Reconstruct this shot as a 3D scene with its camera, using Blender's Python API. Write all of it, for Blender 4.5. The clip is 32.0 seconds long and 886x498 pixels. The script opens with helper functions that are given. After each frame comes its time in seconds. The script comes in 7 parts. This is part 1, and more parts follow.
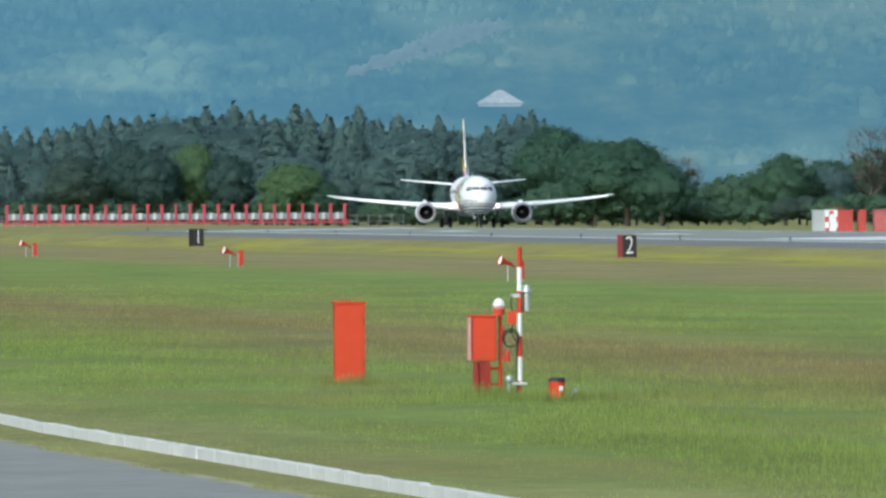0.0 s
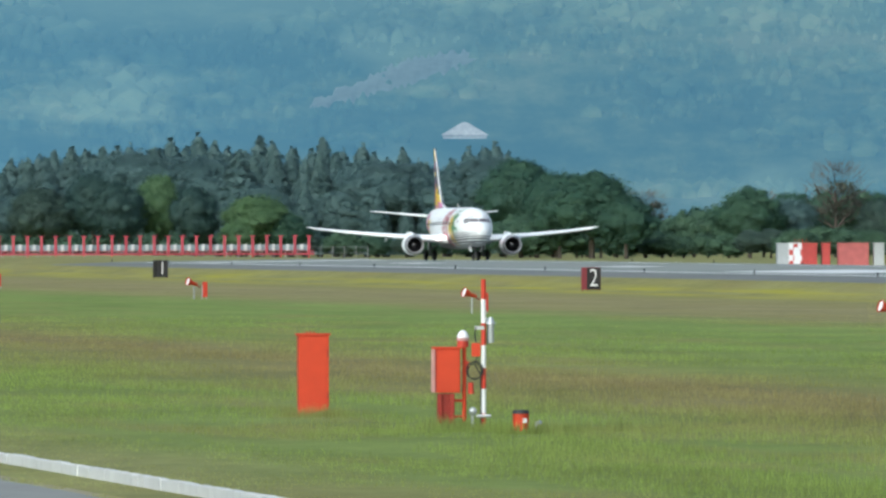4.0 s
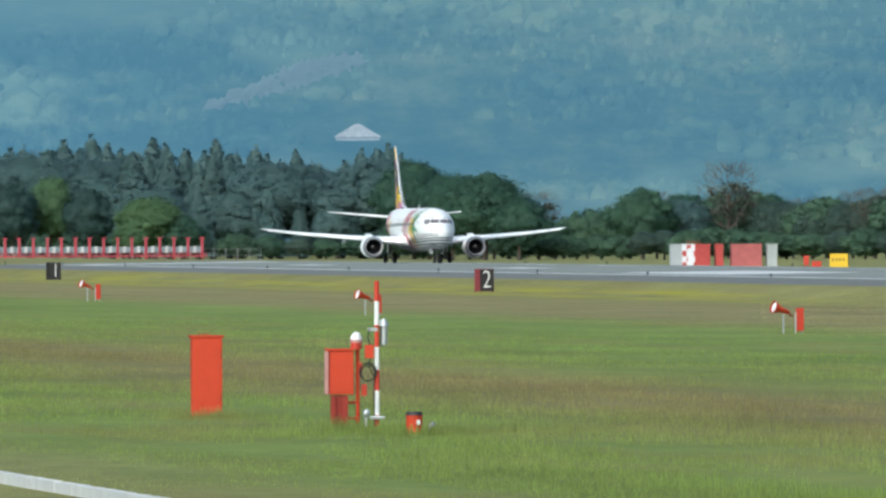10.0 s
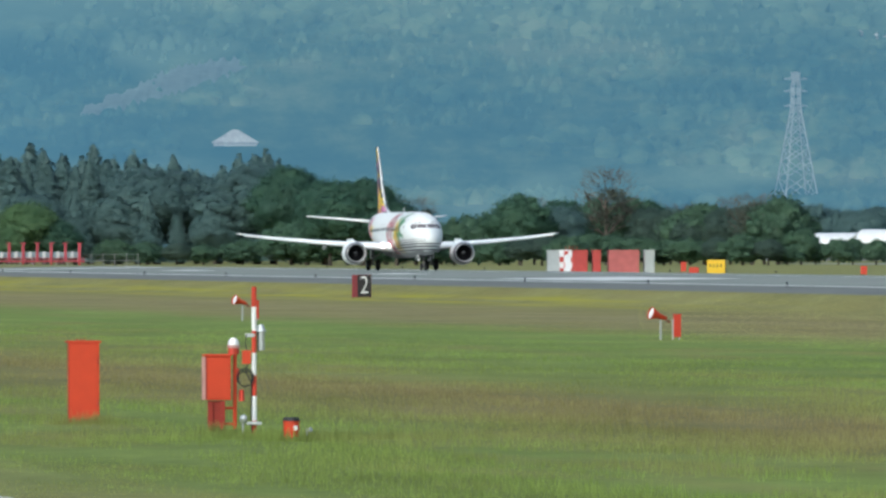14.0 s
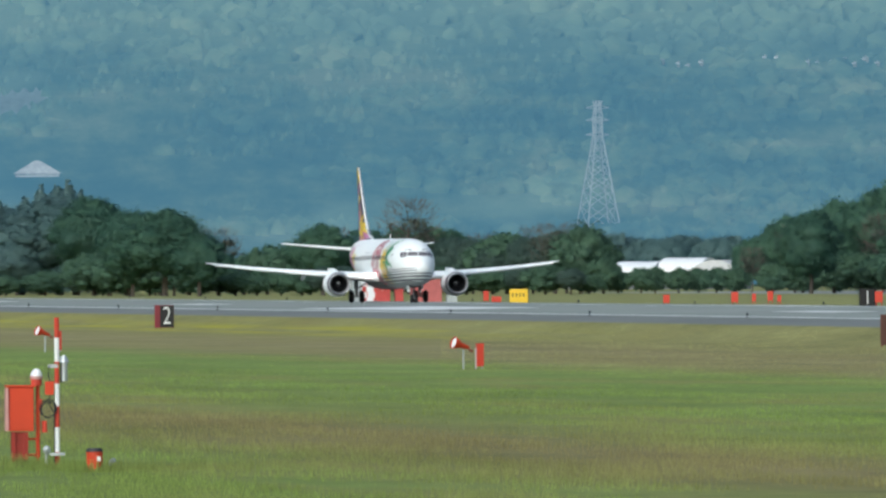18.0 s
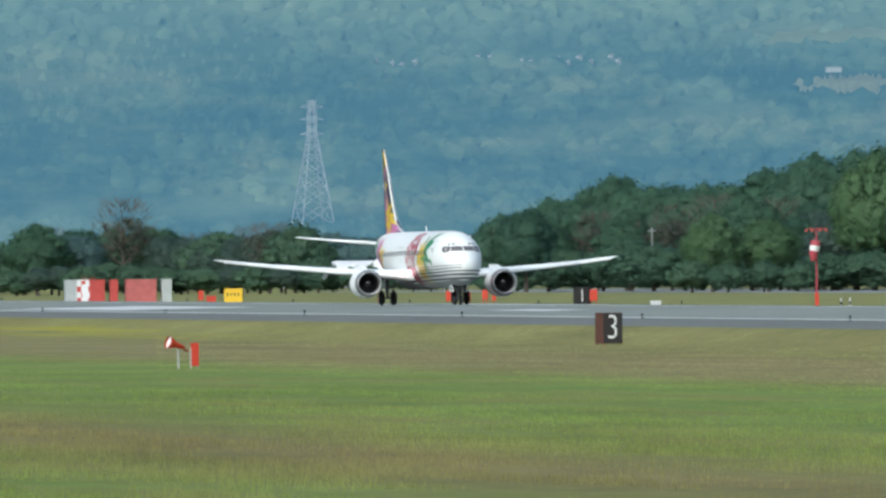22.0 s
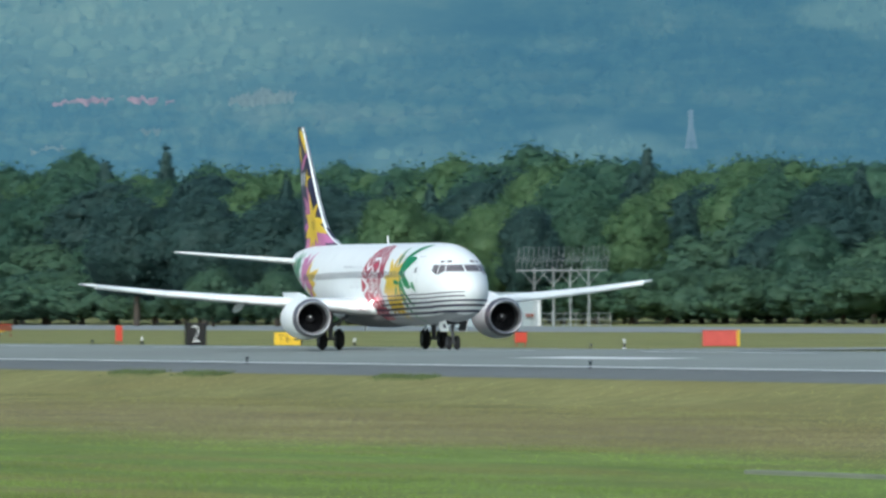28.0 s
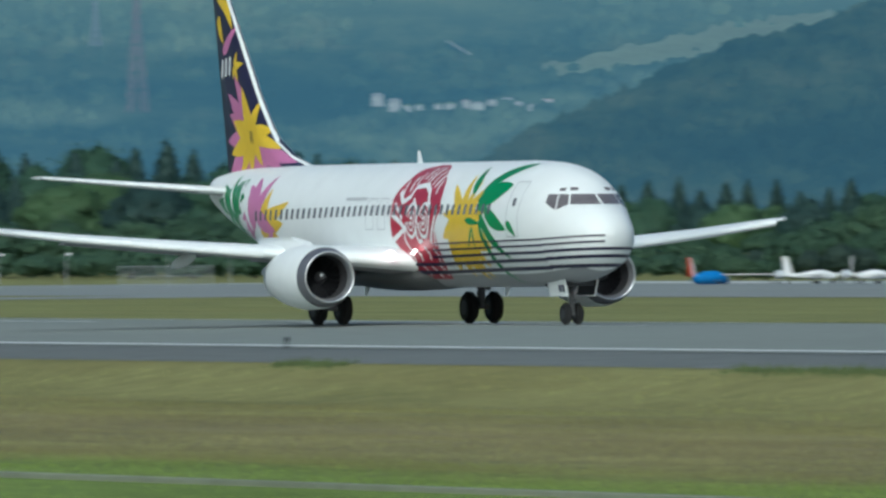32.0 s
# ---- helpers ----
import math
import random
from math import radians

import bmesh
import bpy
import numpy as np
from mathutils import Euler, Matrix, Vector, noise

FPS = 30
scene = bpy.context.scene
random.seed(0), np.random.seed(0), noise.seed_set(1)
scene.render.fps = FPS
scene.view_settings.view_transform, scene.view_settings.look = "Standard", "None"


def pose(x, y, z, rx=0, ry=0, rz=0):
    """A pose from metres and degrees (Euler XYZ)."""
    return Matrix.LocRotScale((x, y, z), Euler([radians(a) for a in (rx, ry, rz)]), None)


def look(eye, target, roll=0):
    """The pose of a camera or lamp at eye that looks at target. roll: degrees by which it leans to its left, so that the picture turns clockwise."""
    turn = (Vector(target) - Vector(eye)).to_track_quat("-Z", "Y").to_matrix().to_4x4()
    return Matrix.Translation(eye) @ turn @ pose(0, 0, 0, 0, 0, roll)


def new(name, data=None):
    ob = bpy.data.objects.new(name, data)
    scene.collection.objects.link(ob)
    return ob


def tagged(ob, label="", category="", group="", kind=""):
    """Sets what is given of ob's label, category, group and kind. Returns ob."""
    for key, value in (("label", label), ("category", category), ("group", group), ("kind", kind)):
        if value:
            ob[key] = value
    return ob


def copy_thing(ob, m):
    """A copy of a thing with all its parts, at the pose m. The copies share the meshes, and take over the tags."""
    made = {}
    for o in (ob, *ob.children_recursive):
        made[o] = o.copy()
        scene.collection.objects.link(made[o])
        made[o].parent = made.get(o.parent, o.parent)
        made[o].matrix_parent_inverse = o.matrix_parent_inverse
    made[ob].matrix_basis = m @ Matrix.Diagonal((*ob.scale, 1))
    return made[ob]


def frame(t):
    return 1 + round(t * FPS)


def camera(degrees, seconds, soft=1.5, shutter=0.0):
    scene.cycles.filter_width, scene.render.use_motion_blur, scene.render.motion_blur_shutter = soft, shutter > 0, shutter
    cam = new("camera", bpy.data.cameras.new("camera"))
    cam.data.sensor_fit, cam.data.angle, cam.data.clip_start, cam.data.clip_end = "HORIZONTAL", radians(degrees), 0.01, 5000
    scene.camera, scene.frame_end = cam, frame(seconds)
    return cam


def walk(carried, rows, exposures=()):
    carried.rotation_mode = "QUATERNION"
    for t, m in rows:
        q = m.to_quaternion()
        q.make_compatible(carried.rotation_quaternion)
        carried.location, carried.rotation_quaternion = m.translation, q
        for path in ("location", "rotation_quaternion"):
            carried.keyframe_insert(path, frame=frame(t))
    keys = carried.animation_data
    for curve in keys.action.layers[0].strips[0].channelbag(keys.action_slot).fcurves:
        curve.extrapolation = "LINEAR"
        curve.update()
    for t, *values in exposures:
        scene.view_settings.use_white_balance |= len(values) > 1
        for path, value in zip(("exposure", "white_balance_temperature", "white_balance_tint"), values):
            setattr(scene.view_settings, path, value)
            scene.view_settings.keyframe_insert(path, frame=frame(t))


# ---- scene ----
# Airport field: x runs along the runway in the direction of the take-off, y across it,
# z = 0 on the runway's centre line. The camera stands still on a deck and pans.
EYE = (0.0, 0.0, 2.915)
CENTRE = 172.2          # the runway's centre line
FIELD = -1.5            # height of the grass field on the camera's side
FAR = -0.6              # height of the ground beyond the runway

cam = camera(3.46, 32.0, soft=2.6, shutter=0.3)
PATH = [  # seconds, bearing, pitch, roll
    (0.0, -83.2961, -0.1948, -0.283), (0.5, -83.2668, -0.1604, -0.004), (1.0, -83.2403, -0.1529, 0.002), (1.5, -83.2362, -0.1436, -0.066),
    (2.0, -83.2158, -0.1357, -0.106), (2.5, -83.2067, -0.1229, -0.029), (3.0, -83.1973, -0.0947, 0.118), (3.5, -83.1926, -0.0704, -0.022),
    (4.0, -83.1556, -0.0701, -0.133), (4.5, -83.1099, -0.0866, -0.121), (6.5, -83.0583, -0.0797, 0.264), (7.0, -83.0299, -0.1048, 0.175),
    (7.5, -82.9964, -0.0891, 0.108), (8.0, -82.9390, -0.0678, 0.101), (8.5, -82.8939, -0.0791, 0.016), (9.0, -82.8339, -0.1001, -0.012),
    (9.5, -82.7951, -0.0857, 0.029), (10.0, -82.7384, -0.0648, -0.225), (10.5, -82.6854, -0.0497, -0.178), (11.0, -82.6198, -0.0302, -0.327),
    (11.5, -82.5567, -0.0357, -0.038), (12.0, -82.5030, -0.0320, -0.132), (12.5, -82.4587, -0.0544, -0.262), (13.0, -82.4156, -0.0437, -0.346),
    (13.5, -82.3475, -0.0371, -0.188), (15.5, -82.0087, -0.0106, -0.282), (16.0, -81.9090, 0.1255, -0.304), (16.5, -81.7823, 0.1521, -0.551),
    (17.0, -81.6794, 0.1372, -0.473), (17.5, -81.5814, 0.1050, -0.225), (18.0, -81.4873, 0.0692, -0.370), (18.5, -81.3934, 0.0610, -0.263),
    (19.0, -81.3129, 0.0698, -0.102), (19.5, -81.2271, 0.0517, -0.287), (20.0, -80.8532, 0.0437, -0.362), (20.5, -80.6266, 0.0526, -0.336),
    (21.0, -80.5271, 0.0598, -0.442), (21.5, -80.4478, 0.0492, -0.359), (22.0, -80.3725, 0.0573, -0.566), (22.5, -80.2600, 0.0375, -0.705),
    (23.0, -79.9642, -0.0201, -0.603), (23.5, -79.6491, -0.1652, -0.516), (24.0, -79.4781, -0.1865, -0.433), (24.5, -79.1527, -0.1817, -0.559),
    (26.5, -77.7504, 0.0713, -0.542), (26.6, -77.6687, 0.0891, -0.442), (27.0, -77.1540, 0.0915, -0.554), (27.5, -76.5460, 0.1488, -0.622),
    (28.0, -75.9515, 0.1600, -0.384), (28.5, -75.4799, 0.1358, -0.471), (29.0, -74.8477, 0.0718, -0.568), (29.5, -73.8549, 0.0166, -0.537),
    (29.6, -73.6278, 0.0118, -0.650), (30.0, -72.9813, -0.0021, -0.691), (30.5, -72.0762, -0.0170, -0.618), (30.6, -71.8725, -0.0136, -0.571),
    (31.0, -70.9362, -0.0272, -0.662), (31.4, -70.0929, -0.0203, -0.667), (32.0, -68.5161, -0.0589, -0.518),
]


def aim(bearing, pitch, roll):
    b, e = radians(bearing), radians(pitch)
    way = Vector((math.sin(b) * math.cos(e), math.cos(b) * math.cos(e), math.sin(e)))
    return look(EYE, Vector(EYE) + way * 100, roll)


walk(cam, [(t, aim(b, e, r)) for t, b, e, r in PATH], [(0.0, 0.4, 5550, 1), (10.0, 0.37, 5550, 1), (16.0, 0.2, 5550, 1), (21.0, 0.24, 5550, 1), (24.0, 0.32, 5550, 1), (28.0, 0.22, 5350, -1), (30.0, 0.1, 5350, -3), (32.0, -0.2, 5350, -4)])

# ---- light: a high thin overcast with a soft sun behind the camera ----
world = bpy.data.worlds.new("overcast_sky")
scene.world = world
world.use_nodes = True
wn, wl = world.node_tree.nodes, world.node_tree.links
SUN_AZ, SUN_EL = 124, 36
sky = wn.new("ShaderNodeTexSky")
sky.sky_type = "NISHITA"
sky.sun_disc = False
sky.sun_elevation, sky.sun_rotation = radians(SUN_EL), radians(SUN_AZ)
sky.air_density, sky.dust_density, sky.ozone_density = 1.0, 6.0, 1.0
wl.new(sky.outputs[0], wn["Background"].inputs[0])
wn["Background"].inputs[1].default_value = 0.11

sun = new("sun", bpy.data.lights.new("sun", "SUN"))
sun.data.energy, sun.data.angle, sun.data.color = 1.1, radians(26), (1.0, 0.96, 0.9)
SUN_FROM = Vector((math.sin(radians(SUN_AZ)) * math.cos(radians(SUN_EL)), math.cos(radians(SUN_AZ)) * math.cos(radians(SUN_EL)), math.sin(radians(SUN_EL))))
sun.matrix_world = look(SUN_FROM * 200, (0, 0, 0))

# ---- materials ----


def mat(name, color, rough=0.6, metal=0.0, vary=0.12, grain=8.0, bump=0.0, emit=None, power=0.0, rand=0.0, spread=1.0):
    """A procedural surface: base colour with two scales of noise, optional bump and object-to-object variation."""
    m = bpy.data.materials.new(name)
    m.use_nodes = True
    n, l = m.node_tree.nodes, m.node_tree.links
    b = n["Principled BSDF"]
    b.inputs["Roughness"].default_value, b.inputs["Metallic"].default_value = rough, metal
    pos = n.new("ShaderNodeTexCoord")
    big, fine = n.new("ShaderNodeTexNoise"), n.new("ShaderNodeTexNoise")
    big.inputs["Scale"].default_value, fine.inputs["Scale"].default_value = grain * 0.12 * spread, grain
    big.inputs["Detail"].default_value, fine.inputs["Detail"].default_value = 3, 4
    add = n.new("ShaderNodeMath")
    add.operation = "ADD"
    for k, t in enumerate((big, fine)):
        l.new(pos.outputs["Object"], t.inputs["Vector"])
        l.new(t.outputs["Fac"], add.inputs[k])
    last = add.outputs[0]
    if rand:
        info = n.new("ShaderNodeObjectInfo")
        more = n.new("ShaderNodeMath")
        more.operation = "MULTIPLY_ADD"
        more.inputs[1].default_value = rand
        l.new(info.outputs["Random"], more.inputs[0])
        l.new(last, more.inputs[2])
        last = more.outputs[0]
    ramp = n.new("ShaderNodeMapRange")
    ramp.inputs["From Min"].default_value, ramp.inputs["From Max"].default_value = 0.6, 1.4 + rand
    ramp.inputs["To Min"].default_value, ramp.inputs["To Max"].default_value = 1 - vary, 1 + vary
    l.new(last, ramp.inputs["Value"])
    mul = n.new("ShaderNodeVectorMath")
    mul.operation = "SCALE"
    mul.inputs[0].default_value = color
    l.new(ramp.outputs[0], mul.inputs["Scale"])
    l.new(mul.outputs[0], b.inputs["Base Color"])
    if bump:
        bp = n.new("ShaderNodeBump")
        bp.inputs["Strength"].default_value, bp.inputs["Distance"].default_value = 0.6, bump
        l.new(fine.outputs["Fac"], bp.inputs["Height"])
        l.new(bp.outputs[0], b.inputs["Normal"])
    if emit:
        b.inputs["Emission Color"].default_value = (*emit, 1)
        b.inputs["Emission Strength"].default_value = power
    return m


def foliage(name, dark, light, vary=0.25):
    """Leaves: colour drifts from clump to clump and from tree to tree."""
    m = bpy.data.materials.new(name)
    m.use_nodes = True
    n, l = m.node_tree.nodes, m.node_tree.links
    b = n["Principled BSDF"]
    # waxy leaves catch the sky
    b.inputs["Roughness"].default_value = 0.6
    b.inputs["Specular IOR Level"].default_value = 0.4
    geo, info = n.new("ShaderNodeNewGeometry"), n.new("ShaderNodeObjectInfo")
    pos, big = n.new("ShaderNodeTexCoord"), n.new("ShaderNodeTexNoise")
    big.inputs["Scale"].default_value = 0.45
    l.new(pos.outputs["Object"], big.inputs["Vector"])
    s1, s2 = n.new("ShaderNodeMath"), n.new("ShaderNodeMath")
    s1.operation = s2.operation = "MULTIPLY_ADD"
    l.new(geo.outputs["Random Per Island"], s1.inputs[0])
    s1.inputs[1].default_value = 0.26
    l.new(big.outputs["Fac"], s1.inputs[2])
    l.new(info.outputs["Random"], s2.inputs[0])
    s2.inputs[1].default_value = 0.45
    l.new(s1.outputs[0], s2.inputs[2])
    r = n.new("ShaderNodeMapRange")
    r.inputs["From Min"].default_value, r.inputs["From Max"].default_value = 0.4, 1.25
    l.new(s2.outputs[0], r.inputs["Value"])
    mix = n.new("ShaderNodeMix")
    mix.data_type = "RGBA"
    mix.inputs["A"].default_value, mix.inputs["B"].default_value = (*dark, 1), (*light, 1)
    l.new(r.outputs[0], mix.inputs["Factor"])
    l.new(mix.outputs["Result"], b.inputs["Base Color"])
    # thin leaves let part of the light through
    thin, both = n.new("ShaderNodeBsdfTranslucent"), n.new("ShaderNodeMixShader")
    both.inputs[0].default_value = 0.5
    l.new(mix.outputs["Result"], thin.inputs["Color"])
    l.new(b.outputs[0], both.inputs[1])
    l.new(thin.outputs[0], both.inputs[2])
    l.new(both.outputs[0], n["Material Output"].inputs["Surface"])
    return m


WHITE = mat("white_paint", (0.78, 0.79, 0.8), 0.35, vary=0.05, grain=3)
RED = mat("signal_red_paint", (0.52, 0.045, 0.02), 0.5, vary=0.15, grain=4)
DULL_RED = mat("faded_red_paint", (0.5, 0.075, 0.06), 0.6, vary=0.18, grain=2)
RUST = mat("rusty_orange_steel", (0.2, 0.055, 0.025), 0.75, vary=0.4, grain=6, bump=0.004)
GALV = mat("galvanised_steel", (0.5, 0.53, 0.54), 0.45, 0.6, vary=0.12, grain=9)
BLACK = mat("black_sign_face", (0.012, 0.011, 0.012), 0.6, vary=0.3, grain=5)
YELLOW = mat("yellow_sign_face", (0.72, 0.47, 0.01), 0.5, vary=0.08)
CONCRETE = mat("pale_concrete", (0.5, 0.51, 0.5), 0.85, vary=0.16, grain=5, bump=0.004, rand=0.35)
KERB = mat("kerb_concrete", (0.6, 0.62, 0.62), 0.85, vary=0.14, grain=5, bump=0.004, rand=0.4)
RUBBER = mat("black_rubber", (0.018, 0.018, 0.019), 0.8, vary=0.2, grain=12)
DARK_GLASS = mat("dark_glass", (0.03, 0.035, 0.04), 0.12, vary=0.1)
BARK = mat("bark", (0.1, 0.085, 0.07), 0.9, vary=0.3, grain=4, bump=0.03)
LAMP = mat("lit_lens", (1, 0.95, 0.85), 0.2, emit=(1.0, 0.62, 0.58), power=8)

# ---- mesh helpers ----


def part(name, bm, material, parent=None, label=""):
    """Links a bmesh as one mesh object, under a thing or part when given."""
    me = bpy.data.meshes.new(name)
    bm.to_mesh(me)
    bm.free()
    me.materials.append(material)
    ob = new(name, me)
    if parent is not None:
        ob.parent = parent
    return tagged(ob, label)


def mesh_part(name, verts, faces, material, parent=None, label="", smooth=False):
    me = bpy.data.meshes.new(name)
    me.from_pydata([tuple(map(float, v)) for v in verts], [], faces)
    me.materials.append(material)
    if smooth:
        me.polygons.foreach_set("use_smooth", [True] * len(me.polygons))
    ob = new(name, me)
    if parent is not None:
        ob.parent = parent
    return tagged(ob, label)


def array_part(name, verts, tris, material, parent=None, label="", smooth=False):
    """A large triangle mesh straight from numpy arrays."""
    me = bpy.data.meshes.new(name)
    nv, nt = len(verts), len(tris)
    me.vertices.add(nv)
    me.vertices.foreach_set("co", np.asarray(verts, np.float32).ravel())
    me.loops.add(nt * 3)
    me.loops.foreach_set("vertex_index", np.asarray(tris, np.int32).ravel())
    me.polygons.add(nt)
    me.polygons.foreach_set("loop_start", np.arange(0, nt * 3, 3, dtype=np.int32))
    if smooth:
        me.polygons.foreach_set("use_smooth", np.ones(nt, bool))
    me.update(calc_edges=True)
    me.materials.append(material)
    ob = new(name, me)
    if parent is not None:
        ob.parent = parent
    return tagged(ob, label)


def empty(name, m, label, category, group=""):
    ob = new(name)
    ob.matrix_basis = m
    return tagged(ob, label, category, group)


def box(bm, x0, x1, y0, y1, z0, z1, bevel=0.0):
    r = bmesh.ops.create_cube(bm, size=1, matrix=Matrix.Translation(((x0 + x1) / 2, (y0 + y1) / 2, (z0 + z1) / 2)) @ Matrix.Diagonal((x1 - x0, y1 - y0, z1 - z0, 1)))
    if bevel:
        es = list({e for v in r["verts"] for e in v.link_edges})
        bmesh.ops.bevel(bm, geom=es, offset=bevel, segments=2, affect="EDGES", profile=0.6)
    return bm


def rod(bm, a, b, r0, r1=None, seg=10):
    """A round bar from a to b, tapered."""
    a, b = Vector(a), Vector(b)
    d = b - a
    m = Matrix.Translation((a + b) / 2) @ d.to_track_quat("Z", "Y").to_matrix().to_4x4()
    bmesh.ops.create_cone(bm, cap_ends=True, segments=seg, radius1=r0, radius2=r0 if r1 is None else r1, depth=d.length, matrix=m)
    return bm


def ball(bm, c, r, sx=1, sy=1, sz=1, sub=2):
    bmesh.ops.create_icosphere(bm, subdivisions=sub, radius=r, matrix=Matrix.Translation(c) @ Matrix.Diagonal((sx, sy, sz, 1)))
    return bm


def B():
    return bmesh.new()


def polar(bearing, dist, z=0.0):
    b = radians(bearing)
    return Vector((math.sin(b) * dist, math.cos(b) * dist, z))


# ---- ground ----
PROFILE = [(-4900, -1.5), (0, -1.5), (60, FIELD), (134, FIELD), (137.6, -1.46), (139.6, -1.15), (141.8, -0.62), (142.6, -0.5), (149.5, -0.27), (CENTRE, 0.0),
           (194.9, -0.27), (201.8, -0.5), (203.0, -0.58), (215, FAR), (400, FAR), (1200, FAR), (2400, FAR), (4900, FAR)]


def ground_z(y):
    return float(np.interp(y, [q[0] for q in PROFILE], [q[1] for q in PROFILE]))


def grass_material(name, blades=False):
    """Mown field: strips along the runway, straw, weeds and a yellow-flowered strip by the shoulder."""
    m = bpy.data.materials.new(name)
    m.use_nodes = True
    n, l = m.node_tree.nodes, m.node_tree.links
    b = n["Principled BSDF"]
    b.inputs["Roughness"].default_value = 0.85
    b.inputs["Specular IOR Level"].default_value = 0.1
    geo, sep = n.new("ShaderNodeNewGeometry"), n.new("ShaderNodeSeparateXYZ")
    l.new(geo.outputs["Position"], sep.inputs[0])

    def noise_at(scale, sx=1.0, detail=4.0):
        mp, t = n.new("ShaderNodeMapping"), n.new("ShaderNodeTexNoise")
        mp.inputs["Scale"].default_value = (sx, 1, 1)
        t.inputs["Scale"].default_value, t.inputs["Detail"].default_value = scale, detail
        l.new(geo.outputs["Position"], mp.inputs["Vector"])
        l.new(mp.outputs[0], t.inputs["Vector"])
        return t.outputs["Fac"]

    def math_node(op, a, c, d=0.0):
        q = n.new("ShaderNodeMath")
        q.operation = op
        for k, s in enumerate((a, c, d)):
            if isinstance(s, (int, float)):
                q.inputs[k].default_value = s
            else:
                l.new(s, q.inputs[k])
        return q.outputs[0]

    wob = math_node("MULTIPLY", math_node("SUBTRACT", noise_at(0.05, 0.4, 2), 0.5), 14.0)
    across = math_node("ADD", sep.outputs["Y"], wob)
    ramp = n.new("ShaderNodeValToRGB")
    rng = n.new("ShaderNodeMapRange")
    rng.inputs["From Min"].default_value, rng.inputs["From Max"].default_value = 20, 260
    l.new(across, rng.inputs["Value"])
    l.new(rng.outputs[0], ramp.inputs[0])
    strips = [(20, (0.2, 0.21, 0.075)), (26, (0.205, 0.21, 0.08)), (32, (0.168, 0.212, 0.056)), (42, (0.168, 0.22, 0.054)), (50, (0.18, 0.172, 0.064)), (55, (0.195, 0.168, 0.072)),
              (64, (0.178, 0.21, 0.058)), (76, (0.168, 0.22, 0.056)), (90, (0.165, 0.222, 0.056)), (97, (0.175, 0.225, 0.06)), (104, (0.215, 0.2, 0.088)),
              (118, (0.225, 0.2, 0.096)), (134, (0.215, 0.205, 0.08)), (205, (0.215, 0.22, 0.09)), (240, (0.205, 0.21, 0.08))]
    el = ramp.color_ramp.elements
    while len(el) < len(strips):
        el.new(0.5)
    for e, (y, c) in zip(el, strips):
        e.position, e.color = (y - 20) / 240, (*c, 1)
    fine = math_node("ADD", noise_at(1.2, 0.6), noise_at(0.16, 0.35, 3))
    shade = n.new("ShaderNodeMapRange")
    shade.inputs["From Min"].default_value, shade.inputs["From Max"].default_value = 0.6, 1.4
    shade.inputs["To Min"].default_value, shade.inputs["To Max"].default_value = 0.78, 1.5
    l.new(fine, shade.inputs["Value"])
    sc = n.new("ShaderNodeVectorMath")
    sc.operation = "SCALE"
    l.new(ramp.outputs[0], sc.inputs[0])
    l.new(shade.outputs[0], sc.inputs["Scale"])
    if blades:
        blade = n.new("ShaderNodeMapRange")
        blade.inputs["To Min"].default_value, blade.inputs["To Max"].default_value = 1.35, 2.3
        l.new(geo.outputs["Random Per Island"], blade.inputs["Value"])
        again = n.new("ShaderNodeVectorMath")
        again.operation = "SCALE"
        l.new(sc.outputs[0], again.inputs[0])
        l.new(blade.outputs[0], again.inputs["Scale"])
        sc = again
    # straw and dry stalks in long streaks
    dry = n.new("ShaderNodeMapRange")
    dry.inputs["From Min"].default_value, dry.inputs["From Max"].default_value = 0.5, 0.68
    dry.inputs["To Max"].default_value = 0.55
    l.new(noise_at(0.22, 0.16, 4), dry.inputs["Value"])
    straw = n.new("ShaderNodeMix")
    straw.data_type = "RGBA"
    straw.inputs["B"].default_value = (0.44, 0.4, 0.16, 1) if blades else (0.25, 0.22, 0.085, 1)
    l.new(dry.outputs[0], straw.inputs["Factor"])
    l.new(sc.outputs[0], straw.inputs["A"])
    sc = straw
    # yellow weeds in the strip beside the far part of the shoulder
    near = n.new("ShaderNodeMapRange")
    near.interpolation_type = "SMOOTHSTEP"
    near.inputs["From Min"].default_value, near.inputs["From Max"].default_value = 6.5, 1.5
    l.new(math_node("ABSOLUTE", math_node("SUBTRACT", math_node("MULTIPLY_ADD", wob, 0.35, sep.outputs["Y"]), 136.0), 0), near.inputs["Value"])
    west = n.new("ShaderNodeMapRange")
    west.inputs["From Min"].default_value, west.inputs["From Max"].default_value = -830, -950
    l.new(sep.outputs["X"], west.inputs["Value"])
    patch = n.new("ShaderNodeMapRange")
    patch.inputs["From Min"].default_value, patch.inputs["From Max"].default_value = 0.42, 0.68
    l.new(noise_at(0.7, 0.035, 5), patch.inputs["Value"])
    weed = math_node("MULTIPLY", math_node("MULTIPLY", near.outputs[0], west.outputs[0]), patch.outputs[0])
    mix = n.new("ShaderNodeMix")
    mix.data_type = "RGBA"
    mix.inputs["B"].default_value = (0.36, 0.335, 0.03, 1)
    l.new(weed, mix.inputs["Factor"])
    l.new(sc.outputs["Result"], mix.inputs["A"])
    l.new(mix.outputs["Result"], b.inputs["Base Color"])
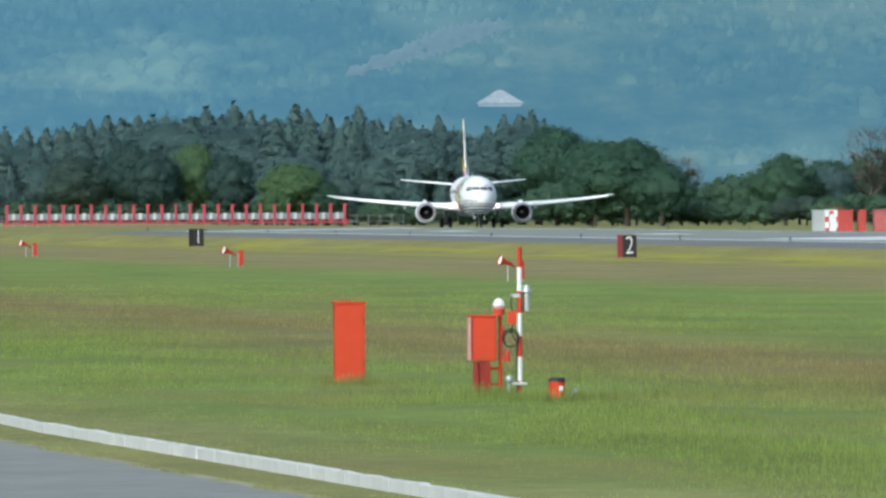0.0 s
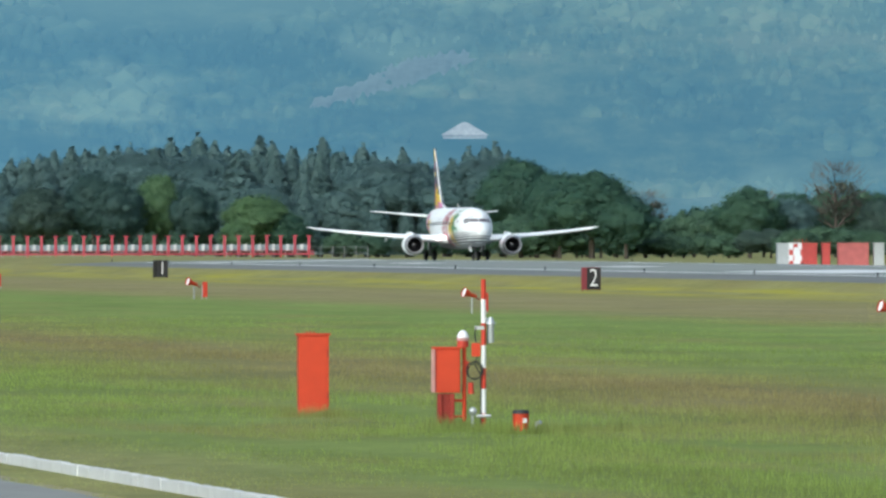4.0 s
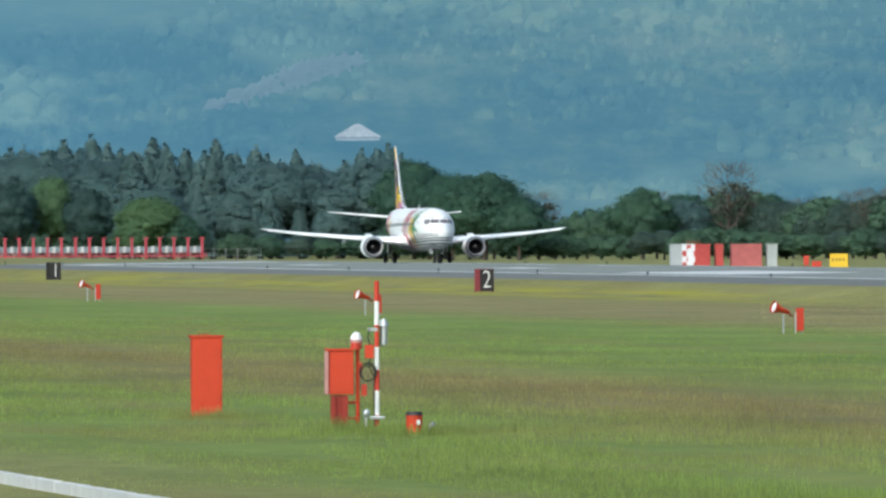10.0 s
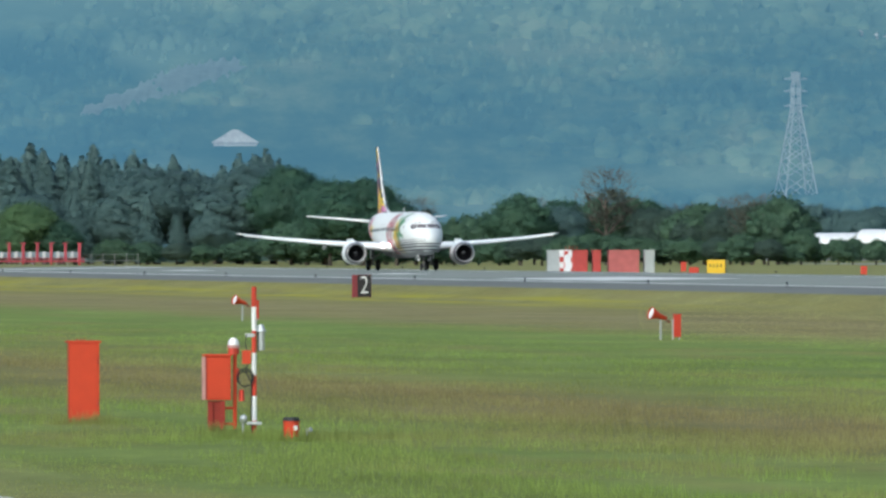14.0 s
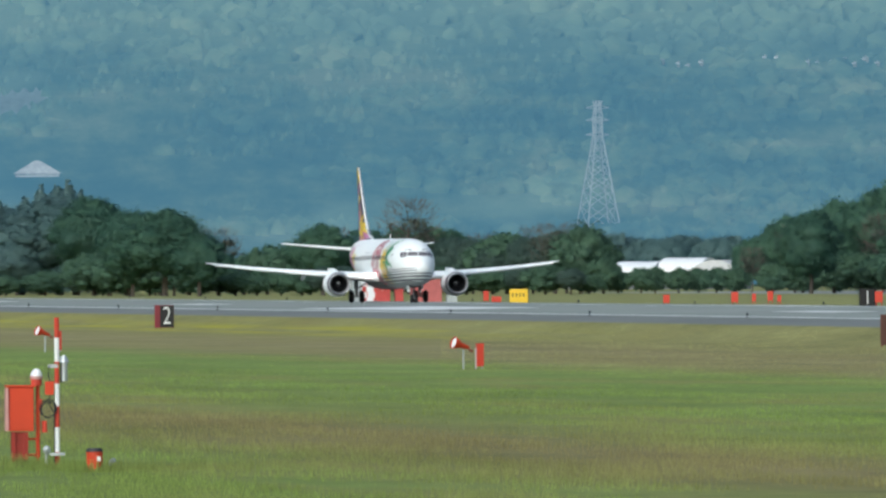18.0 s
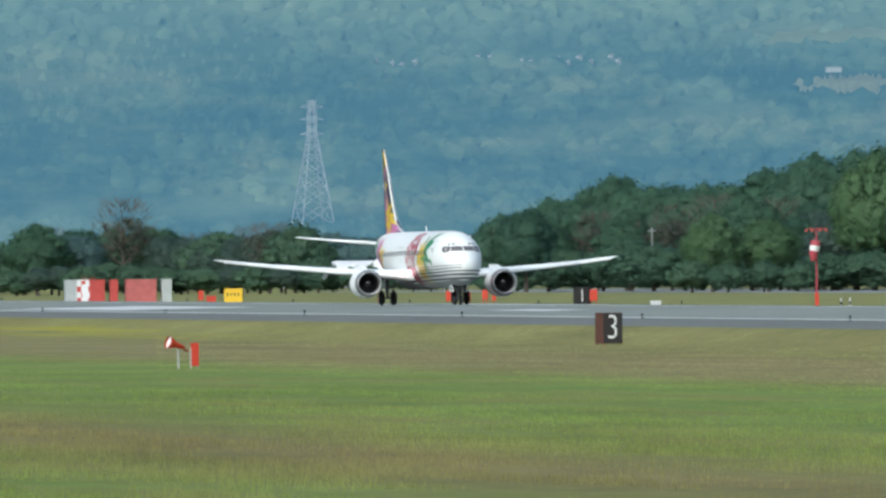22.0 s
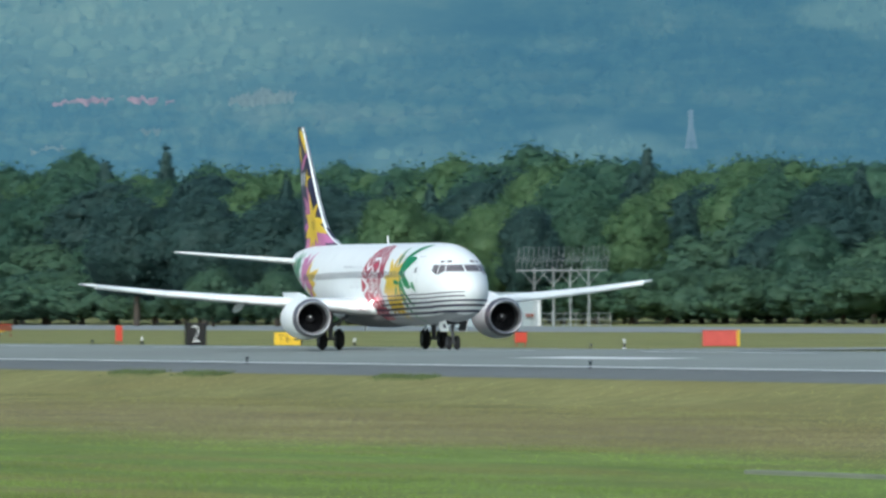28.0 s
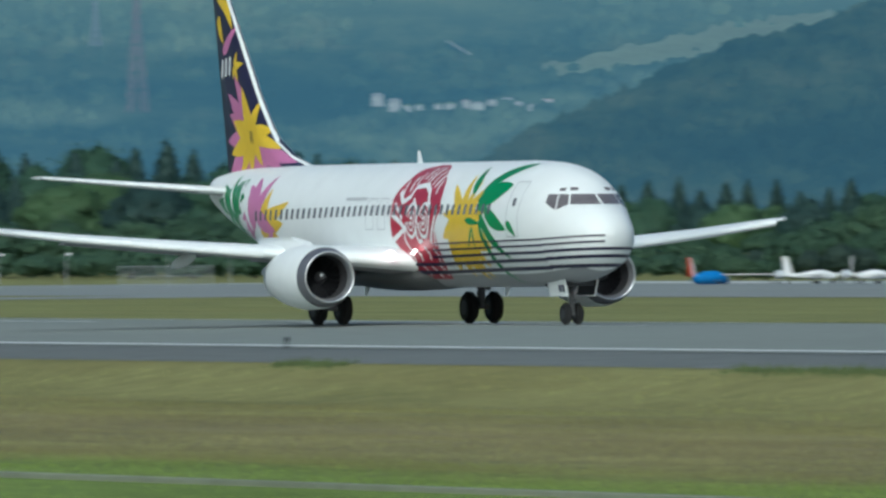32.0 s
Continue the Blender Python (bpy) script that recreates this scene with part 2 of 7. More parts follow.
    if blades:
        # thin blades scatter light much like the turf below them
        up = n.new("ShaderNodeVectorMath")
        up.operation = "MULTIPLY_ADD"
        up.inputs[1].default_value, up.inputs[2].default_value = (0.3, 0.3, 0.3), (0, 0, 0.9)
        l.new(geo.outputs["Normal"], up.inputs[0])
        l.new(up.outputs[0], b.inputs["Normal"])
        thin, both = n.new("ShaderNodeBsdfTranslucent"), n.new("ShaderNodeMixShader")
        both.inputs[0].default_value = 0.4
        l.new(mix.outputs["Result"], thin.inputs["Color"])
        l.new(b.outputs[0], both.inputs[1])
        l.new(thin.outputs[0], both.inputs[2])
        l.new(both.outputs[0], n["Material Output"].inputs["Surface"])
        return m
    bump = n.new("ShaderNodeBump")
    bump.inputs["Strength"].default_value, bump.inputs["Distance"].default_value = 0.7, 0.12
    l.new(noise_at(3.0), bump.inputs["Height"])
    l.new(bump.outputs[0], b.inputs["Normal"])
    return m


GRASS = grass_material("airfield_grass")
BLADES = grass_material("grass_blades", True)


def sheet(name, x_cuts, y_cuts, lift, material, label, category):
    """A strip of ground that follows the field's cross profile, lifted a little."""
    verts = [(x, y, ground_z(y) + lift) for x in x_cuts for y in y_cuts]
    ny = len(y_cuts)
    faces = [(i * ny + j, (i + 1) * ny + j, (i + 1) * ny + j + 1, i * ny + j + 1) for i in range(len(x_cuts) - 1) for j in range(ny - 1)]
    ob = mesh_part(name, verts, faces, material)
    return tagged(ob, label, category, kind="structure")


def cuts_between(a, b):
    return [a] + [q[0] for q in PROFILE if a < q[0] < b] + [b]


sheet("ground", list(np.linspace(-4900, 4900, 50)), [q[0] for q in PROFILE], 0.0, GRASS, "mown airfield grass in green and straw strips", "grass field")

ASPHALT = mat("runway_asphalt", (0.268, 0.292, 0.272), 0.9, vary=0.12, grain=0.9, spread=0.25)
SHOULDER = mat("shoulder_asphalt", (0.19, 0.2, 0.194), 0.75, vary=0.14, grain=0.8, spread=0.3)
TAXI = mat("taxiway_concrete", (0.28, 0.3, 0.29), 0.75, vary=0.12, grain=0.7, spread=0.3)
ROAD = mat("road_asphalt", (0.27, 0.28, 0.265), 0.95, vary=0.16, grain=1.5, bump=0.006)
PAINT = mat("runway_paint", (0.7, 0.71, 0.7), 0.6, vary=0.12, grain=1.2)
for surface in (ASPHALT, SHOULDER, TAXI, ROAD):
    surface.node_tree.nodes["Principled BSDF"].inputs["Specular IOR Level"].default_value = 0.05
VERGE = mat("sandy_verge", (0.3, 0.27, 0.17), 0.95, vary=0.35, grain=1.2)
GUTTER_PALE = mat("pale_concrete", (0.5, 0.52, 0.51), 0.8, vary=0.15, grain=0.7)
GUTTER = mat("gutter_concrete", (0.25, 0.27, 0.2), 0.85, vary=0.2, grain=0.8)
RW_X = list(np.linspace(-1530, 1500, 60))
sheet("road_shoulder", RW_X, cuts_between(142.2, 202.2), 0.012, SHOULDER, "dark asphalt shoulder of the runway", "runway shoulder")
sheet("runway", RW_X, cuts_between(148.4, 196.0), 0.03, ASPHALT, "grey grooved asphalt runway with white markings", "runway")


def painted(name, x0, x1, y0, y1, label, lift=0.036):
    return sheet(name, list(np.linspace(x0, x1, max(2, int((x1 - x0) / 60)))), cuts_between(y0, y1), lift, PAINT, label, "runway marking")


painted("edge_line", -1500, 1500, 149.25, 150.15, "white painted runway edge line")
painted("edge_line", -1500, 1500, 194.25, 195.15, "white painted runway edge line")
for k in range(34):
    painted("centre_line_dash", -1400 + k * 50, -1370 + k * 50, CENTRE - 0.3, CENTRE + 0.3, "white painted centre line dash")
for x in (-1379, -1229, -929, -779, -629, -479):
    for side in (-1, 1):
        painted("touchdown_bar", x, x + 23, CENTRE + side * 9 - 1.5 * (1 - side), CENTRE + side * 9 + 1.5 * (1 + side), "white painted touchdown zone bar")
for side in (-1, 1):
    painted("aiming_bar", -1100, -1042, CENTRE + side * 14 - 5, CENTRE + side * 14 + 5, "broad white painted aiming point bar")
    for k in range(6):
        y = CENTRE + side * (3 + 3.2 * k)
        painted("threshold_bar", -1490, -1460, y - 0.9, y + 0.9, "white painted threshold bar")
sheet("taxiway", list(np.linspace(-1900, 1500, 40)), [300, 322, 345], 0.02, TAXI, "grey parallel taxiway beyond the runway", "taxiway")
sheet("apron", list(np.linspace(-1010, 900, 20)), [345.2, 360, 377.8], 0.02, TAXI, "grey concrete apron with parked light aircraft", "apron")
sheet("apron_edge", list(np.linspace(-1010, 900, 20)), [378, 396], 0.03, GUTTER_PALE, "pale concrete strip along the apron's far edge", "apron")
sheet("taxiway_link", [-812, -797, -782], [202.3, 260, 299.9], 0.02, TAXI, "asphalt taxiway joining the runway", "taxiway")
sheet("road_verge", list(np.linspace(-900, 400, 40)), [23.3, 23.62], 0.016, VERGE, "sandy worn verge between road and grass", "verge")
sheet("service_road", list(np.linspace(-900, 400, 40)), [12.0, 17, 23.3], 0.02, ROAD, "worn grey asphalt service road along the field", "road")
bm = B()
box(bm, -336, 200, 91.4, 91.8, FIELD - 0.2, FIELD + 0.1, 0.02)
tagged(part("drain_kerb", bm, GUTTER), "low concrete drain kerb across the grass", "drain", kind="structure")


def smooth_noise(x, y, rng):
    """Value noise on arrays, two octaves."""
    table, out = rng.rand(256, 256), 0
    for k, amp in ((1, 0.65), (2.7, 0.35)):
        xi, yi = np.floor(x * k).astype(int), np.floor(y * k).astype(int)
        fx, fy = x * k - xi, y * k - yi
        fx, fy = fx * fx * (3 - 2 * fx), fy * fy * (3 - 2 * fy)
        a, c = table[xi % 256, yi % 256], table[(xi + 1) % 256, yi % 256]
        d, e = table[xi % 256, (yi + 1) % 256], table[(xi + 1) % 256, (yi + 1) % 256]
        out = out + amp * ((a * (1 - fx) + c * fx) * (1 - fy) + (d * (1 - fx) + e * fx) * fy)
    return out


def grass_blades():
    """Standing grass and seed stalks over the field, denser near the camera's side."""
    rng = np.random.RandomState(11)
    n = 1350000
    d = 205 * (760 / 205) ** rng.rand(n)
    b = np.radians(rng.uniform(-85.3, -66.2, n))
    x, y = np.sin(b) * d, np.cos(b) * d
    clump = rng.rand(n) < 0.12
    k = rng.randint(0, n, n)
    x, y = np.where(clump, x[k] + rng.normal(size=n) * 0.2, x), np.where(clump, y[k] + rng.normal(size=n) * 0.2, y)
    keep = (y > 23.5) & ((y < 24.8) | (y > 25.3)) & (y < 136) & ((y < 91.2) | (y > 92.2))
    keep &= smooth_noise(x / 16, y / 2.6, rng) > 0.27 + 0.5 * rng.rand(n)
    x, y = x[keep], y[keep]
    n = len(x)
    z = np.interp(y, [q[0] for q in PROFILE], [q[1] for q in PROFILE])
    tall = np.interp(y, [24, 30, 36, 46, 60, 78, 86, 92, 98, 136], [0.03, 0.07, 0.16, 0.18, 0.17, 0.11, 0.05, 0.03, 0.05, 0.04])
    h = tall * (0.35 + 0.9 * rng.rand(n) ** 1.5)
    w = (0.004 + 0.006 * rng.rand(n)) * (1 + np.hypot(x, y) / 600)
    q = rng.rand(n) * 6.283
    dx, dy = np.cos(q) * w, np.sin(q) * w
    # short stubble on the mown strip before the shoulder
    m = 260000
    sy = rng.uniform(92.6, 141.2, m)
    sx = sy * np.tan(np.radians(rng.uniform(-81.5, -66.2, m)))
    keep = smooth_noise(sx / 9, sy / 1.8, rng) > 0.2 + 0.5 * rng.rand(m)
    sx, sy = sx[keep], sy[keep]
    m = len(sx)
    sw, sq = 0.012 + 0.014 * rng.rand(m), rng.rand(m) * 6.283
    x, y = np.concatenate([x, sx]), np.concatenate([y, sy])
    z = np.concatenate([z, np.interp(sy, [q[0] for q in PROFILE], [q[1] for q in PROFILE])])
    h = np.concatenate([h, 0.025 + 0.075 * rng.rand(m) ** 2])
    dx, dy = np.concatenate([dx, np.cos(sq) * sw]), np.concatenate([dy, np.sin(sq) * sw])
    # taller tufts that the mower leaves round the equipment, and along the road's edge
    tx, ty, th = [], [], []
    for ex, ey, wide in ((-347.9, 38.6, 0.5), (-329.3, 39.5, 0.45), (-324.1, 39.8, 0.5), (-316.5, 39.7, 0.5), (-320, 39.75, 1.6)):
        m = int(900 * wide)
        tx.append(ex + 0.55 + rng.rand(m) * 0.5)
        ty.append(ey + rng.normal(size=m) * wide)
        th.append(0.08 + 0.3 * rng.rand(m) ** 2)
    m = 5200
    rx = rng.uniform(-320, -205, m)
    keep = np.sin(rx * 0.9) + np.sin(rx * 0.37 + 2) + np.sin(rx * 2.3) * 0.7 > 0.3
    tx.append(rx[keep])
    ty.append(23.38 + rng.normal(size=keep.sum()) * 0.1)
    th.append(0.03 + 0.07 * rng.rand(keep.sum()))
    tx, ty, th = np.concatenate(tx), np.concatenate(ty), np.concatenate(th)
    x, y, h = np.concatenate([x, tx]), np.concatenate([y, ty]), np.concatenate([h, th])
    z = np.concatenate([z, np.full(len(tx), FIELD)])
    tw, tq = 0.007 + 0.01 * rng.rand(len(tx)), rng.rand(len(tx)) * 6.283
    dx, dy = np.concatenate([dx, np.cos(tq) * tw]), np.concatenate([dy, np.sin(tq) * tw])
    n = len(x)
    lean = rng.normal(size=(n, 2)) * 0.16 * h[:, None]
    p = np.stack([np.stack([x - dx, y - dy, z - 0.02], 1), np.stack([x + dx, y + dy, z - 0.02], 1), np.stack([x + lean[:, 0], y + lean[:, 1], z + h], 1)], 1)
    ob = array_part("grass", p.reshape(-1, 3), np.arange(n * 3).reshape(-1, 3), BLADES)
    tagged(ob, "standing grass blades and seed stalks over the field", "grass", kind="stuff")
    # rank weeds along both edges of the paving
    for name, mid, limit, spread, tall, count in (("weeds", 141.9, 1.0, 0.22, 0.16, 26000), ("far_weeds", 202.7, -0.2, 0.3, 0.26, 30000)):
        x = rng.uniform(-640, -250, count) if mid < 200 else rng.uniform(-1150, -250, count)
        near = np.sin(x * 0.05) + np.sin(x * 0.131 + 1) + np.sin(x * 0.37) * 0.6
        keep = near > limit
        if mid > 200:
            keep &= (x < -814) | (x > -780)
        x = x[keep]
        m = len(x)
        y = mid + rng.normal(size=m) * spread
        h = 0.06 + tall * rng.rand(m) ** 2
        z = np.interp(y, [q[0] for q in PROFILE], [q[1] for q in PROFILE])
        w = 0.03 + 0.03 * rng.rand(m)
        p = np.stack([np.stack([x - w, y, z - 0.02], 1), np.stack([x, y + w, z - 0.02], 1), np.stack([x + rng.normal(size=m) * 0.06, y, z + h], 1)], 1)
        ob = array_part(name, p.reshape(-1, 3), np.arange(m * 3).reshape(-1, 3), WEED)
        tagged(ob, "dark green weeds along the shoulder's edge", "weeds", kind="stuff")


WEED = mat("weed_green", (0.1, 0.135, 0.05), 0.8, vary=0.4, grain=2)
grass_blades()

# ---- distance: wooded hills under haze, a plain backdrop ----


def hill_material(name, air_power, fields_share, dim=1.0):
    m = bpy.data.materials.new(name)
    m.use_nodes = True
    n, l = m.node_tree.nodes, m.node_tree.links
    b = n["Principled BSDF"]
    b.inputs["Roughness"].default_value = 0.95
    b.inputs["Specular IOR Level"].default_value = 0.0
    geo, sep = n.new("ShaderNodeNewGeometry"), n.new("ShaderNodeSeparateXYZ")
    l.new(geo.outputs["Position"], sep.inputs[0])
    turn, along, flat = n.new("ShaderNodeMath"), n.new("ShaderNodeMath"), n.new("ShaderNodeCombineXYZ")
    turn.operation, along.operation = "ARCTAN2", "MULTIPLY"
    along.inputs[1].default_value = 4600
    l.new(sep.outputs["X"], turn.inputs[0])
    l.new(sep.outputs["Y"], turn.inputs[1])
    l.new(turn.outputs[0], along.inputs[0])
    l.new(along.outputs[0], flat.inputs[0])
    l.new(sep.outputs["Z"], flat.inputs[1])

    def tex(scale, detail=4.0, stretch=(1, 1, 1), roughness=0.5):
        """Noise along the slope's run and its rise."""
        mp, t = n.new("ShaderNodeMapping"), n.new("ShaderNodeTexNoise")
        mp.inputs["Scale"].default_value = stretch
        t.inputs["Scale"].default_value, t.inputs["Detail"].default_value, t.inputs["Roughness"].default_value = scale, detail, roughness
        l.new(flat.outputs[0], mp.inputs["Vector"])
        l.new(mp.outputs[0], t.inputs["Vector"])
        return t.outputs["Fac"]

    def ramp(value, stops):
        r = n.new("ShaderNodeValToRGB")
        el = r.color_ramp.elements
        while len(el) < len(stops):
            el.new(0.5)
        for e, (q, c) in zip(el, stops):
            e.position, e.color = q, (*c, 1)
        l.new(value, r.inputs[0])
        return r.outputs[0]

    def calc(op, a, c, d=0.0):
        q = n.new("ShaderNodeMath")
        q.operation = op
        for k, v in enumerate((a, c, d)):
            if isinstance(v, (int, float)):
                q.inputs[k].default_value = v
            else:
                l.new(v, q.inputs[k])
        return q.outputs[0]

    def span(value, a, c, lo=0.0, hi=1.0):
        q = n.new("ShaderNodeMapRange")
        q.interpolation_type = "SMOOTHSTEP"
        for k, v in (("From Min", a), ("From Max", c), ("To Min", lo), ("To Max", hi)):
            q.inputs[k].default_value = v
        l.new(value, q.inputs["Value"])
        return q.outputs[0]

    # each crown has its own tone; stands of one age lie in long bands
    stand = tex(0.014, 4, (0.7, 4.2, 1), 0.55)
    tone = calc("MULTIPLY_ADD", geo.outputs["Random Per Island"], 0.12, calc("MULTIPLY_ADD", tex(0.32, 8, (1, 1.3, 1), 0.78), 0.5, calc("MULTIPLY_ADD", stand, 1.5, -0.98)))
    tone = calc("MULTIPLY_ADD", tex(0.075, 4, (1, 2.2, 1), 0.6), 0.9, tone)
    # haze painted in: western tone lowered so the air's glow evens it out
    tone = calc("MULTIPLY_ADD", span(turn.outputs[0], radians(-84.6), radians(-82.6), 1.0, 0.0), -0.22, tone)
    woods = ramp(tone, [(q, tuple(c * dim for c in col)) for q, col in ((0.22, (0.036, 0.066, 0.054)), (0.45, (0.058, 0.092, 0.064)), (0.63, (0.096, 0.13, 0.076)), (0.85, (0.155, 0.175, 0.1)))])
    # dark conifer plantations cover the eastern part up to a wavy line
    rise = calc("ADD", calc("MULTIPLY", sep.outputs["Z"], 57.3 / 4600), calc("MULTIPLY", tex(0.012, 3), 0.16))
    line = span(turn.outputs[0], radians(-73.2), radians(-71.2), 1.5, 0.86)
    planted = calc("MULTIPLY", span(turn.outputs[0], radians(-76.9), radians(-75.6)), span(calc("SUBTRACT", line, rise), -0.04, 0.05))
    dusk = n.new("ShaderNodeMix")
    dusk.data_type, dusk.blend_type = "RGBA", "MULTIPLY"
    dusk.inputs["B"].default_value = (0.62, 0.68, 0.69, 1)
    l.new(planted, dusk.inputs["Factor"])
    l.new(woods, dusk.inputs["A"])
    woods = dusk.outputs["Result"]
    fields = ramp(tex(0.016, 3, (0.8, 2.2, 1)), [(0.57, (0, 0, 0)), (0.66, (fields_share,) * 3)])
    # open land spreads towards the upper slope
    high = calc("MULTIPLY", span(rise, 0.78, 1.2, 0.0, 0.45), calc("SUBTRACT", 1.0, planted))
    fields = calc("MAXIMUM", fields, high) if fields_share else fields
    mix = n.new("ShaderNodeMix")
    mix.data_type = "RGBA"
    l.new(fields, mix.inputs["Factor"])
    l.new(woods, mix.inputs["A"])
    mix.inputs["B"].default_value = (0.15, 0.185, 0.11, 1)
    l.new(mix.outputs["Result"], b.inputs["Base Color"])
    # haze painted as emission: air-scattered light between the field and the hills
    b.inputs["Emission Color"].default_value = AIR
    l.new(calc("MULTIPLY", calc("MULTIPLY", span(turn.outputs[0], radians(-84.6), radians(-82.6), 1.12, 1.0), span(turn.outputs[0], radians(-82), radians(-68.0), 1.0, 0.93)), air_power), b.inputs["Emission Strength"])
    return m


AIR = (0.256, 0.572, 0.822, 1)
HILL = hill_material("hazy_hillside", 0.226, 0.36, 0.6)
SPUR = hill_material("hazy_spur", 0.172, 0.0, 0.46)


def unit_ico(fine):
    bm = B()
    bmesh.ops.create_icosphere(bm, subdivisions=fine, radius=1)
    v = np.array([q.co[:] for q in bm.verts])
    f = np.array([[q.index for q in t.verts] for t in bm.faces])
    bm.free()
    return v, f


ICO_V, ICO_F = unit_ico(1)
FINE_V, FINE_F = unit_ico(2)


def hill_elev(dist):
    """Mean elevation angle in degrees at which the slope shows at a distance."""
    return np.interp(dist, [2350, 3300, 4150, 4450, 4750, 4900, 4970], [-0.075, 0.0, 0.13, 0.5, 1.02, 1.5, 2.2])


def fbm(x, y, seed, octaves=4):
    """Cheap smooth value noise on arrays."""
    rng = np.random.RandomState(seed)
    table = rng.rand(512, 512)
    out, amp, tot = 0, 1.0, 0
    for _ in range(octaves):
        xi, yi = np.floor(x).astype(int), np.floor(y).astype(int)
        fx, fy = x - xi, y - yi
        fx, fy = fx * fx * (3 - 2 * fx), fy * fy * (3 - 2 * fy)
        a, c = table[xi % 512, yi % 512], table[(xi + 1) % 512, yi % 512]
        d, e = table[xi % 512, (yi + 1) % 512], table[(xi + 1) % 512, (yi + 1) % 512]
        out = out + amp * ((a * (1 - fx) + c * fx) * (1 - fy) + (d * (1 - fx) + e * fx) * fy)
        tot += amp
        amp *= 0.5
        x, y = x * 2.03 + 17, y * 2.03 + 31
    return out / tot


def hill_height(bearing, dist):
    """bearing in degrees, dist in metres, as arrays."""
    x, y = np.sin(np.radians(bearing)) * dist, np.cos(np.radians(bearing)) * dist
    z = np.radians(hill_elev(dist)) * dist + 2.9
    z = z + (fbm(np.radians(bearing) * 16 + 40, dist / 300, 3, 3) - 0.5) * 12 * np.clip((dist - 3300) / 900, 0, 1)
    return x, y, z


def sheet_mesh(b, d, x, y, z, name, material, label, crowns):
    verts = np.stack([x, y, z], -1).reshape(-1, 3)
    nb, nd = len(b), len(d)
    i, j = np.meshgrid(np.arange(nb - 1), np.arange(nd - 1), indexing="ij")
    p0 = (i * nd + j).ravel()
    tris = np.concatenate([np.stack([p0, p0 + 1, p0 + nd], 1), np.stack([p0 + 1, p0 + nd + 1, p0 + nd], 1)])
    verts, tris = np.concatenate([verts, crowns[0]]), np.concatenate([tris, crowns[1] + len(verts)])
    ob = array_part(name, verts, tris, material, smooth=True)
    slope = np.zeros(len(verts) * 3, np.float32)
    ob.data.vertex_normals.foreach_get("vector", slope)
    normals = np.concatenate([slope.reshape(-1, 3)[:len(verts) - len(crowns[2])], crowns[2]])
    ob.data.normals_split_custom_set_from_vertices(normals.tolist())
    tagged(ob, label, "hills", kind="structure")


# open ground on the slope: kind, then columns of bearing, lower and upper elevation
CLEARINGS = [
    ("soil", [(-77.53, 0.75, 0.757), (-77.33, 0.758, 0.785), (-77.08, 0.765, 0.785), (-76.93, 0.766, 0.77)]),
    ("stubble", [(-79.08, 0.66, 0.672), (-78.95, 0.66, 0.74), (-78.7, 0.64, 0.755), (-78.5, 0.7, 0.74)]),
    ("meadow", [(-68.28, 0.655, 0.66), (-68.0, 0.63, 0.71), (-67.7, 0.66, 0.79), (-67.4, 0.7, 0.86), (-67.1, 0.76, 0.88), (-66.6, 0.82, 0.93)]),
    ("thin", [(-83.75, 0.44, 0.47), (-83.5, 0.48, 0.57), (-83.3, 0.52, 0.66), (-83.1, 0.58, 0.68), (-82.95, 0.63, 0.66)]),
    ("stubble", [(-78.08, 0.5, 0.52), (-77.9, 0.545, 0.59), (-77.68, 0.63, 0.65)]),
    ("stubble", [(-77.62, 0.53, 0.545), (-77.5, 0.545, 0.58), (-77.4, 0.57, 0.59)]),
    ("stubble", [(-76.82, 0.745, 0.77), (-76.65, 0.74, 0.83), (-76.47, 0.77, 0.8)]),
    ("stubble", [(-77.16, 0.627, 0.655), (-77.02, 0.63, 0.667)]),
    ("stubble", [(-78.1, 0.7, 0.72), (-77.92, 0.705, 0.74)]),
    ("meadow", [(-79.3, 0.86, 0.88), (-78.9, 0.84, 0.93), (-78.2, 0.83, 0.94), (-77.7, 0.86, 0.9)])]


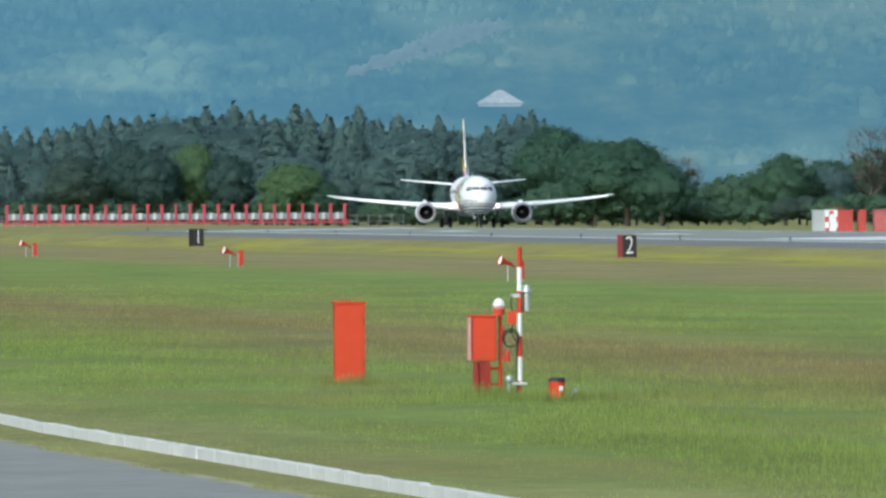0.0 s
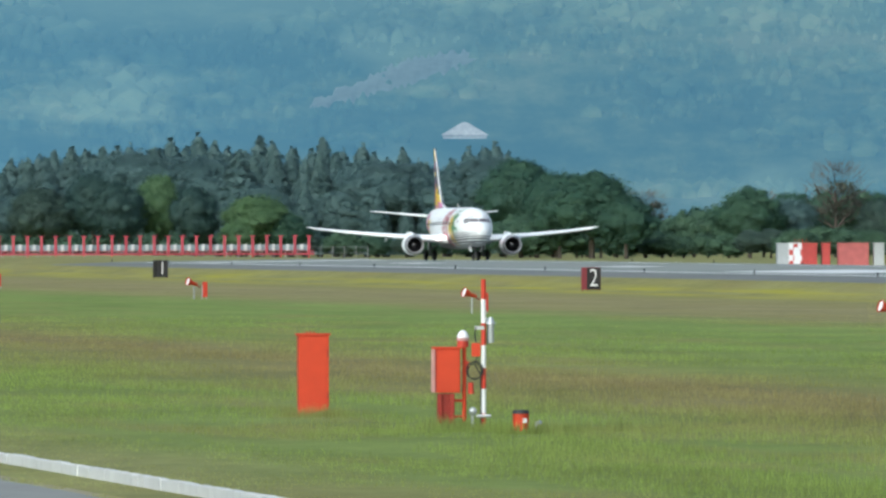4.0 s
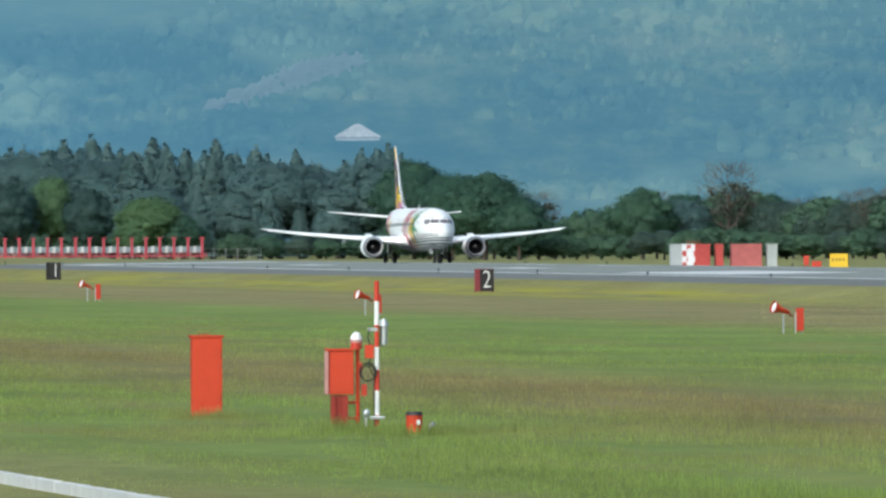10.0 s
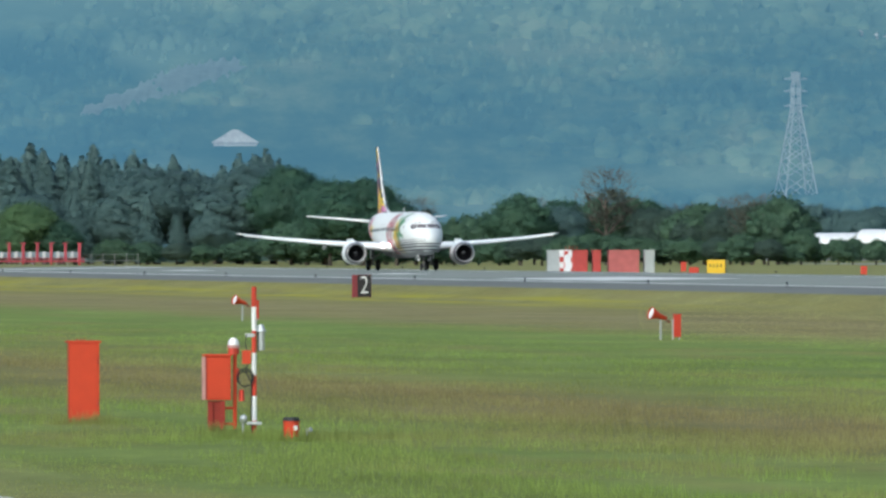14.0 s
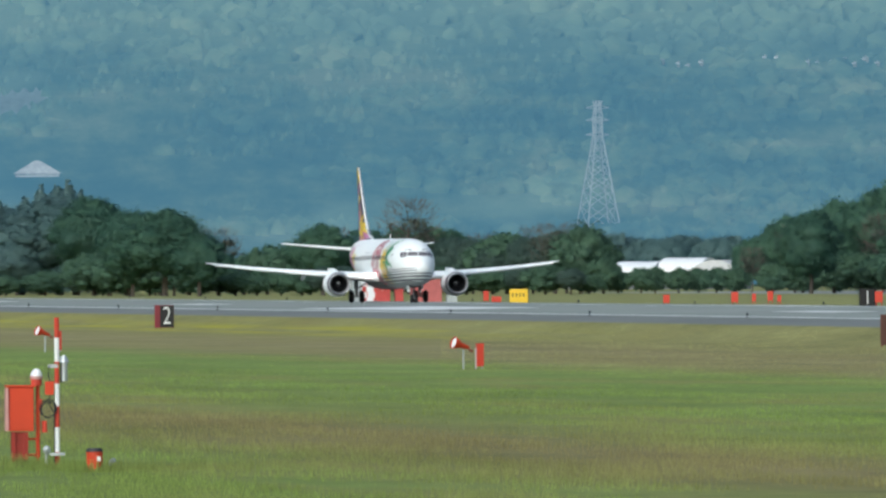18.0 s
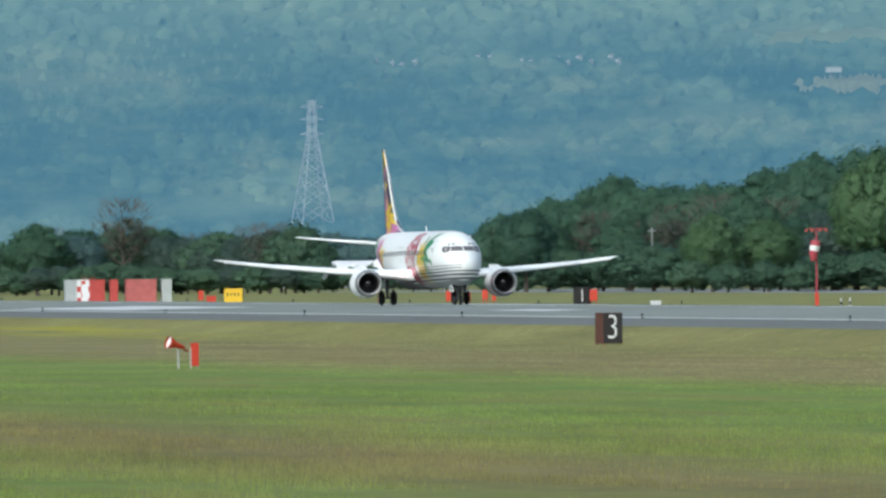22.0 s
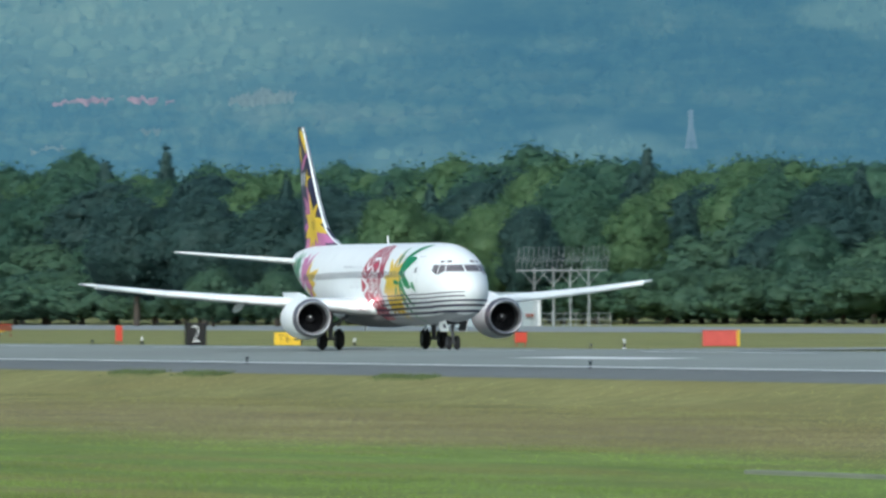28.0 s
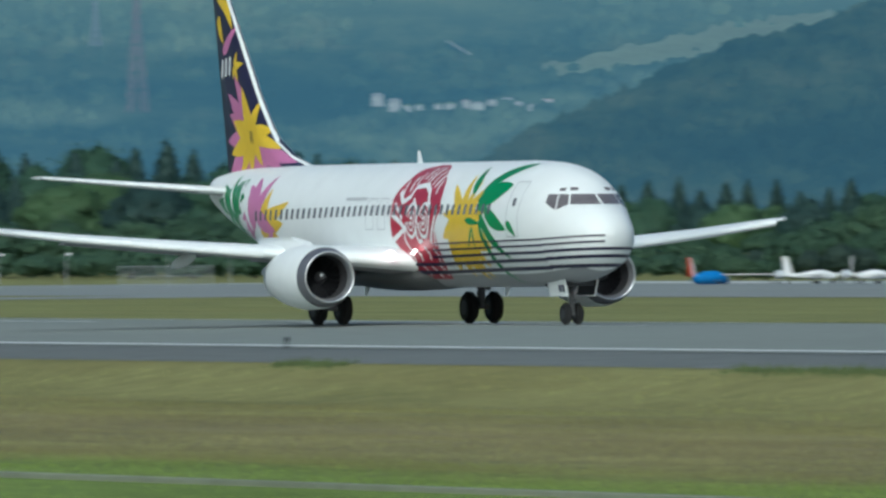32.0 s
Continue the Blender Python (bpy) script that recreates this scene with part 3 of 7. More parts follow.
def hill_crowns(lo, hi, d0, d1, count, seed, ground):
    """Rounded and pointed tree crowns over a slope, each a small dome; open land stays free."""
    rng = np.random.RandomState(seed)
    b, d = rng.uniform(lo, hi, count), d0 + (d1 - d0) * rng.rand(count)
    u = np.radians(b) * 4600 + 9000
    stand = fbm(u / 60, d / 60, 33, 3)
    open_land = fbm(u / 90, d / 160, 21, 3)
    keep = open_land < 0.6 + 0.08 * rng.rand(count)
    e = hill_elev(d)
    for _, columns in CLEARINGS:
        cols = [q[0] for q in columns]
        low, high = np.interp(b, cols, [q[1] for q in columns]), np.interp(b, cols, [q[2] for q in columns])
        keep &= ~((rng.rand(count) < 0.9) & (b > cols[0]) & (b < cols[-1]) & (e > low) & (e < high + 0.012))
    b, d, stand = b[keep], d[keep], stand[keep]
    n = len(b)
    x, y, z = ground(b, d)
    r = (1.5 + 3.0 * rng.rand(n) ** 2.0) * (0.75 + 0.6 * stand) * np.where(stand < 0.45, 0.66, 1.0)
    tall = np.where(stand < 0.45, 1.5, 0.85) * (0.8 + 0.4 * rng.rand(n))
    top = ICO_F[ICO_V[ICO_F][:, :, 2].mean(1) > -0.35]
    v = ICO_V[None] * (1 + 0.34 * (rng.rand(n, len(ICO_V), 1) - 0.5))
    q = rng.rand(n) * 6.283
    vx = (v[:, :, 0] * np.cos(q)[:, None] - v[:, :, 1] * np.sin(q)[:, None]) * r[:, None]
    vy = (v[:, :, 0] * np.sin(q)[:, None] + v[:, :, 1] * np.cos(q)[:, None]) * r[:, None]
    vz = v[:, :, 2] * (r * tall)[:, None]
    # pointed tops in the conifer stands
    point = np.where(stand < 0.45, 0.55, 0.0)[:, None] * np.clip(v[:, :, 2], 0, 1)
    verts = np.stack([vx * (1 - point) + x[:, None], vy * (1 - point) + y[:, None], vz + (z + 0.2 * r)[:, None]], -1)
    tris = (top[None] + (np.arange(n) * len(ICO_V))[:, None, None]).reshape(-1, 3)
    # seen through kilometres of air, a crown shades by its tuft, hardly by its sides
    out = v * 0.5 + np.array([0.55, -0.1, 0.6])
    return verts.reshape(-1, 3), tris, (out / np.linalg.norm(out, axis=2)[:, :, None]).reshape(-1, 3)


def build_hills():
    b = np.concatenate([np.linspace(-112, -86.6, 60), np.linspace(-86.5, -65.5, 820), np.linspace(-65.3, -40, 60)])
    d = np.concatenate([np.linspace(2350, 4150, 40), np.linspace(4160, 4970, 80)])
    bb, dd = np.meshgrid(b, d, indexing="ij")
    x, y, z = hill_height(bb, dd)
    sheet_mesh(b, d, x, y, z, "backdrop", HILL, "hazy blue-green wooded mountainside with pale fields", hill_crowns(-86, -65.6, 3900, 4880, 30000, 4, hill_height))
    # a nearer dark wooded spur
    b = np.linspace(-69.2, -62, 300)
    d = np.linspace(3500, 4050, 90)
    bb, dd = np.meshgrid(b, d, indexing="ij")
    top = np.interp(b, [-69.2, -68.5, -68.1, -67.6, -67.3, -67.1, -66.8, -65, -62], [-0.1, 0.16, 0.4, 0.6, 0.72, 0.76, 0.87, 1.3, 1.1])
    u = (dd - 3500) / 550
    x, y = np.sin(np.radians(bb)) * dd, np.cos(np.radians(bb)) * dd
    z = np.radians(top[:, None] * np.sin(np.clip(u * 1.12, 0, 1) * 1.571)) * dd + 2.9 - 8 * (1 - u)

    def spur(bb, dd):
        u = (dd - 3500) / 550
        tops = np.interp(bb, b, top)
        return np.sin(np.radians(bb)) * dd, np.cos(np.radians(bb)) * dd, np.radians(tops * np.sin(np.clip(u * 1.12, 0, 1) * 1.571)) * dd + 2.9 - 8 * (1 - u)

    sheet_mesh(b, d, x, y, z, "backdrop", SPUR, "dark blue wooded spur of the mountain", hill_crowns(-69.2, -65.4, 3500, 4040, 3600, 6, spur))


build_hills()

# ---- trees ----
# far conifer leaves: haze painted in as a paler, bluer base colour
HAZED = foliage("dark_conifer_leaves", (0.12, 0.205, 0.205), (0.145, 0.235, 0.222))
MID = foliage("broad_leaves", (0.06, 0.138, 0.102), (0.096, 0.188, 0.112))
BRIGHT = foliage("fresh_leaves", (0.105, 0.2, 0.1), (0.16, 0.262, 0.118))
DEEP = foliage("deep_evergreen_leaves", (0.047, 0.104, 0.1), (0.068, 0.13, 0.113))
HEDGE = foliage("hedge_leaves", (0.078, 0.155, 0.105), (0.122, 0.21, 0.12))
THICKET = foliage("grey_brown_leaves", (0.078, 0.135, 0.112), (0.11, 0.168, 0.132))
DULL = foliage("thin_brown_leaves", (0.08, 0.1, 0.08), (0.12, 0.135, 0.1))


OUTWARD = {}


def leaf_triangles(rng, c, u, size, droop=0.0):
    """Small leaf sprays at points c that face along u, hanging a little."""
    n = len(c)
    t1 = np.cross(u, rng.normal(size=(n, 3)))
    t1 /= np.linalg.norm(t1, axis=1)[:, None]
    t1[:, 2] -= droop
    t2 = np.cross(u, t1)
    s = size * (0.5 + rng.rand(n, 1))
    tip = u * s * rng.normal(size=(n, 1)) * 0.45
    tri = np.stack([c - t1 * s * 0.8 - t2 * s * 0.6, c - t1 * s * 0.6 + t2 * s * 0.6, c + t1 * s * 1.2 + tip], 1).reshape(-1, 3)
    flip = np.einsum("ij,ij->i", np.cross(tri[1::3] - tri[0::3], tri[2::3] - tri[0::3]), u) < 0
    a, b = tri[0::3].copy(), tri[1::3].copy()
    tri[0::3][flip], tri[1::3][flip] = b[flip], a[flip]
    return tri, np.repeat(0.8 * u + 0.33 * rng.normal(size=(n, 3)) + (0.15, 0, 0.2), 3, axis=0)


def crown_mesh(rng, lobes, leaves, size, fill=0.93):
    """Leaf mass: lumpy cores with many small leaf clumps lying over them. lobes: rows of x, y, z, r. Gives points, faces and outward directions."""
    vs, fs, ns, base = [], [], [], 0
    mid = np.array([[q[0], q[1], q[2]] for q in lobes]).mean(0)
    for x, y, z, r in lobes:
        iv, jf = (FINE_V, FINE_F) if r > 1.4 else (ICO_V, ICO_F)
        v = iv * (1 + (rng.rand(len(iv), 1) - 0.5) * 0.2) * r * fill
        vs.append(v + (x, y, z))
        ns.append(0.7 * iv + 0.5 * (v + (x, y, z) - mid) / 4 + (0.15, 0, 0.3))
        fs.append(jf + base)
        base += len(v)
        n = max(16, int(leaves * r * r))
        u = rng.normal(size=(n, 3))
        u[:, 2] = u[:, 2] * 0.9 + 0.2
        u /= np.linalg.norm(u, axis=1)[:, None]
        c = u * r * (0.78 + 0.46 * rng.rand(n, 1) ** 1.4) + (x, y, z)
        tri, out = leaf_triangles(rng, c, u, size)
        vs.append(tri)
        ns.append(out + np.repeat(0.5 * (c - mid) / 4, 3, axis=0))
        fs.append(base + np.arange(n * 3).reshape(-1, 3))
        base += n * 3
    ns = np.concatenate(ns)
    return np.concatenate(vs), np.concatenate(fs), ns / np.linalg.norm(ns, axis=1)[:, None]


def crown_part(v, f, nrm, material, root):
    """The crown shades by the round of its lobes, not by each leaf's tilt."""
    ob = array_part("crown", v, f, material, root, smooth=True)
    ob.data.normals_split_custom_set_from_vertices(nrm.tolist())
    OUTWARD[ob.data.name] = nrm
    return ob


def trunk_and_limbs(rng, root, height, radius, limbs, reach):
    """A tapered trunk with single limbs reaching up and out of it."""
    bm = B()
    rod(bm, (0, 0, -0.3), (0.1, 0, height * 0.75), radius, radius * 0.45, 8)
    part("trunk", bm, BARK, root)
    for _ in range(limbs):
        bm = B()
        a, z = rng.rand() * 6.283, height * (0.25 + 0.5 * rng.rand())
        d = reach * (0.5 + 0.5 * rng.rand())
        rod(bm, (0.05, 0, z), (math.cos(a) * d, math.sin(a) * d, z + height * (0.1 + 0.14 * rng.rand())), radius * 0.4, radius * 0.1, 6)
        part("limb", bm, BARK, root)


def make_tree(kind, seed):
    """One tree of unit kind: 14 m tall. kind: broad, cedar, bare, bush."""
    rng = np.random.RandomState(seed)
    root = new("tree")
    if kind == "cedar":
        def girth(z):
            return 2.55 * np.clip(1 - z / 14.0, 0, 1) ** 0.76 + 0.03

        # a solid inner cone, then drooping sprays in uneven tiers over it
        zs, seg = np.linspace(0.8, 13.3, 15), 11
        ang = np.arange(seg) * 2 * math.pi / seg
        wob = 1 + (rng.rand(len(zs), seg) - 0.5) * 0.2
        rad = girth(zs)[:, None] * 0.72 * wob
        core = np.stack([rad * np.cos(ang), rad * np.sin(ang), np.repeat(zs[:, None], seg, 1)], -1).reshape(-1, 3)
        cf = [(i * seg + k, i * seg + (k + 1) % seg, (i + 1) * seg + k) for i in range(len(zs) - 1) for k in range(seg)]
        cf += [(i * seg + (k + 1) % seg, (i + 1) * seg + (k + 1) % seg, (i + 1) * seg + k) for i in range(len(zs) - 1) for k in range(seg)]
        n = 6400
        z = 0.6 + 13.3 * (1 - np.sqrt(rng.rand(n)))
        a = rng.rand(n) * 6.283
        tier = 1 + 0.09 * np.sin(z * 4.2 + 1.3 * np.sin(a * 2)) + 0.08 * np.sin(a * 4 + z)
        rr = girth(z) * tier * (0.72 + 0.36 * rng.rand(n) ** 1.5)
        c = np.stack([rr * np.cos(a), rr * np.sin(a), z], 1)
        u = np.stack([np.cos(a), np.sin(a), 0.45 + 0 * a], 1)
        u /= np.linalg.norm(u, axis=1)[:, None]
        tri, out = leaf_triangles(rng, c, u, 0.2, 0.5)
        cn = np.stack([np.cos(np.tile(ang, len(zs))), np.sin(np.tile(ang, len(zs))), np.full(len(core), 0.4)], 1)
        nn = np.concatenate([cn, out])
        crown_part(np.concatenate([core, tri]), np.concatenate([np.array(cf), len(core) + np.arange(n * 3).reshape(-1, 3)]), nn / np.linalg.norm(nn, axis=1)[:, None], HAZED, root)
        trunk_and_limbs(rng, root, 14, 0.28, 0, 1.2)
    elif kind == "bare":
        trunk_and_limbs(rng, root, 13, 0.3, 14, 4.2)
        bm = B()
        for _ in range(420):
            a, z, d = rng.rand() * 6.283, 5 + 8.5 * rng.rand() ** 0.8, 4.6 * rng.rand() ** 0.6
            d *= 1.0 - 0.5 * abs(z - 9) / 5
            p = Vector((math.cos(a) * d, math.sin(a) * d, z))
            rod(bm, p * 1.0, p + Vector((math.cos(a) * 0.7 + rng.rand() - 0.5, math.sin(a) * 0.7 + rng.rand() - 0.5, 0.5 + rng.rand() * 0.8)), 0.035, 0.012, 3)
        tagged(part("twig_mass", bm, BARK, root, "thin bare twigs"), "thin bare twigs", kind="stuff")
        lobes = [(rng.normal() * 1.6, rng.normal() * 1.6, 6 + 5 * rng.rand(), 0.7 + 0.6 * rng.rand()) for _ in range(16)]
        crown_part(*crown_mesh(rng, lobes, 60, 0.2, 0.45), DULL, root)
    else:
        low, wide, top = (0.3, 3.6, 5.6) if kind == "bush" else (2.2, 5.0, 13.3)
        span, mid = (top - low) / 2, (top + low) / 2
        # boughs swell out of one rounded mass, small sprays sit over them
        lobes = [(0, 0, mid - span * 0.1, min(span, wide) * 0.84), (rng.normal() * 0.5, rng.normal() * 0.5, mid + span * 0.4, min(span, wide) * 0.6)]
        for count, r0, r1, reach in ((30, 0.26, 0.42, 0.64), (40, 0.13, 0.22, 0.84)):
            for _ in range(count):
                u = rng.normal(size=3)
                u[2] = u[2] * 0.9 + 0.15
                u /= np.linalg.norm(u)
                q = reach * (0.88 + 0.2 * rng.rand())
                fat = 1.0 - 0.25 * max(0.0, u[2])
                lobes.append((u[0] * wide * q * fat, u[1] * wide * q * fat, mid + u[2] * span * q, min(span, wide) * (r0 + (r1 - r0) * rng.rand())))
        crown_part(*crown_mesh(rng, lobes, 96, 0.17 if kind == "bush" else 0.2, 0.78), MID, root)
        trunk_and_limbs(rng, root, top * 0.85, 0.12 + top * 0.014, 3, wide * 0.6)
    return root


LABELS = {"cedar": "dark green pointed cedar at the edge of the wood", "bare": "thin brown half-bare tree beside the wood",
          "broad": "broad-leaved green tree in the wood edge", "bush": "wide green bushy tree with leaves to the ground", "fresh": "fresh yellow-green broad-leaved tree", "dark": "dense dark evergreen broad-leaved tree",
          "pine": "deep green pointed conifer in the wood", "holm": "deep green rounded evergreen oak in the wood", "thicket": "grey-brown tree just coming into leaf"}
SHAPE = {"fresh": "broad", "dark": "broad", "holm": "broad", "thicket": "broad", "pine": "cedar"}
LEAVES = {"bush": HEDGE, "fresh": BRIGHT, "dark": HAZED, "holm": DEEP, "thicket": THICKET, "pine": DEEP}
STOCK = {k: [make_tree(SHAPE.get(k, k), 40 + 7 * i + len(k)) for i in range(4 if k in ("broad", "cedar") else 3)] for k in LABELS}
for k, trees in STOCK.items():
    for tr in trees:
        tagged(tr, LABELS[k], "tree", "trees round the airfield")
        if k in LEAVES:
            for o in tr.children:
                if o.name.startswith("crown"):
                    o.data.materials[0] = LEAVES[k]
USED = {}
NATURAL = {"broad": 14.0, "cedar": 14.0, "bare": 14.0, "fresh": 14.0, "dark": 14.0, "pine": 14.0, "holm": 14.0, "thicket": 14.0, "bush": 6.0}
MASS = {}


def plant(kind, bearing, dist, height, width=1.0, turn=None):
    """A tree of a kind at a bearing and distance; width is relative to its natural girth."""
    rng = random.Random(int(bearing * 1000) * 31 + int(dist))
    p = polar(bearing, dist)
    p.z = ground_z(p.y)
    s = height / NATURAL[kind]
    src = STOCK[kind][rng.randrange(len(STOCK[kind]))]
    m = Matrix.Translation(p) @ pose(0, 0, 0, 0, 0, rng.random() * 360 if turn is None else turn)
    if src.name not in USED:
        USED[src.name] = src
        tr = src
        tr.matrix_basis = m
    else:
        tr = copy_thing(src, m)
    tr.scale = (s * width, s * width, s)
    return tr


# skyline of the wood: bearing and elevation of the tree tops, in degrees
SKYLINE = [(-85.2, 0.24), (-84.8, 0.27), (-84.6, 0.32), (-84.1, 0.34), (-83.6, 0.33), (-83.2, 0.275), (-83.04, 0.3), (-82.9, 0.325), (-82.82, 0.24), (-82.55, 0.212), (-82.38, 0.178), (-82.28, 0.06),
           (-81.93, 0.154), (-81.63, 0.185), (-81.39, 0.118), (-81.05, 0.165), (-80.92, 0.06), (-80.84, -0.04), (-80.33, -0.04), (-80.27, 0.158), (-80.0, 0.235), (-79.73, 0.31),
           (-79.55, 0.35), (-79.42, 0.31), (-79.0, 0.37), (-78.7, 0.433), (-78.3, 0.46), (-77.8, 0.505), (-77.1, 0.52), (-76.8, 0.505), (-76.2, 0.48), (-75.8, 0.525)]
SKYLINE_2 = [(-75.8, 0.53), (-75.1, 0.5), (-74.3, 0.53), (-74.15, 0.455), (-73.5, 0.48), (-73.0, 0.42), (-72.3, 0.38), (-71.95, 0.385), (-71.73, 0.426), (-71.5, 0.457),
             (-71.35, 0.37), (-71.2, 0.332), (-70.5, 0.3), (-69.7, 0.335), (-69.2, 0.3), (-68.4, 0.25), (-67.8, 0.18), (-66.5, 0.17)]


def top_at(b):
    pts = SKYLINE + SKYLINE_2[1:]
    return float(np.interp(b, [q[0] for q in pts], [q[1] for q in pts]))


def height_at(b, dist, share=1.0):
    return max(2.0, (math.tan(radians(top_at(b))) * dist + EYE[2] - FAR) * share)


def edge_dist(b):
    """Distance of the wood's edge along a bearing."""
    return float(np.interp(b, [-85.5, -83, -82, -80.5, -79.5, -77, -75, -72, -69, -66], [1990, 1960, 1870, 1840, 1720, 1560, 1440, 1290, 1160, 1060]))


def crown_arrays(src):
    for o in src.children:
        if o.name.startswith("crown"):
            v = np.empty(len(o.data.vertices) * 3, np.float32)
            o.data.vertices.foreach_get("co", v)
            f = np.empty(len(o.data.loops), np.int32)
            o.data.loops.foreach_get("vertex_index", f)
            return v.reshape(-1, 3), f.reshape(-1, 3), o.data.materials[0], OUTWARD[o.data.name]


def wood(b0, b1, step, kinds, back, share, wide, seed, mass=False, top=None):
    """A row of trees behind the wood's edge; the rows behind are gathered into one canopy."""
    rng = random.Random(seed)
    b = b0
    while b < b1:
        d = edge_dist(b) + back + rng.uniform(-8, 14)
        k = rng.choice(kinds)
        h = height_at(b, d, share * rng.uniform(0.88, 1.03)) if top is None else (math.tan(radians(top)) * d + 3.5) * rng.uniform(0.85, 1.05)
        w = wide * rng.uniform(0.85, 1.2)
        if mass:
            v, f, m, nr = crown_arrays(rng.choice(STOCK[k]))
            # only the upper part shows over the rows in front
            f = f[v[f[:, 0], 2] > (0.28 if k != "bush" and top is None else 0.1) * NATURAL[k]]
            f = f[(f[:, 2] - f[:, 0] > 2) | (f[:, 2] - f[:, 0] < 2) | (np.arange(len(f)) % 5 > 2)]
            s, q = h / NATURAL[k], rng.random() * 6.283
            p = polar(b, d)
            x, y = v[:, 0] * s * w, v[:, 1] * s * w
            vv = np.stack([x * math.cos(q) - y * math.sin(q) + p.x, x * math.sin(q) + y * math.cos(q) + p.y, v[:, 2] * s + FAR], 1)
            nn = np.stack([nr[:, 0] * math.cos(q) - nr[:, 1] * math.sin(q), nr[:, 0] * math.sin(q) + nr[:, 1] * math.cos(q), nr[:, 2]], 1)
            MASS.setdefault(m.name, []).append((vv, f, nn))
        else:
            plant(k, b, d, h, w)
        b += step * rng.uniform(0.7, 1.3)


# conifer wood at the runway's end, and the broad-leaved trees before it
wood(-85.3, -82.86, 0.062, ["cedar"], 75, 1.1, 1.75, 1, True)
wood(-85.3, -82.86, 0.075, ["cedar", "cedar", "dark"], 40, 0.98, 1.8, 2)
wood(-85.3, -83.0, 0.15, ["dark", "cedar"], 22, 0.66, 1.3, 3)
wood(-85.3, -82.4, 0.12, ["bush", "bush", "thicket"], -10, 0.26, 1.7, 4)
# hedge and trees behind the red shelters
wood(-82.85, -80.95, 0.13, ["broad", "bush", "broad", "bare"], 20, 1.08, 1.1, 5)
wood(-82.85, -80.9, 0.085, ["bush", "bush", "thicket"], -36, 0.5, 1.6, 6)
wood(-80.95, -80.3, 0.075, ["bush"], 0, 1.6, 1.1, 7)
# a dark belt of trees far behind the white-roofed halls
wood(-81.4, -80.1, 0.035, ["dark", "cedar", "dark"], 760, 1.0, 1.5, 19, True, 0.13)
wood(-81.45, -80.95, 0.1, ["thicket", "bare", "thicket"], 8, 1.0, 1.1, 20)
# rising wood
wood(-80.28, -78.2, 0.1, ["broad", "broad", "pine", "broad"], 60, 1.1, 1.1, 8, True)
wood(-80.28, -78.2, 0.15, ["broad", "bare", "broad"], 25, 0.84, 1.1, 9)
wood(-80.2, -78.9, 0.12, ["bush", "bush", "broad"], 0, 0.46, 1.4, 10)
wood(-79.0, -77.85, 0.075, ["thicket", "thicket", "broad"], 10, 0.66, 1.3, 21)
wood(-79.0, -77.85, 0.08, ["bush", "thicket"], -14, 0.3, 1.7, 22)
# long wood across the far side
wood(-78.2, -71.2, 0.12, ["broad", "broad", "fresh", "pine", "fresh"], 80, 1.1, 1.2, 11, True)
wood(-78.2, -71.2, 0.16, ["broad", "holm", "pine", "fresh"], 45, 0.95, 1.2, 12)
wood(-78.2, -71.2, 0.21, ["holm", "bush", "pine", "broad"], 18, 0.62, 1.15, 13)
wood(-78.2, -71.2, 0.15, ["bush"], 0, 0.38, 1.5, 14)
wood(-71.2, -66.2, 0.1, ["pine", "pine", "broad"], 110, 1.1, 1.35, 15, True)
wood(-71.2, -66.2, 0.17, ["broad", "fresh", "pine", "fresh", "holm"], 70, 0.94, 1.3, 16, True)
wood(-71.2, -66.2, 0.24, ["bush"], 40, 0.55, 1.3, 17)
wood(-80.2, -66.4, 0.14, ["bush"], 4, 0.26, 1.7, 18, True)
# trees that stand out
SINGLE_WEST = [
    ("bare", -81.62, 1880, 12.4, 1.1), ("bare", -81.05, 1850, 9.0, 1.3), ("broad", -82.575, 1850, 11.4, 1.7), ("broad", -82.44, 1846, 8.2, 1.5),
    ("broad", -82.7, 1852, 9.4, 1.3), ("broad", -81.957, 1850, 9.4, 1.5), ("dark", -81.8, 1855, 8.0, 1.5), ("holm", -84.52, 1940, 11.4, 1.15),
    ("holm", -84.42, 1938, 10.4, 1.1), ("holm", -84.12, 1938, 10.0, 1.05), ("thicket", -84.72, 1940, 9.6, 1.4), ("fresh", -84.27, 1944, 11.6, 0.85),
    ("fresh", -83.88, 1935, 9.0, 1.6), ("fresh", -83.95, 1932, 5.4, 1.5), ("broad", -83.76, 1934, 6.2, 1.5)]
SINGLE_MIDDLE = [
    ("fresh", -78.69, 1665, 16.4, 0.9), ("fresh", -78.24, 1650, 15.6, 0.7), ("fresh", -79.32, 1640, 9.2, 1.2), ("fresh", -79.1, 1642, 8.8, 1.25),
    ("holm", -77.15, 1520, 14.2, 1.2), ("holm", -76.88, 1510, 14.0, 1.2), ("holm", -76.6, 1505, 13.8, 1.2), ("broad", -80.05, 1750, 10.4, 1.2),
    ("pine", -76.56, 1560, 16.2, 1.0), ("pine", -76.45, 1560, 15.9, 1.0)]
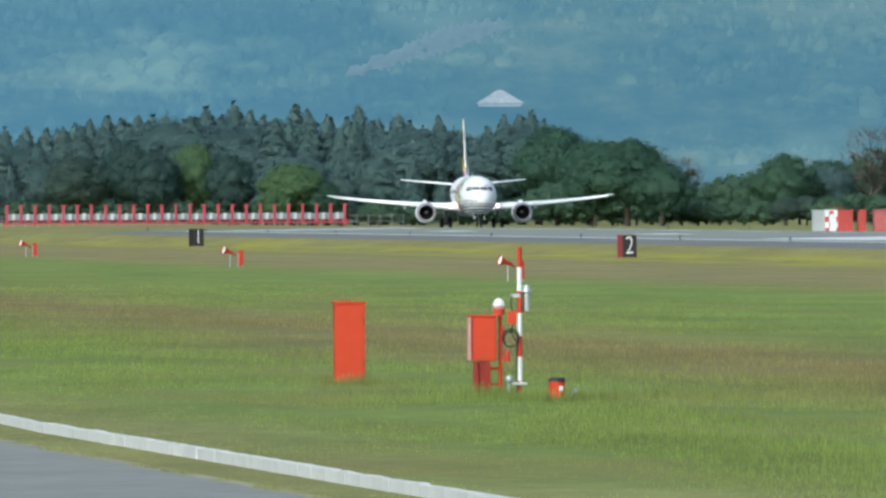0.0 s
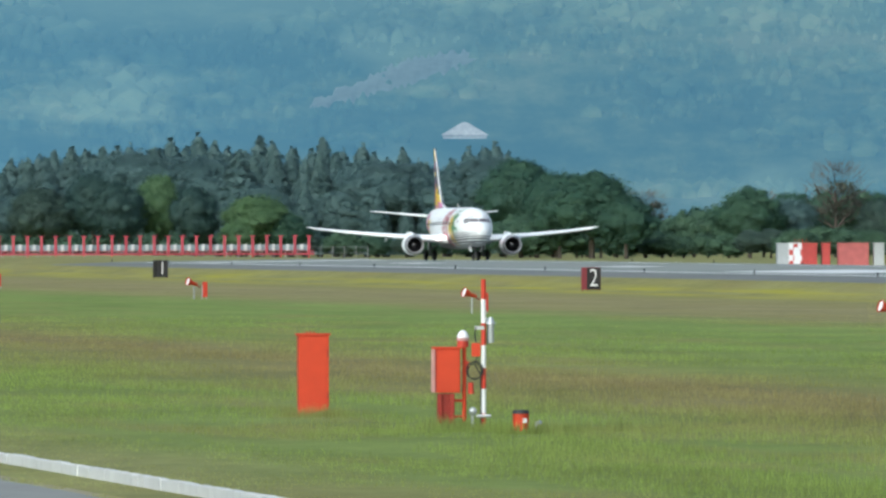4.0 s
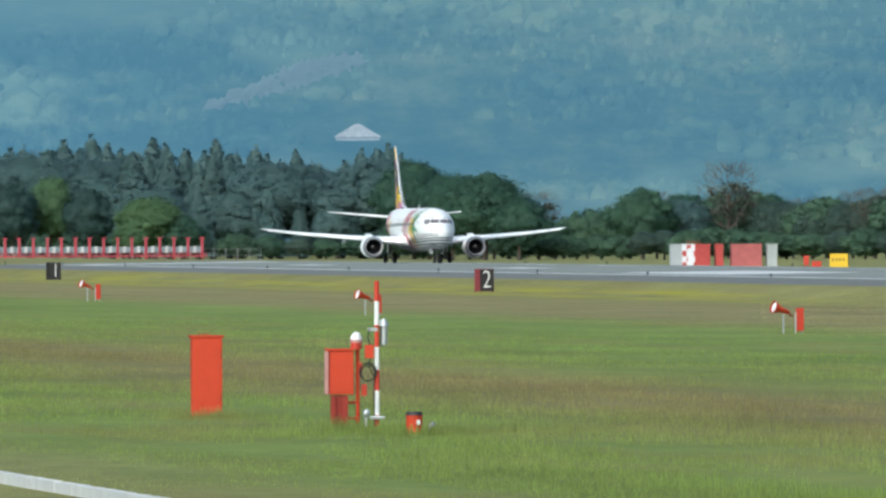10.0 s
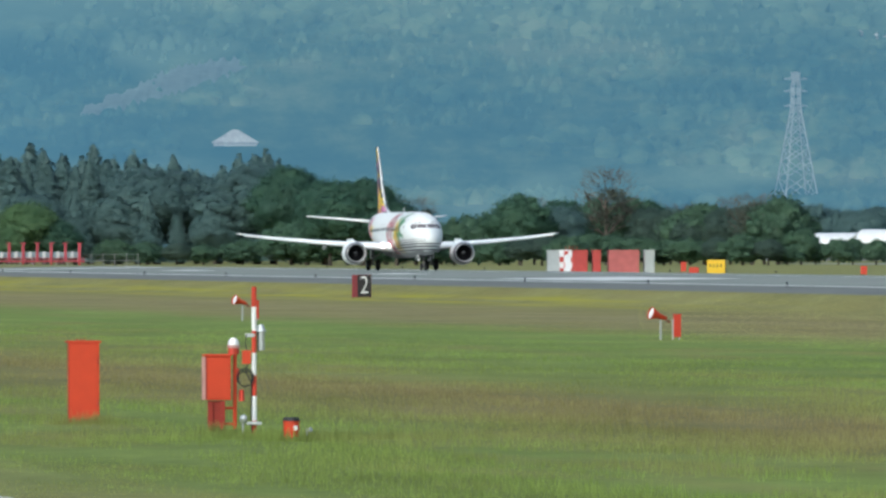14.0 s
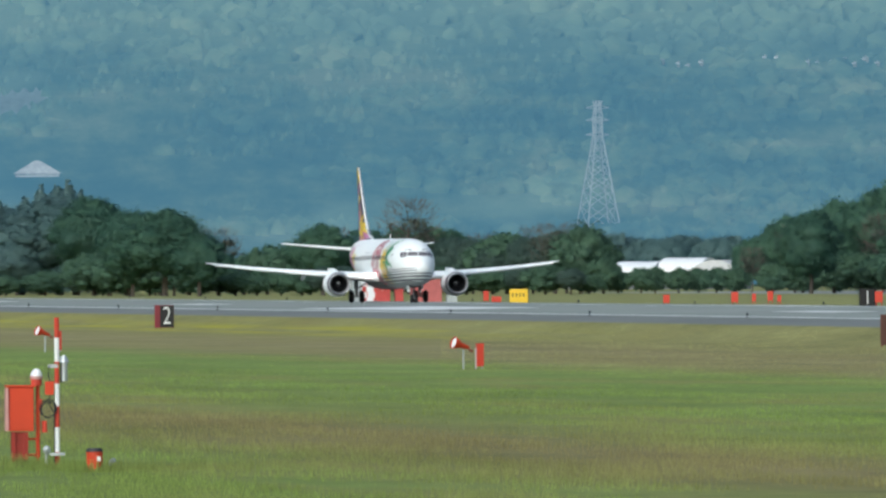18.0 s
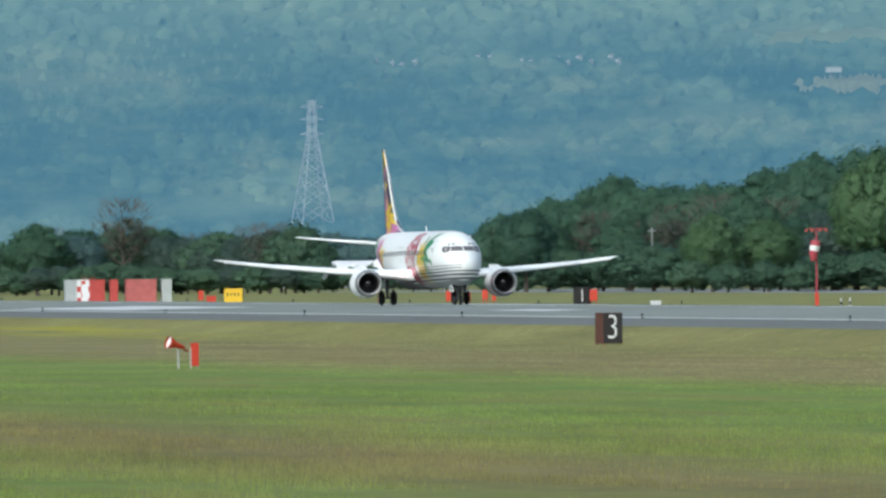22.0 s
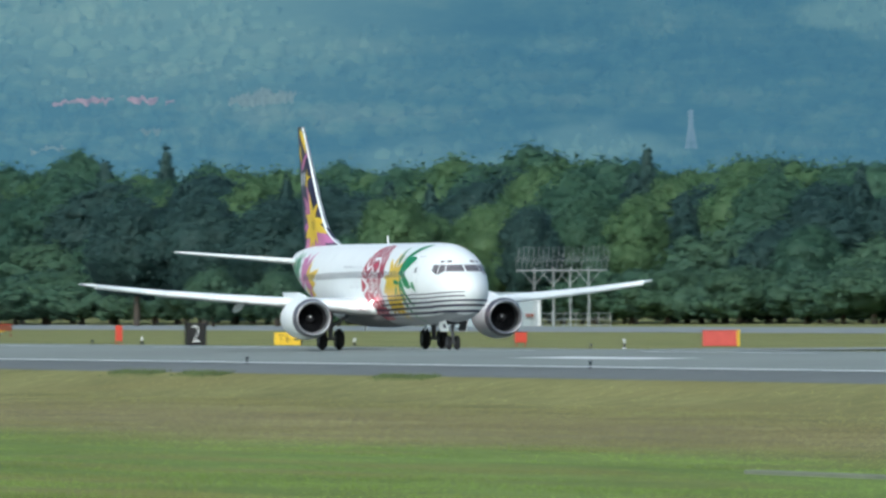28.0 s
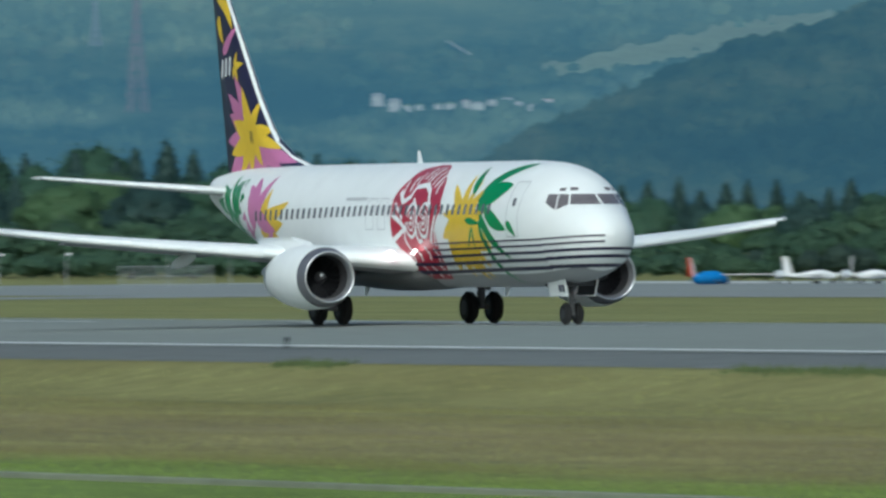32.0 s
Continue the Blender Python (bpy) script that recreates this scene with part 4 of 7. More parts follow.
SINGLE_EAST = [
    ("fresh", -75.85, 1446, 7.0, 1.15), ("bush", -79.4, 1632, 3.8, 1.4), ("bush", -79.26, 1630, 3.4, 1.5), ("bush", -79.12, 1631, 3.7, 1.4), ("bush", -78.99, 1630, 3.4, 1.4), ("bush", -76.36, 1440, 6.4, 0.95), ("bush", -76.2, 1438, 6.1, 0.9), ("fresh", -76.06, 1440, 6.6, 0.7), ("bush", -76.6, 1445, 6.2, 1.0), ("bush", -76.85, 1450, 6.4, 1.0), ("fresh", -76.135, 1470, 14.0, 1.0), ("fresh", -75.98, 1474, 11.6, 1.0), ("fresh", -75.77, 1475, 13.2, 1.0), ("fresh", -75.58, 1520, 17.6, 0.8),
    ("holm", -75.58, 1478, 12.0, 0.9), ("broad", -75.385, 1470, 14.0, 0.9), ("fresh", -75.2, 1468, 13.4, 0.9), ("fresh", -74.75, 1480, 16.6, 0.9),
    ("broad", -74.52, 1440, 10.2, 1.2), ("holm", -75.62, 1462, 12.6, 0.8), ("pine", -75.0, 1466, 13.4, 1.3), ("holm", -74.62, 1500, 17.0, 0.8),
    ("pine", -75.9, 1476, 11.0, 1.3), ("fresh", -71.52, 1265, 12.6, 1.25), ("thicket", -67.06, 1078, 2.9, 2.2), ("thicket", -66.95, 1080, 2.6, 2.2), ("bush", -67.42, 1078, 2.8, 1.1), ("thicket", -67.28, 1082, 2.3, 1.8)]
for kind, b, d, h, w in SINGLE_WEST + SINGLE_MIDDLE + SINGLE_EAST:
    plant(kind, b, d, h, w)
for kind, b, d, h, w in (("bush", -67.36, 1040, 1.9, 1.5), ("bush", -67.26, 1046, 1.6, 1.6), ("thicket", -67.08, 1044, 2.3, 1.3), ("thicket", -66.96, 1040, 2.7, 1.5), ("thicket", -66.87, 1044, 2.4, 1.4),
                         ("bush", -67.02, 1062, 4.6, 1.2), ("bush", -66.9, 1058, 5.2, 1.3), ("bush", -66.78, 1056, 6.0, 1.2), ("bush", -66.68, 1060, 6.4, 1.2), ("bush", -67.14, 1066, 3.8, 1.2), ("bush", -66.83, 1050, 3.6, 1.3)):
    plant(kind, b, d, h, w)
for name, rows in MASS.items():
    n, vs, fs = 0, [], []
    for v, f, _ in rows:
        vs.append(v)
        fs.append(f + n)
        n += len(v)
    ob = array_part("far_wood", np.concatenate(vs), np.concatenate(fs), bpy.data.materials[name], smooth=True)
    ob.data.normals_split_custom_set_from_vertices(np.concatenate([q[2] for q in rows]).tolist())
    tagged(ob, "dense canopy of the wood behind its edge", "wood", kind="stuff")
for k, trees in STOCK.items():
    for tr in trees:
        if tr.name not in USED:
            plant_at = polar(-86.2, 2010 + 15 * len(tr.name))
            tr.matrix_basis = Matrix.Translation((plant_at.x, plant_at.y, FAR))

# ---- the airliner: x forward from the main wheels, y to its left, z up; a = metres aft of the nose ----
AIR_WHITE = mat("airliner_white", (0.88, 0.905, 0.9), 0.42, vary=0.05, grain=1.2)
AIR_WHITE.node_tree.nodes["Principled BSDF"].inputs["Specular IOR Level"].default_value = 0.35
# underside shade of wings, flaps and tailplane, painted as grey
SHADE_GREY = mat("airliner_grey", (0.3, 0.3, 0.31), 0.45, vary=0.08, grain=1.5)
LOWER_SHADE = mat("belly_grey_paint", (0.36, 0.37, 0.385), 0.5, vary=0.1, grain=1.5)
FAIRING = mat("fairing_grey", (0.16, 0.165, 0.17), 0.45, vary=0.1, grain=1.5)
NAVY = mat("livery_navy", (0.018, 0.016, 0.06), 0.35, vary=0.1)
L_RED = mat("livery_crimson", (0.42, 0.012, 0.045), 0.35, vary=0.1, grain=2)
L_YEL = mat("livery_yellow", (0.8, 0.55, 0.02), 0.35, vary=0.08, grain=2)
L_GRN = mat("livery_green", (0.012, 0.255, 0.065), 0.35, vary=0.12, grain=2)
L_PNK = mat("livery_pink", (0.58, 0.19, 0.4), 0.35, vary=0.1, grain=2)
SEAM = mat("panel_seam_grey", (0.5, 0.51, 0.53), 0.5, vary=0.05)
WIN = mat("cabin_window", (0.19, 0.195, 0.215), 0.15, vary=0.15, rand=0.4)
COCKPIT = mat("cockpit_glass", (0.17, 0.155, 0.165), 0.15, vary=0.2, grain=3)
LIP = mat("bright_lip_metal", (0.62, 0.63, 0.65), 0.35, 0.8, vary=0.06, grain=2)
METAL = mat("polished_metal", (0.25, 0.245, 0.27), 0.5, 0.7, vary=0.06, grain=2)
FAN = mat("fan_blades", (0.035, 0.035, 0.04), 0.35, 0.7, vary=0.2, grain=4)
DUCT = mat("inlet_duct", (0.05, 0.05, 0.055), 0.5, vary=0.15, grain=3)
HUB = mat("wheel_hub_grey", (0.045, 0.045, 0.05), 0.5, 0.2, vary=0.2, grain=8)
STRUT = mat("gear_grey_paint", (0.2, 0.2, 0.21), 0.5, 0.1, vary=0.15, grain=8)

AX = 18.28
ST_A = [0.5, 0.58, 0.78, 1.14, 1.6, 2.03, 2.6, 3.3, 4.2, 5.5, 7, 15, 22, 24, 26, 28, 30, 32, 34, 35, 35.5]
ST_T = [2.86, 3.10, 3.36, 3.63, 3.88, 4.14, 4.54, 4.84, 5.04, 5.15, 5.18, 5.18, 5.18, 5.18, 5.18, 5.17, 5.15, 5.10, 4.97, 4.86, 4.7]
ST_B = [2.76, 2.48, 2.18, 1.88, 1.64, 1.52, 1.41, 1.32, 1.24, 1.19, 1.18, 1.18, 1.2, 1.34, 1.66, 2.1, 2.58, 3.08, 3.62, 3.95, 4.25]
ST_W = [0.05, 0.34, 0.66, 0.94, 1.15, 1.28, 1.43, 1.58, 1.73, 1.85, 1.88, 1.88, 1.88, 1.87, 1.82, 1.7, 1.48, 1.17, 0.77, 0.5, 0.2]


def hermite(x, xs, ys):
    """Smooth curve through the stations without overshoot."""
    k = min(max(int(np.searchsorted(xs, x, side="right")) - 1, 0), len(xs) - 2)
    h = xs[k + 1] - xs[k]

    def slope(i):
        if i == 0 or i == len(xs) - 1:
            j = min(i, len(xs) - 2)
            return (ys[j + 1] - ys[j]) / (xs[j + 1] - xs[j])
        a, b = (ys[i] - ys[i - 1]) / (xs[i] - xs[i - 1]), (ys[i + 1] - ys[i]) / (xs[i + 1] - xs[i])
        return 0.0 if a * b <= 0 else 2 * a * b / (a + b)

    t = min(max((x - xs[k]) / h, 0), 1)
    return ((1 + 2 * t) * (1 - t) ** 2 * ys[k] + t * (1 - t) ** 2 * h * slope(k) + t * t * (3 - 2 * t) * ys[k + 1] + t * t * (t - 1) * h * slope(k + 1))


def section(a):
    t, b, w = hermite(a, ST_A, ST_T), hermite(a, ST_A, ST_B), hermite(a, ST_A, ST_W)
    return (t + b) / 2, (t - b) / 2, w


def side_point(a, z, side, off=0.0):
    """A point on the fuselage's skin at a station and height; side: -1 starboard, 1 port."""
    zc, hh, w = section(a)
    q = max(-0.9995, min(0.9995, (z - zc) / hh))
    c = math.sqrt(1 - q * q)
    n = Vector((0, c / w, q / hh)).normalized()
    return Vector((AX - a, side * (w * c + n.y * off), zc + q * hh + n.z * off))


def nose_point(theta, z, side, off=0.0):
    """A point on the nose's skin in a plan direction theta (degrees from ahead), seen from station 3.6."""
    lo, hi = 0.0, 3.6
    s, c = math.sin(radians(theta)), math.cos(radians(theta))
    for _ in range(30):
        r = (lo + hi) / 2
        zc, hh, w = section(3.6 - r * c)
        inside = (r * s / w) ** 2 + ((z - zc) / hh) ** 2 < 1
        lo, hi = (r, hi) if inside else (lo, r)
    r = lo + off
    return Vector((AX - 3.6 + r * c, side * r * s, z + off * 0.5))


def fin_edges(z):
    le = float(np.interp(z, [4.6, 5.12, 5.45, 6.1, 7.4, 10.8, 11.13], [25.9, 26.3, 28.0, 29.75, 31.2, 34.2, 34.55]))
    te = float(np.interp(z, [4.6, 10.6, 11.13], [34.15, 35.65, 35.75]))
    return le, te


def fin_point(a, z, side, off=0.0):
    le, te = fin_edges(z)
    u = min(max((a - le) / (te - le), 0.0), 1.0)
    thick = float(np.interp(z, [4.8, 11.13], [0.27, 0.1])) * min(1.0, (te - le) / 4.0 + 0.35)
    y = thick * (math.sqrt(min(1, u / 0.22)) if u < 0.22 else 1 - 0.8 * ((u - 0.22) / 0.78) ** 1.5)
    return Vector((AX - a, side * (y + off), z))


def grid_patch(name, rows, material, parent, label="", smooth=True):
    """A skin patch from rows of points."""
    n = len(rows[0])
    verts = [p for r in rows for p in r]
    faces = [(i * n + j, i * n + j + 1, (i + 1) * n + j + 1, (i + 1) * n + j) for i in range(len(rows) - 1) for j in range(n - 1)]
    return mesh_part(name, verts, faces, material, parent, label, smooth)


def petal(name, root, tip, width, material, parent, surf, side, off=0.008, bend=0.0, blunt=0.55):
    """A pointed leaf painted on a skin, from root to tip in (a, z)."""
    (a0, z0), (a1, z1) = root, tip
    da, dz = a1 - a0, z1 - z0
    ln = math.hypot(da, dz)
    na, nz = -dz / ln, da / ln
    rows = []
    for i in range(15):
        t = i / 14
        w = width * (math.sin(math.pi * t ** blunt) ** 0.8 if 0 < t < 1 else 0.0) * 0.5 + 0.004
        cb = bend * math.sin(math.pi * t * 0.9)
        rows.append([surf(a0 + da * t + na * (cb + w * s), z0 + dz * t + nz * (cb + w * s), side, off) for s in (-1, -0.5, 0, 0.5, 1)])
    return grid_patch(name, rows, material, parent)


def strip(name, pts, width, material, parent, surf, side, off=0.008, label=""):
    """A painted line along points in (a, z)."""
    rows = []
    for i, (a, z) in enumerate(pts):
        p, q = pts[max(0, i - 1)], pts[min(len(pts) - 1, i + 1)]
        d = math.hypot(q[0] - p[0], q[1] - p[1]) or 1
        na, nz = -(q[1] - p[1]) / d, (q[0] - p[0]) / d
        rows.append([surf(a + na * width * s, z + nz * width * s, side, off) for s in (-0.5, 0, 0.5)])
    return grid_patch(name, rows, material, parent, label)


def fuselage(parent):
    sts = sorted(set(list(0.5 + np.linspace(0, 1, 14) ** 1.6 * 1.5) + list(np.linspace(2, 7, 22)) + list(np.linspace(7, 35.5, 40))))
    seg = 48
    rows = []
    for a in sts:
        zc, hh, w = section(a)
        rows.append([Vector((AX - a, -w * math.sin(2 * math.pi * k / seg), zc + hh * math.cos(2 * math.pi * k / seg))) for k in range(seg)] )
    verts = [p for r in rows for p in r]
    faces = [(i * seg + k, (i + 1) * seg + k, (i + 1) * seg + (k + 1) % seg, i * seg + (k + 1) % seg) for i in range(len(rows) - 1) for k in range(seg)]
    faces.append(tuple(range(seg)))
    faces.append(tuple((len(rows) - 1) * seg + k for k in reversed(range(seg))))
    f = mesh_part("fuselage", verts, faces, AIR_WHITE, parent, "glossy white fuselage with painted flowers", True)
    # underside shade put into the colour: grey below the lowest line
    f.data.materials.append(LOWER_SHADE)
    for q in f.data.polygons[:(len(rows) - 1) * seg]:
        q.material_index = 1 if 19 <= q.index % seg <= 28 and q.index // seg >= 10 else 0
    # belly fairing between the wings, darkened to paint the shade there
    bm = B()
    ball(bm, (AX - 17.3, 0, 1.62), 1.0, 5.2, 1.74, 0.56, 4)
    o = part("wing_root_fairing", bm, FAIRING, parent)
    o.data.polygons.foreach_set("use_smooth", [True] * len(o.data.polygons))
    return f


def livery(f):
    for side in (-1, 1):
        S = side_point
        # crimson figure, filled row by row between its two edges
        back = [(1.45, 14.7), (1.76, 14.45), (2.17, 13.95), (2.5, 14.33), (2.75, 14.7), (3.41, 14.8), (4.06, 14.9), (4.4, 14.7), (4.6, 14.5), (4.95, 14.35), (5.07, 13.4)]
        front = [(1.45, 11.6), (1.84, 11.12), (2.33, 10.9), (3.06, 10.92), (3.39, 10.83), (3.63, 10.55), (4.2, 10.82), (4.53, 11.1), (4.98, 12.1), (5.07, 12.6)]
        rows = []
        for i in range(35):
            z = 1.45 + 3.62 * i / 34
            l, r = np.interp(z, [q[0] for q in front], [q[1] for q in front]), np.interp(z, [q[0] for q in back], [q[1] for q in back])
            rows.append([S(l + (r - l) * k / 10, z, side, 0.008) for k in range(11)])
        grid_patch("painted_figure", rows, L_RED, f, "crimson painted figure with white scrolls")

        def scroll(pts, w, n=8):
            fine = [(p[0] + (q[0] - p[0]) * t, p[1] + (q[1] - p[1]) * t) for p, q in zip(pts, pts[1:]) for t in np.linspace(0, 1, n)]
            strip("painted_scroll", fine, w, AIR_WHITE, f, S, side, 0.013)

        # eyes in rings
        for ca in (12.99, 11.9):
            for rad, w in ((0.46, 0.12), (0.27, 0.08), (0.1, 0.1)):
                scroll([(ca + rad * math.cos(q), 3.32 + rad * 1.15 * math.sin(q)) for q in np.linspace(0.3, 6.2, 24)], w, 2)
        # brow, nose, jaw and the rays behind the head
        scroll([(14.5, 4.26), (13.96, 3.91), (13.45, 4.07), (13.32, 4.38), (12.5, 4.45), (11.95, 4.23), (11.68, 3.85), (11.37, 3.67)], 0.17)
        scroll([(13.11, 4.01), (12.5, 3.6), (12.55, 2.85), (12.41, 2.63), (12.1, 2.7)], 0.13)
        scroll([(10.85, 3.67), (11.04, 3.23), (11.4, 2.61)], 0.14)
        scroll([(10.8, 3.3), (10.97, 2.98), (11.05, 2.5)], 0.09)
        scroll([(14.7, 3.53), (14.0, 3.3), (13.5, 3.08), (14.0, 2.9), (14.62, 2.7)], 0.17)
        scroll([(14.62, 3.88), (14.1, 3.6), (13.75, 3.38)], 0.12)
        scroll([(13.5, 3.08), (13.6, 2.7), (13.3, 2.35)], 0.12)
        for p, q, w in (((13.1, 4.62), (13.06, 4.98), 0.13), ((12.75, 4.55), (12.7, 5.0), 0.1), ((12.5, 4.55), (12.38, 4.98), 0.13), ((12.1, 4.45), (11.95, 4.9), 0.1), ((11.78, 4.35), (11.51, 4.82), 0.13),
                        ((11.35, 4.15), (11.4, 4.6), 0.11), ((13.72, 4.25), (13.78, 4.72), 0.12), ((14.15, 4.1), (14.3, 4.6), 0.1), ((13.45, 4.45), (13.5, 4.85), 0.09)):
            scroll([p, ((p[0] + q[0]) / 2 + 0.04, (p[1] + q[1]) / 2), q], w)
        for a, z in ((13.6, 2.1), (12.9, 2.2), (12.1, 2.25), (11.4, 2.2), (13.2, 1.75), (12.4, 1.7), (11.7, 1.75), (14.1, 1.8)):
            scroll([(a, z + 0.22), (a - 0.25, z), (a - 0.1, z - 0.18)], 0.1)
        # yellow flower
        for tip, w in (((9.95, 4.4), 0.5), ((8.85, 4.75), 0.5), ((7.1, 4.4), 0.5), ((10.25, 2.75), 0.85), ((9.95, 2.2), 1.2), ((10.1, 1.7), 1.0), ((8.35, 1.42), 1.2), ((9.3, 1.5), 0.8), ((7.8, 1.5), 0.8), ((10.25, 3.5), 0.42), ((6.7, 3.6), 0.6), ((6.3, 2.45), 1.1),
                       ((7.2, 1.85), 0.75), ((8.9, 1.75), 0.8), ((7.9, 4.6), 0.34)):
            petal("painted_petal", (8.5, 3.3), tip, w, L_YEL, f, S, side, 0.017, 0.06)
        # green leaves
        for base, tip, w, bend, blunt in (((7.95, 4.12), (8.55, 4.97), 0.36, 0.0, 0.75), ((7.35, 4.2), (5.15, 5.0), 0.36, -0.14, 0.7), ((7.45, 3.92), (5.2, 4.4), 0.66, 0.0, 0.75), ((6.75, 3.62), (5.0, 3.02), 0.46, 0.06, 0.8),
                                          ((7.1, 3.5), (5.1, 2.12), 0.36, 0.14, 0.6), ((6.75, 2.75), (5.95, 1.3), 0.3, 0.16, 0.6), ((8.3, 3.32), (7.1, 3.2), 0.2, 0.0, 0.7), ((7.1, 3.3), (6.55, 2.25), 0.24, 0.08, 0.6), ((7.5, 3.75), (6.3, 3.62), 0.24, 0.0, 0.7)):
            petal("painted_leaf", base, tip, w, L_GRN, f, S, side, 0.021, bend, blunt)
        petal("painted_leaf", (4.95, 3.25), (4.38, 2.8), 0.24, L_GRN, f, S, side, 0.021, 0.0)
        for tip in ((8.3, 2.4), (7.7, 2.35)):
            petal("painted_leaf", (7.7, 3.1), tip, 0.1, L_GRN, f, S, side, 0.022, 0.0)
        # dark lines along the lower nose
        for z0, z1, z2, w, end in ((2.79, 2.7, 2.57, 0.045, 11.3), (2.6, 2.52, 2.37, 0.055, 11.5), (2.38, 2.31, 2.16, 0.08, 11.7), (2.15, 2.08, 1.93, 0.1, 14.1), (1.86, 1.82, 1.68, 0.11, 14.9)):
            rows = []

            def level(a):
                return float(np.interp(a, [0.5, 2.4, 11.5], [z0, z1, z2]))

            for theta in np.linspace((5 if side < 0 else 46) if z0 > 2.5 else 0, 62, 26):
                z = level(AX - nose_point(float(theta), z0, side).x)
                rows.append([nose_point(float(theta), z + w * k, side, 0.03) for k in (-0.5, 0, 0.5)])
            a0 = AX - rows[-1][1].x
            for t in np.linspace(0.03, 1, 50):
                a = float(a0 + (end - a0) * t * t)
                rows.append([S(a, level(a) + w * k, side, 0.026) for k in (-0.5, 0, 0.5)])
            grid_patch("painted_line", rows, NAVY, f)
        # tail flower
        for tip in ((26.25, 4.4), (24.25, 4.0), (24.5, 3.3), (24.85, 2.7), (26.2, 2.5), (25.4, 3.0)):
            petal("painted_petal", (26.7, 3.3), tip, 0.64, L_YEL, f, S, side, 0.012, 0.1)
        for tip in ((28.6, 4.5), (28.5, 4.1), (28.9, 3.4), (28.6, 2.7), (25.3, 3.05), (28.2, 4.75), (26.7, 4.85), (28.7, 3.0)):
            petal("painted_petal", (27.2, 3.6), tip, 0.6, L_PNK, f, S, side, 0.017, 0.1)
        for tip in ((29.3, 4.7), (31.8, 4.6), (32.4, 4.1), (31.0, 3.2), (29.4, 3.1), (30.6, 4.9), (28.8, 4.1), (29.0, 3.6), (30.0, 2.75), (31.4, 3.0), (29.2, 2.7)):
            petal("painted_leaf", (30.3, 3.9), tip, 0.66, L_GRN, f, S, side, 0.012, -0.1)
        # white gaps between the rear leaves
        for base, tip, w, bend in (((28.5, 4.25), (27.75, 3.05), 0.36, 0.14), ((29.6, 4.75), (29.2, 3.7), 0.2, -0.1), ((30.7, 4.7), (29.9, 3.6), 0.18, 0.12), ((29.5, 3.5), (28.9, 2.75), 0.16, 0.06), ((31.6, 4.4), (30.8, 3.5), 0.16, 0.1), ((30.4, 3.5), (29.7, 2.9), 0.14, 0.05)):
            petal("painted_gap", base, tip, w, AIR_WHITE, f, S, side, 0.022, bend)
        petal("painted_petal", (26.6, 2.55), (25.5, 3.15), 0.4, L_PNK, f, S, side, 0.023, 0.12)
        # cabin windows
        for k in range(42):
            a = 6.35 + 0.508 * k
            rows = [[S(a + da, 3.65 - 0.012 * max(0.0, a - 17) + dz, side, 0.03) for da in (-0.1, 0, 0.1)] for dz in (-0.16, -0.08, 0.08, 0.16)]
            grid_patch("cabin_window", rows, WIN, f)
        # doors and overwing exits, as seams
        for a0, a1, z0, z1, nm in ((4.2, 4.95, 2.78, 4.48, "door_seam"), (15.24, 15.9, 3.05, 4.02, "exit_seam"), (16.28, 16.94, 3.05, 4.02, "exit_seam"), (29.2, 29.95, 2.9, 4.55, "door_seam")):
            loop = [(a0, z0), (a1, z0), (a1, z1), (a0, z1), (a0, z0)]
            pts = [(p[0] + (q[0] - p[0]) * t, p[1] + (q[1] - p[1]) * t) for p, q in zip(loop, loop[1:]) for t in np.linspace(0, 1, 9)]
            strip(nm, pts, 0.026, SEAM, f, S, side, 0.03)
        grid_patch("door_window", [[S(4.58 + da, 3.85 + dz, side, 0.03) for da in (-0.1, 0, 0.1)] for dz in (-0.12, 0, 0.12)], WIN, f)
        # small line of unreadable lettering above the windows
        for k in range(12):
            a = 17.25 + 0.155 * k
            strip("lettering_bar", [(a, 4.03), (a + 0.11, 4.03)], 0.085, SEAM, f, S, side, 0.02)
        # cockpit panes
        for t0, t1, z0, z1, z2, z3 in ((1.2, 27.5, 3.77, 3.77, 4.09, 4.09), (29.5, 42.3, 3.77, 3.6, 4.08, 4.09), (44, 60.5, 3.6, 3.82, 4.09, 4.09), (18.5, 29, 4.205, 4.2, 4.3, 4.3), (35, 44, 4.195, 4.19, 4.29, 4.28)):
            rows = []
            for i in range(5):
                th = t0 + (t1 - t0) * i / 4
                lo, hi = z0 + (z1 - z0) * i / 4, z2 + (z3 - z2) * i / 4
                rows.append([nose_point(th, lo + (hi - lo) * j / 4, side, 0.015) for j in range(5)])
            grid_patch("cockpit_pane", rows, COCKPIT, f, "dark cockpit glass pane", False)


def aerofoil(le, te, y, z, thick, side, tilt=0.0):
    c = te - le
    pts = []
    for u, s in ((0, 0), (0.02, 0.42), (0.08, 0.75), (0.25, 1.0), (0.5, 0.85), (0.8, 0.35), (1, 0.02), (0.8, -0.15), (0.5, -0.5), (0.25, -0.72), (0.08, -0.55), (0.02, -0.32)):
        pts.append(Vector((AX - le - u * c, side * y, z + s * thick * c * 0.5 - tilt * u * c)))
    return pts


def loft(name, secs, material, parent, label=""):
    n = len(secs[0])
    verts = [p for s in secs for p in s]
    faces = [(i * n + k, i * n + (k + 1) % n, (i + 1) * n + (k + 1) % n, (i + 1) * n + k) for i in range(len(secs) - 1) for k in range(n)]
    faces += [tuple(range(n)), tuple((len(secs) - 1) * n + k for k in reversed(range(n)))]
    return mesh_part(name, verts, faces, material, parent, label, True)


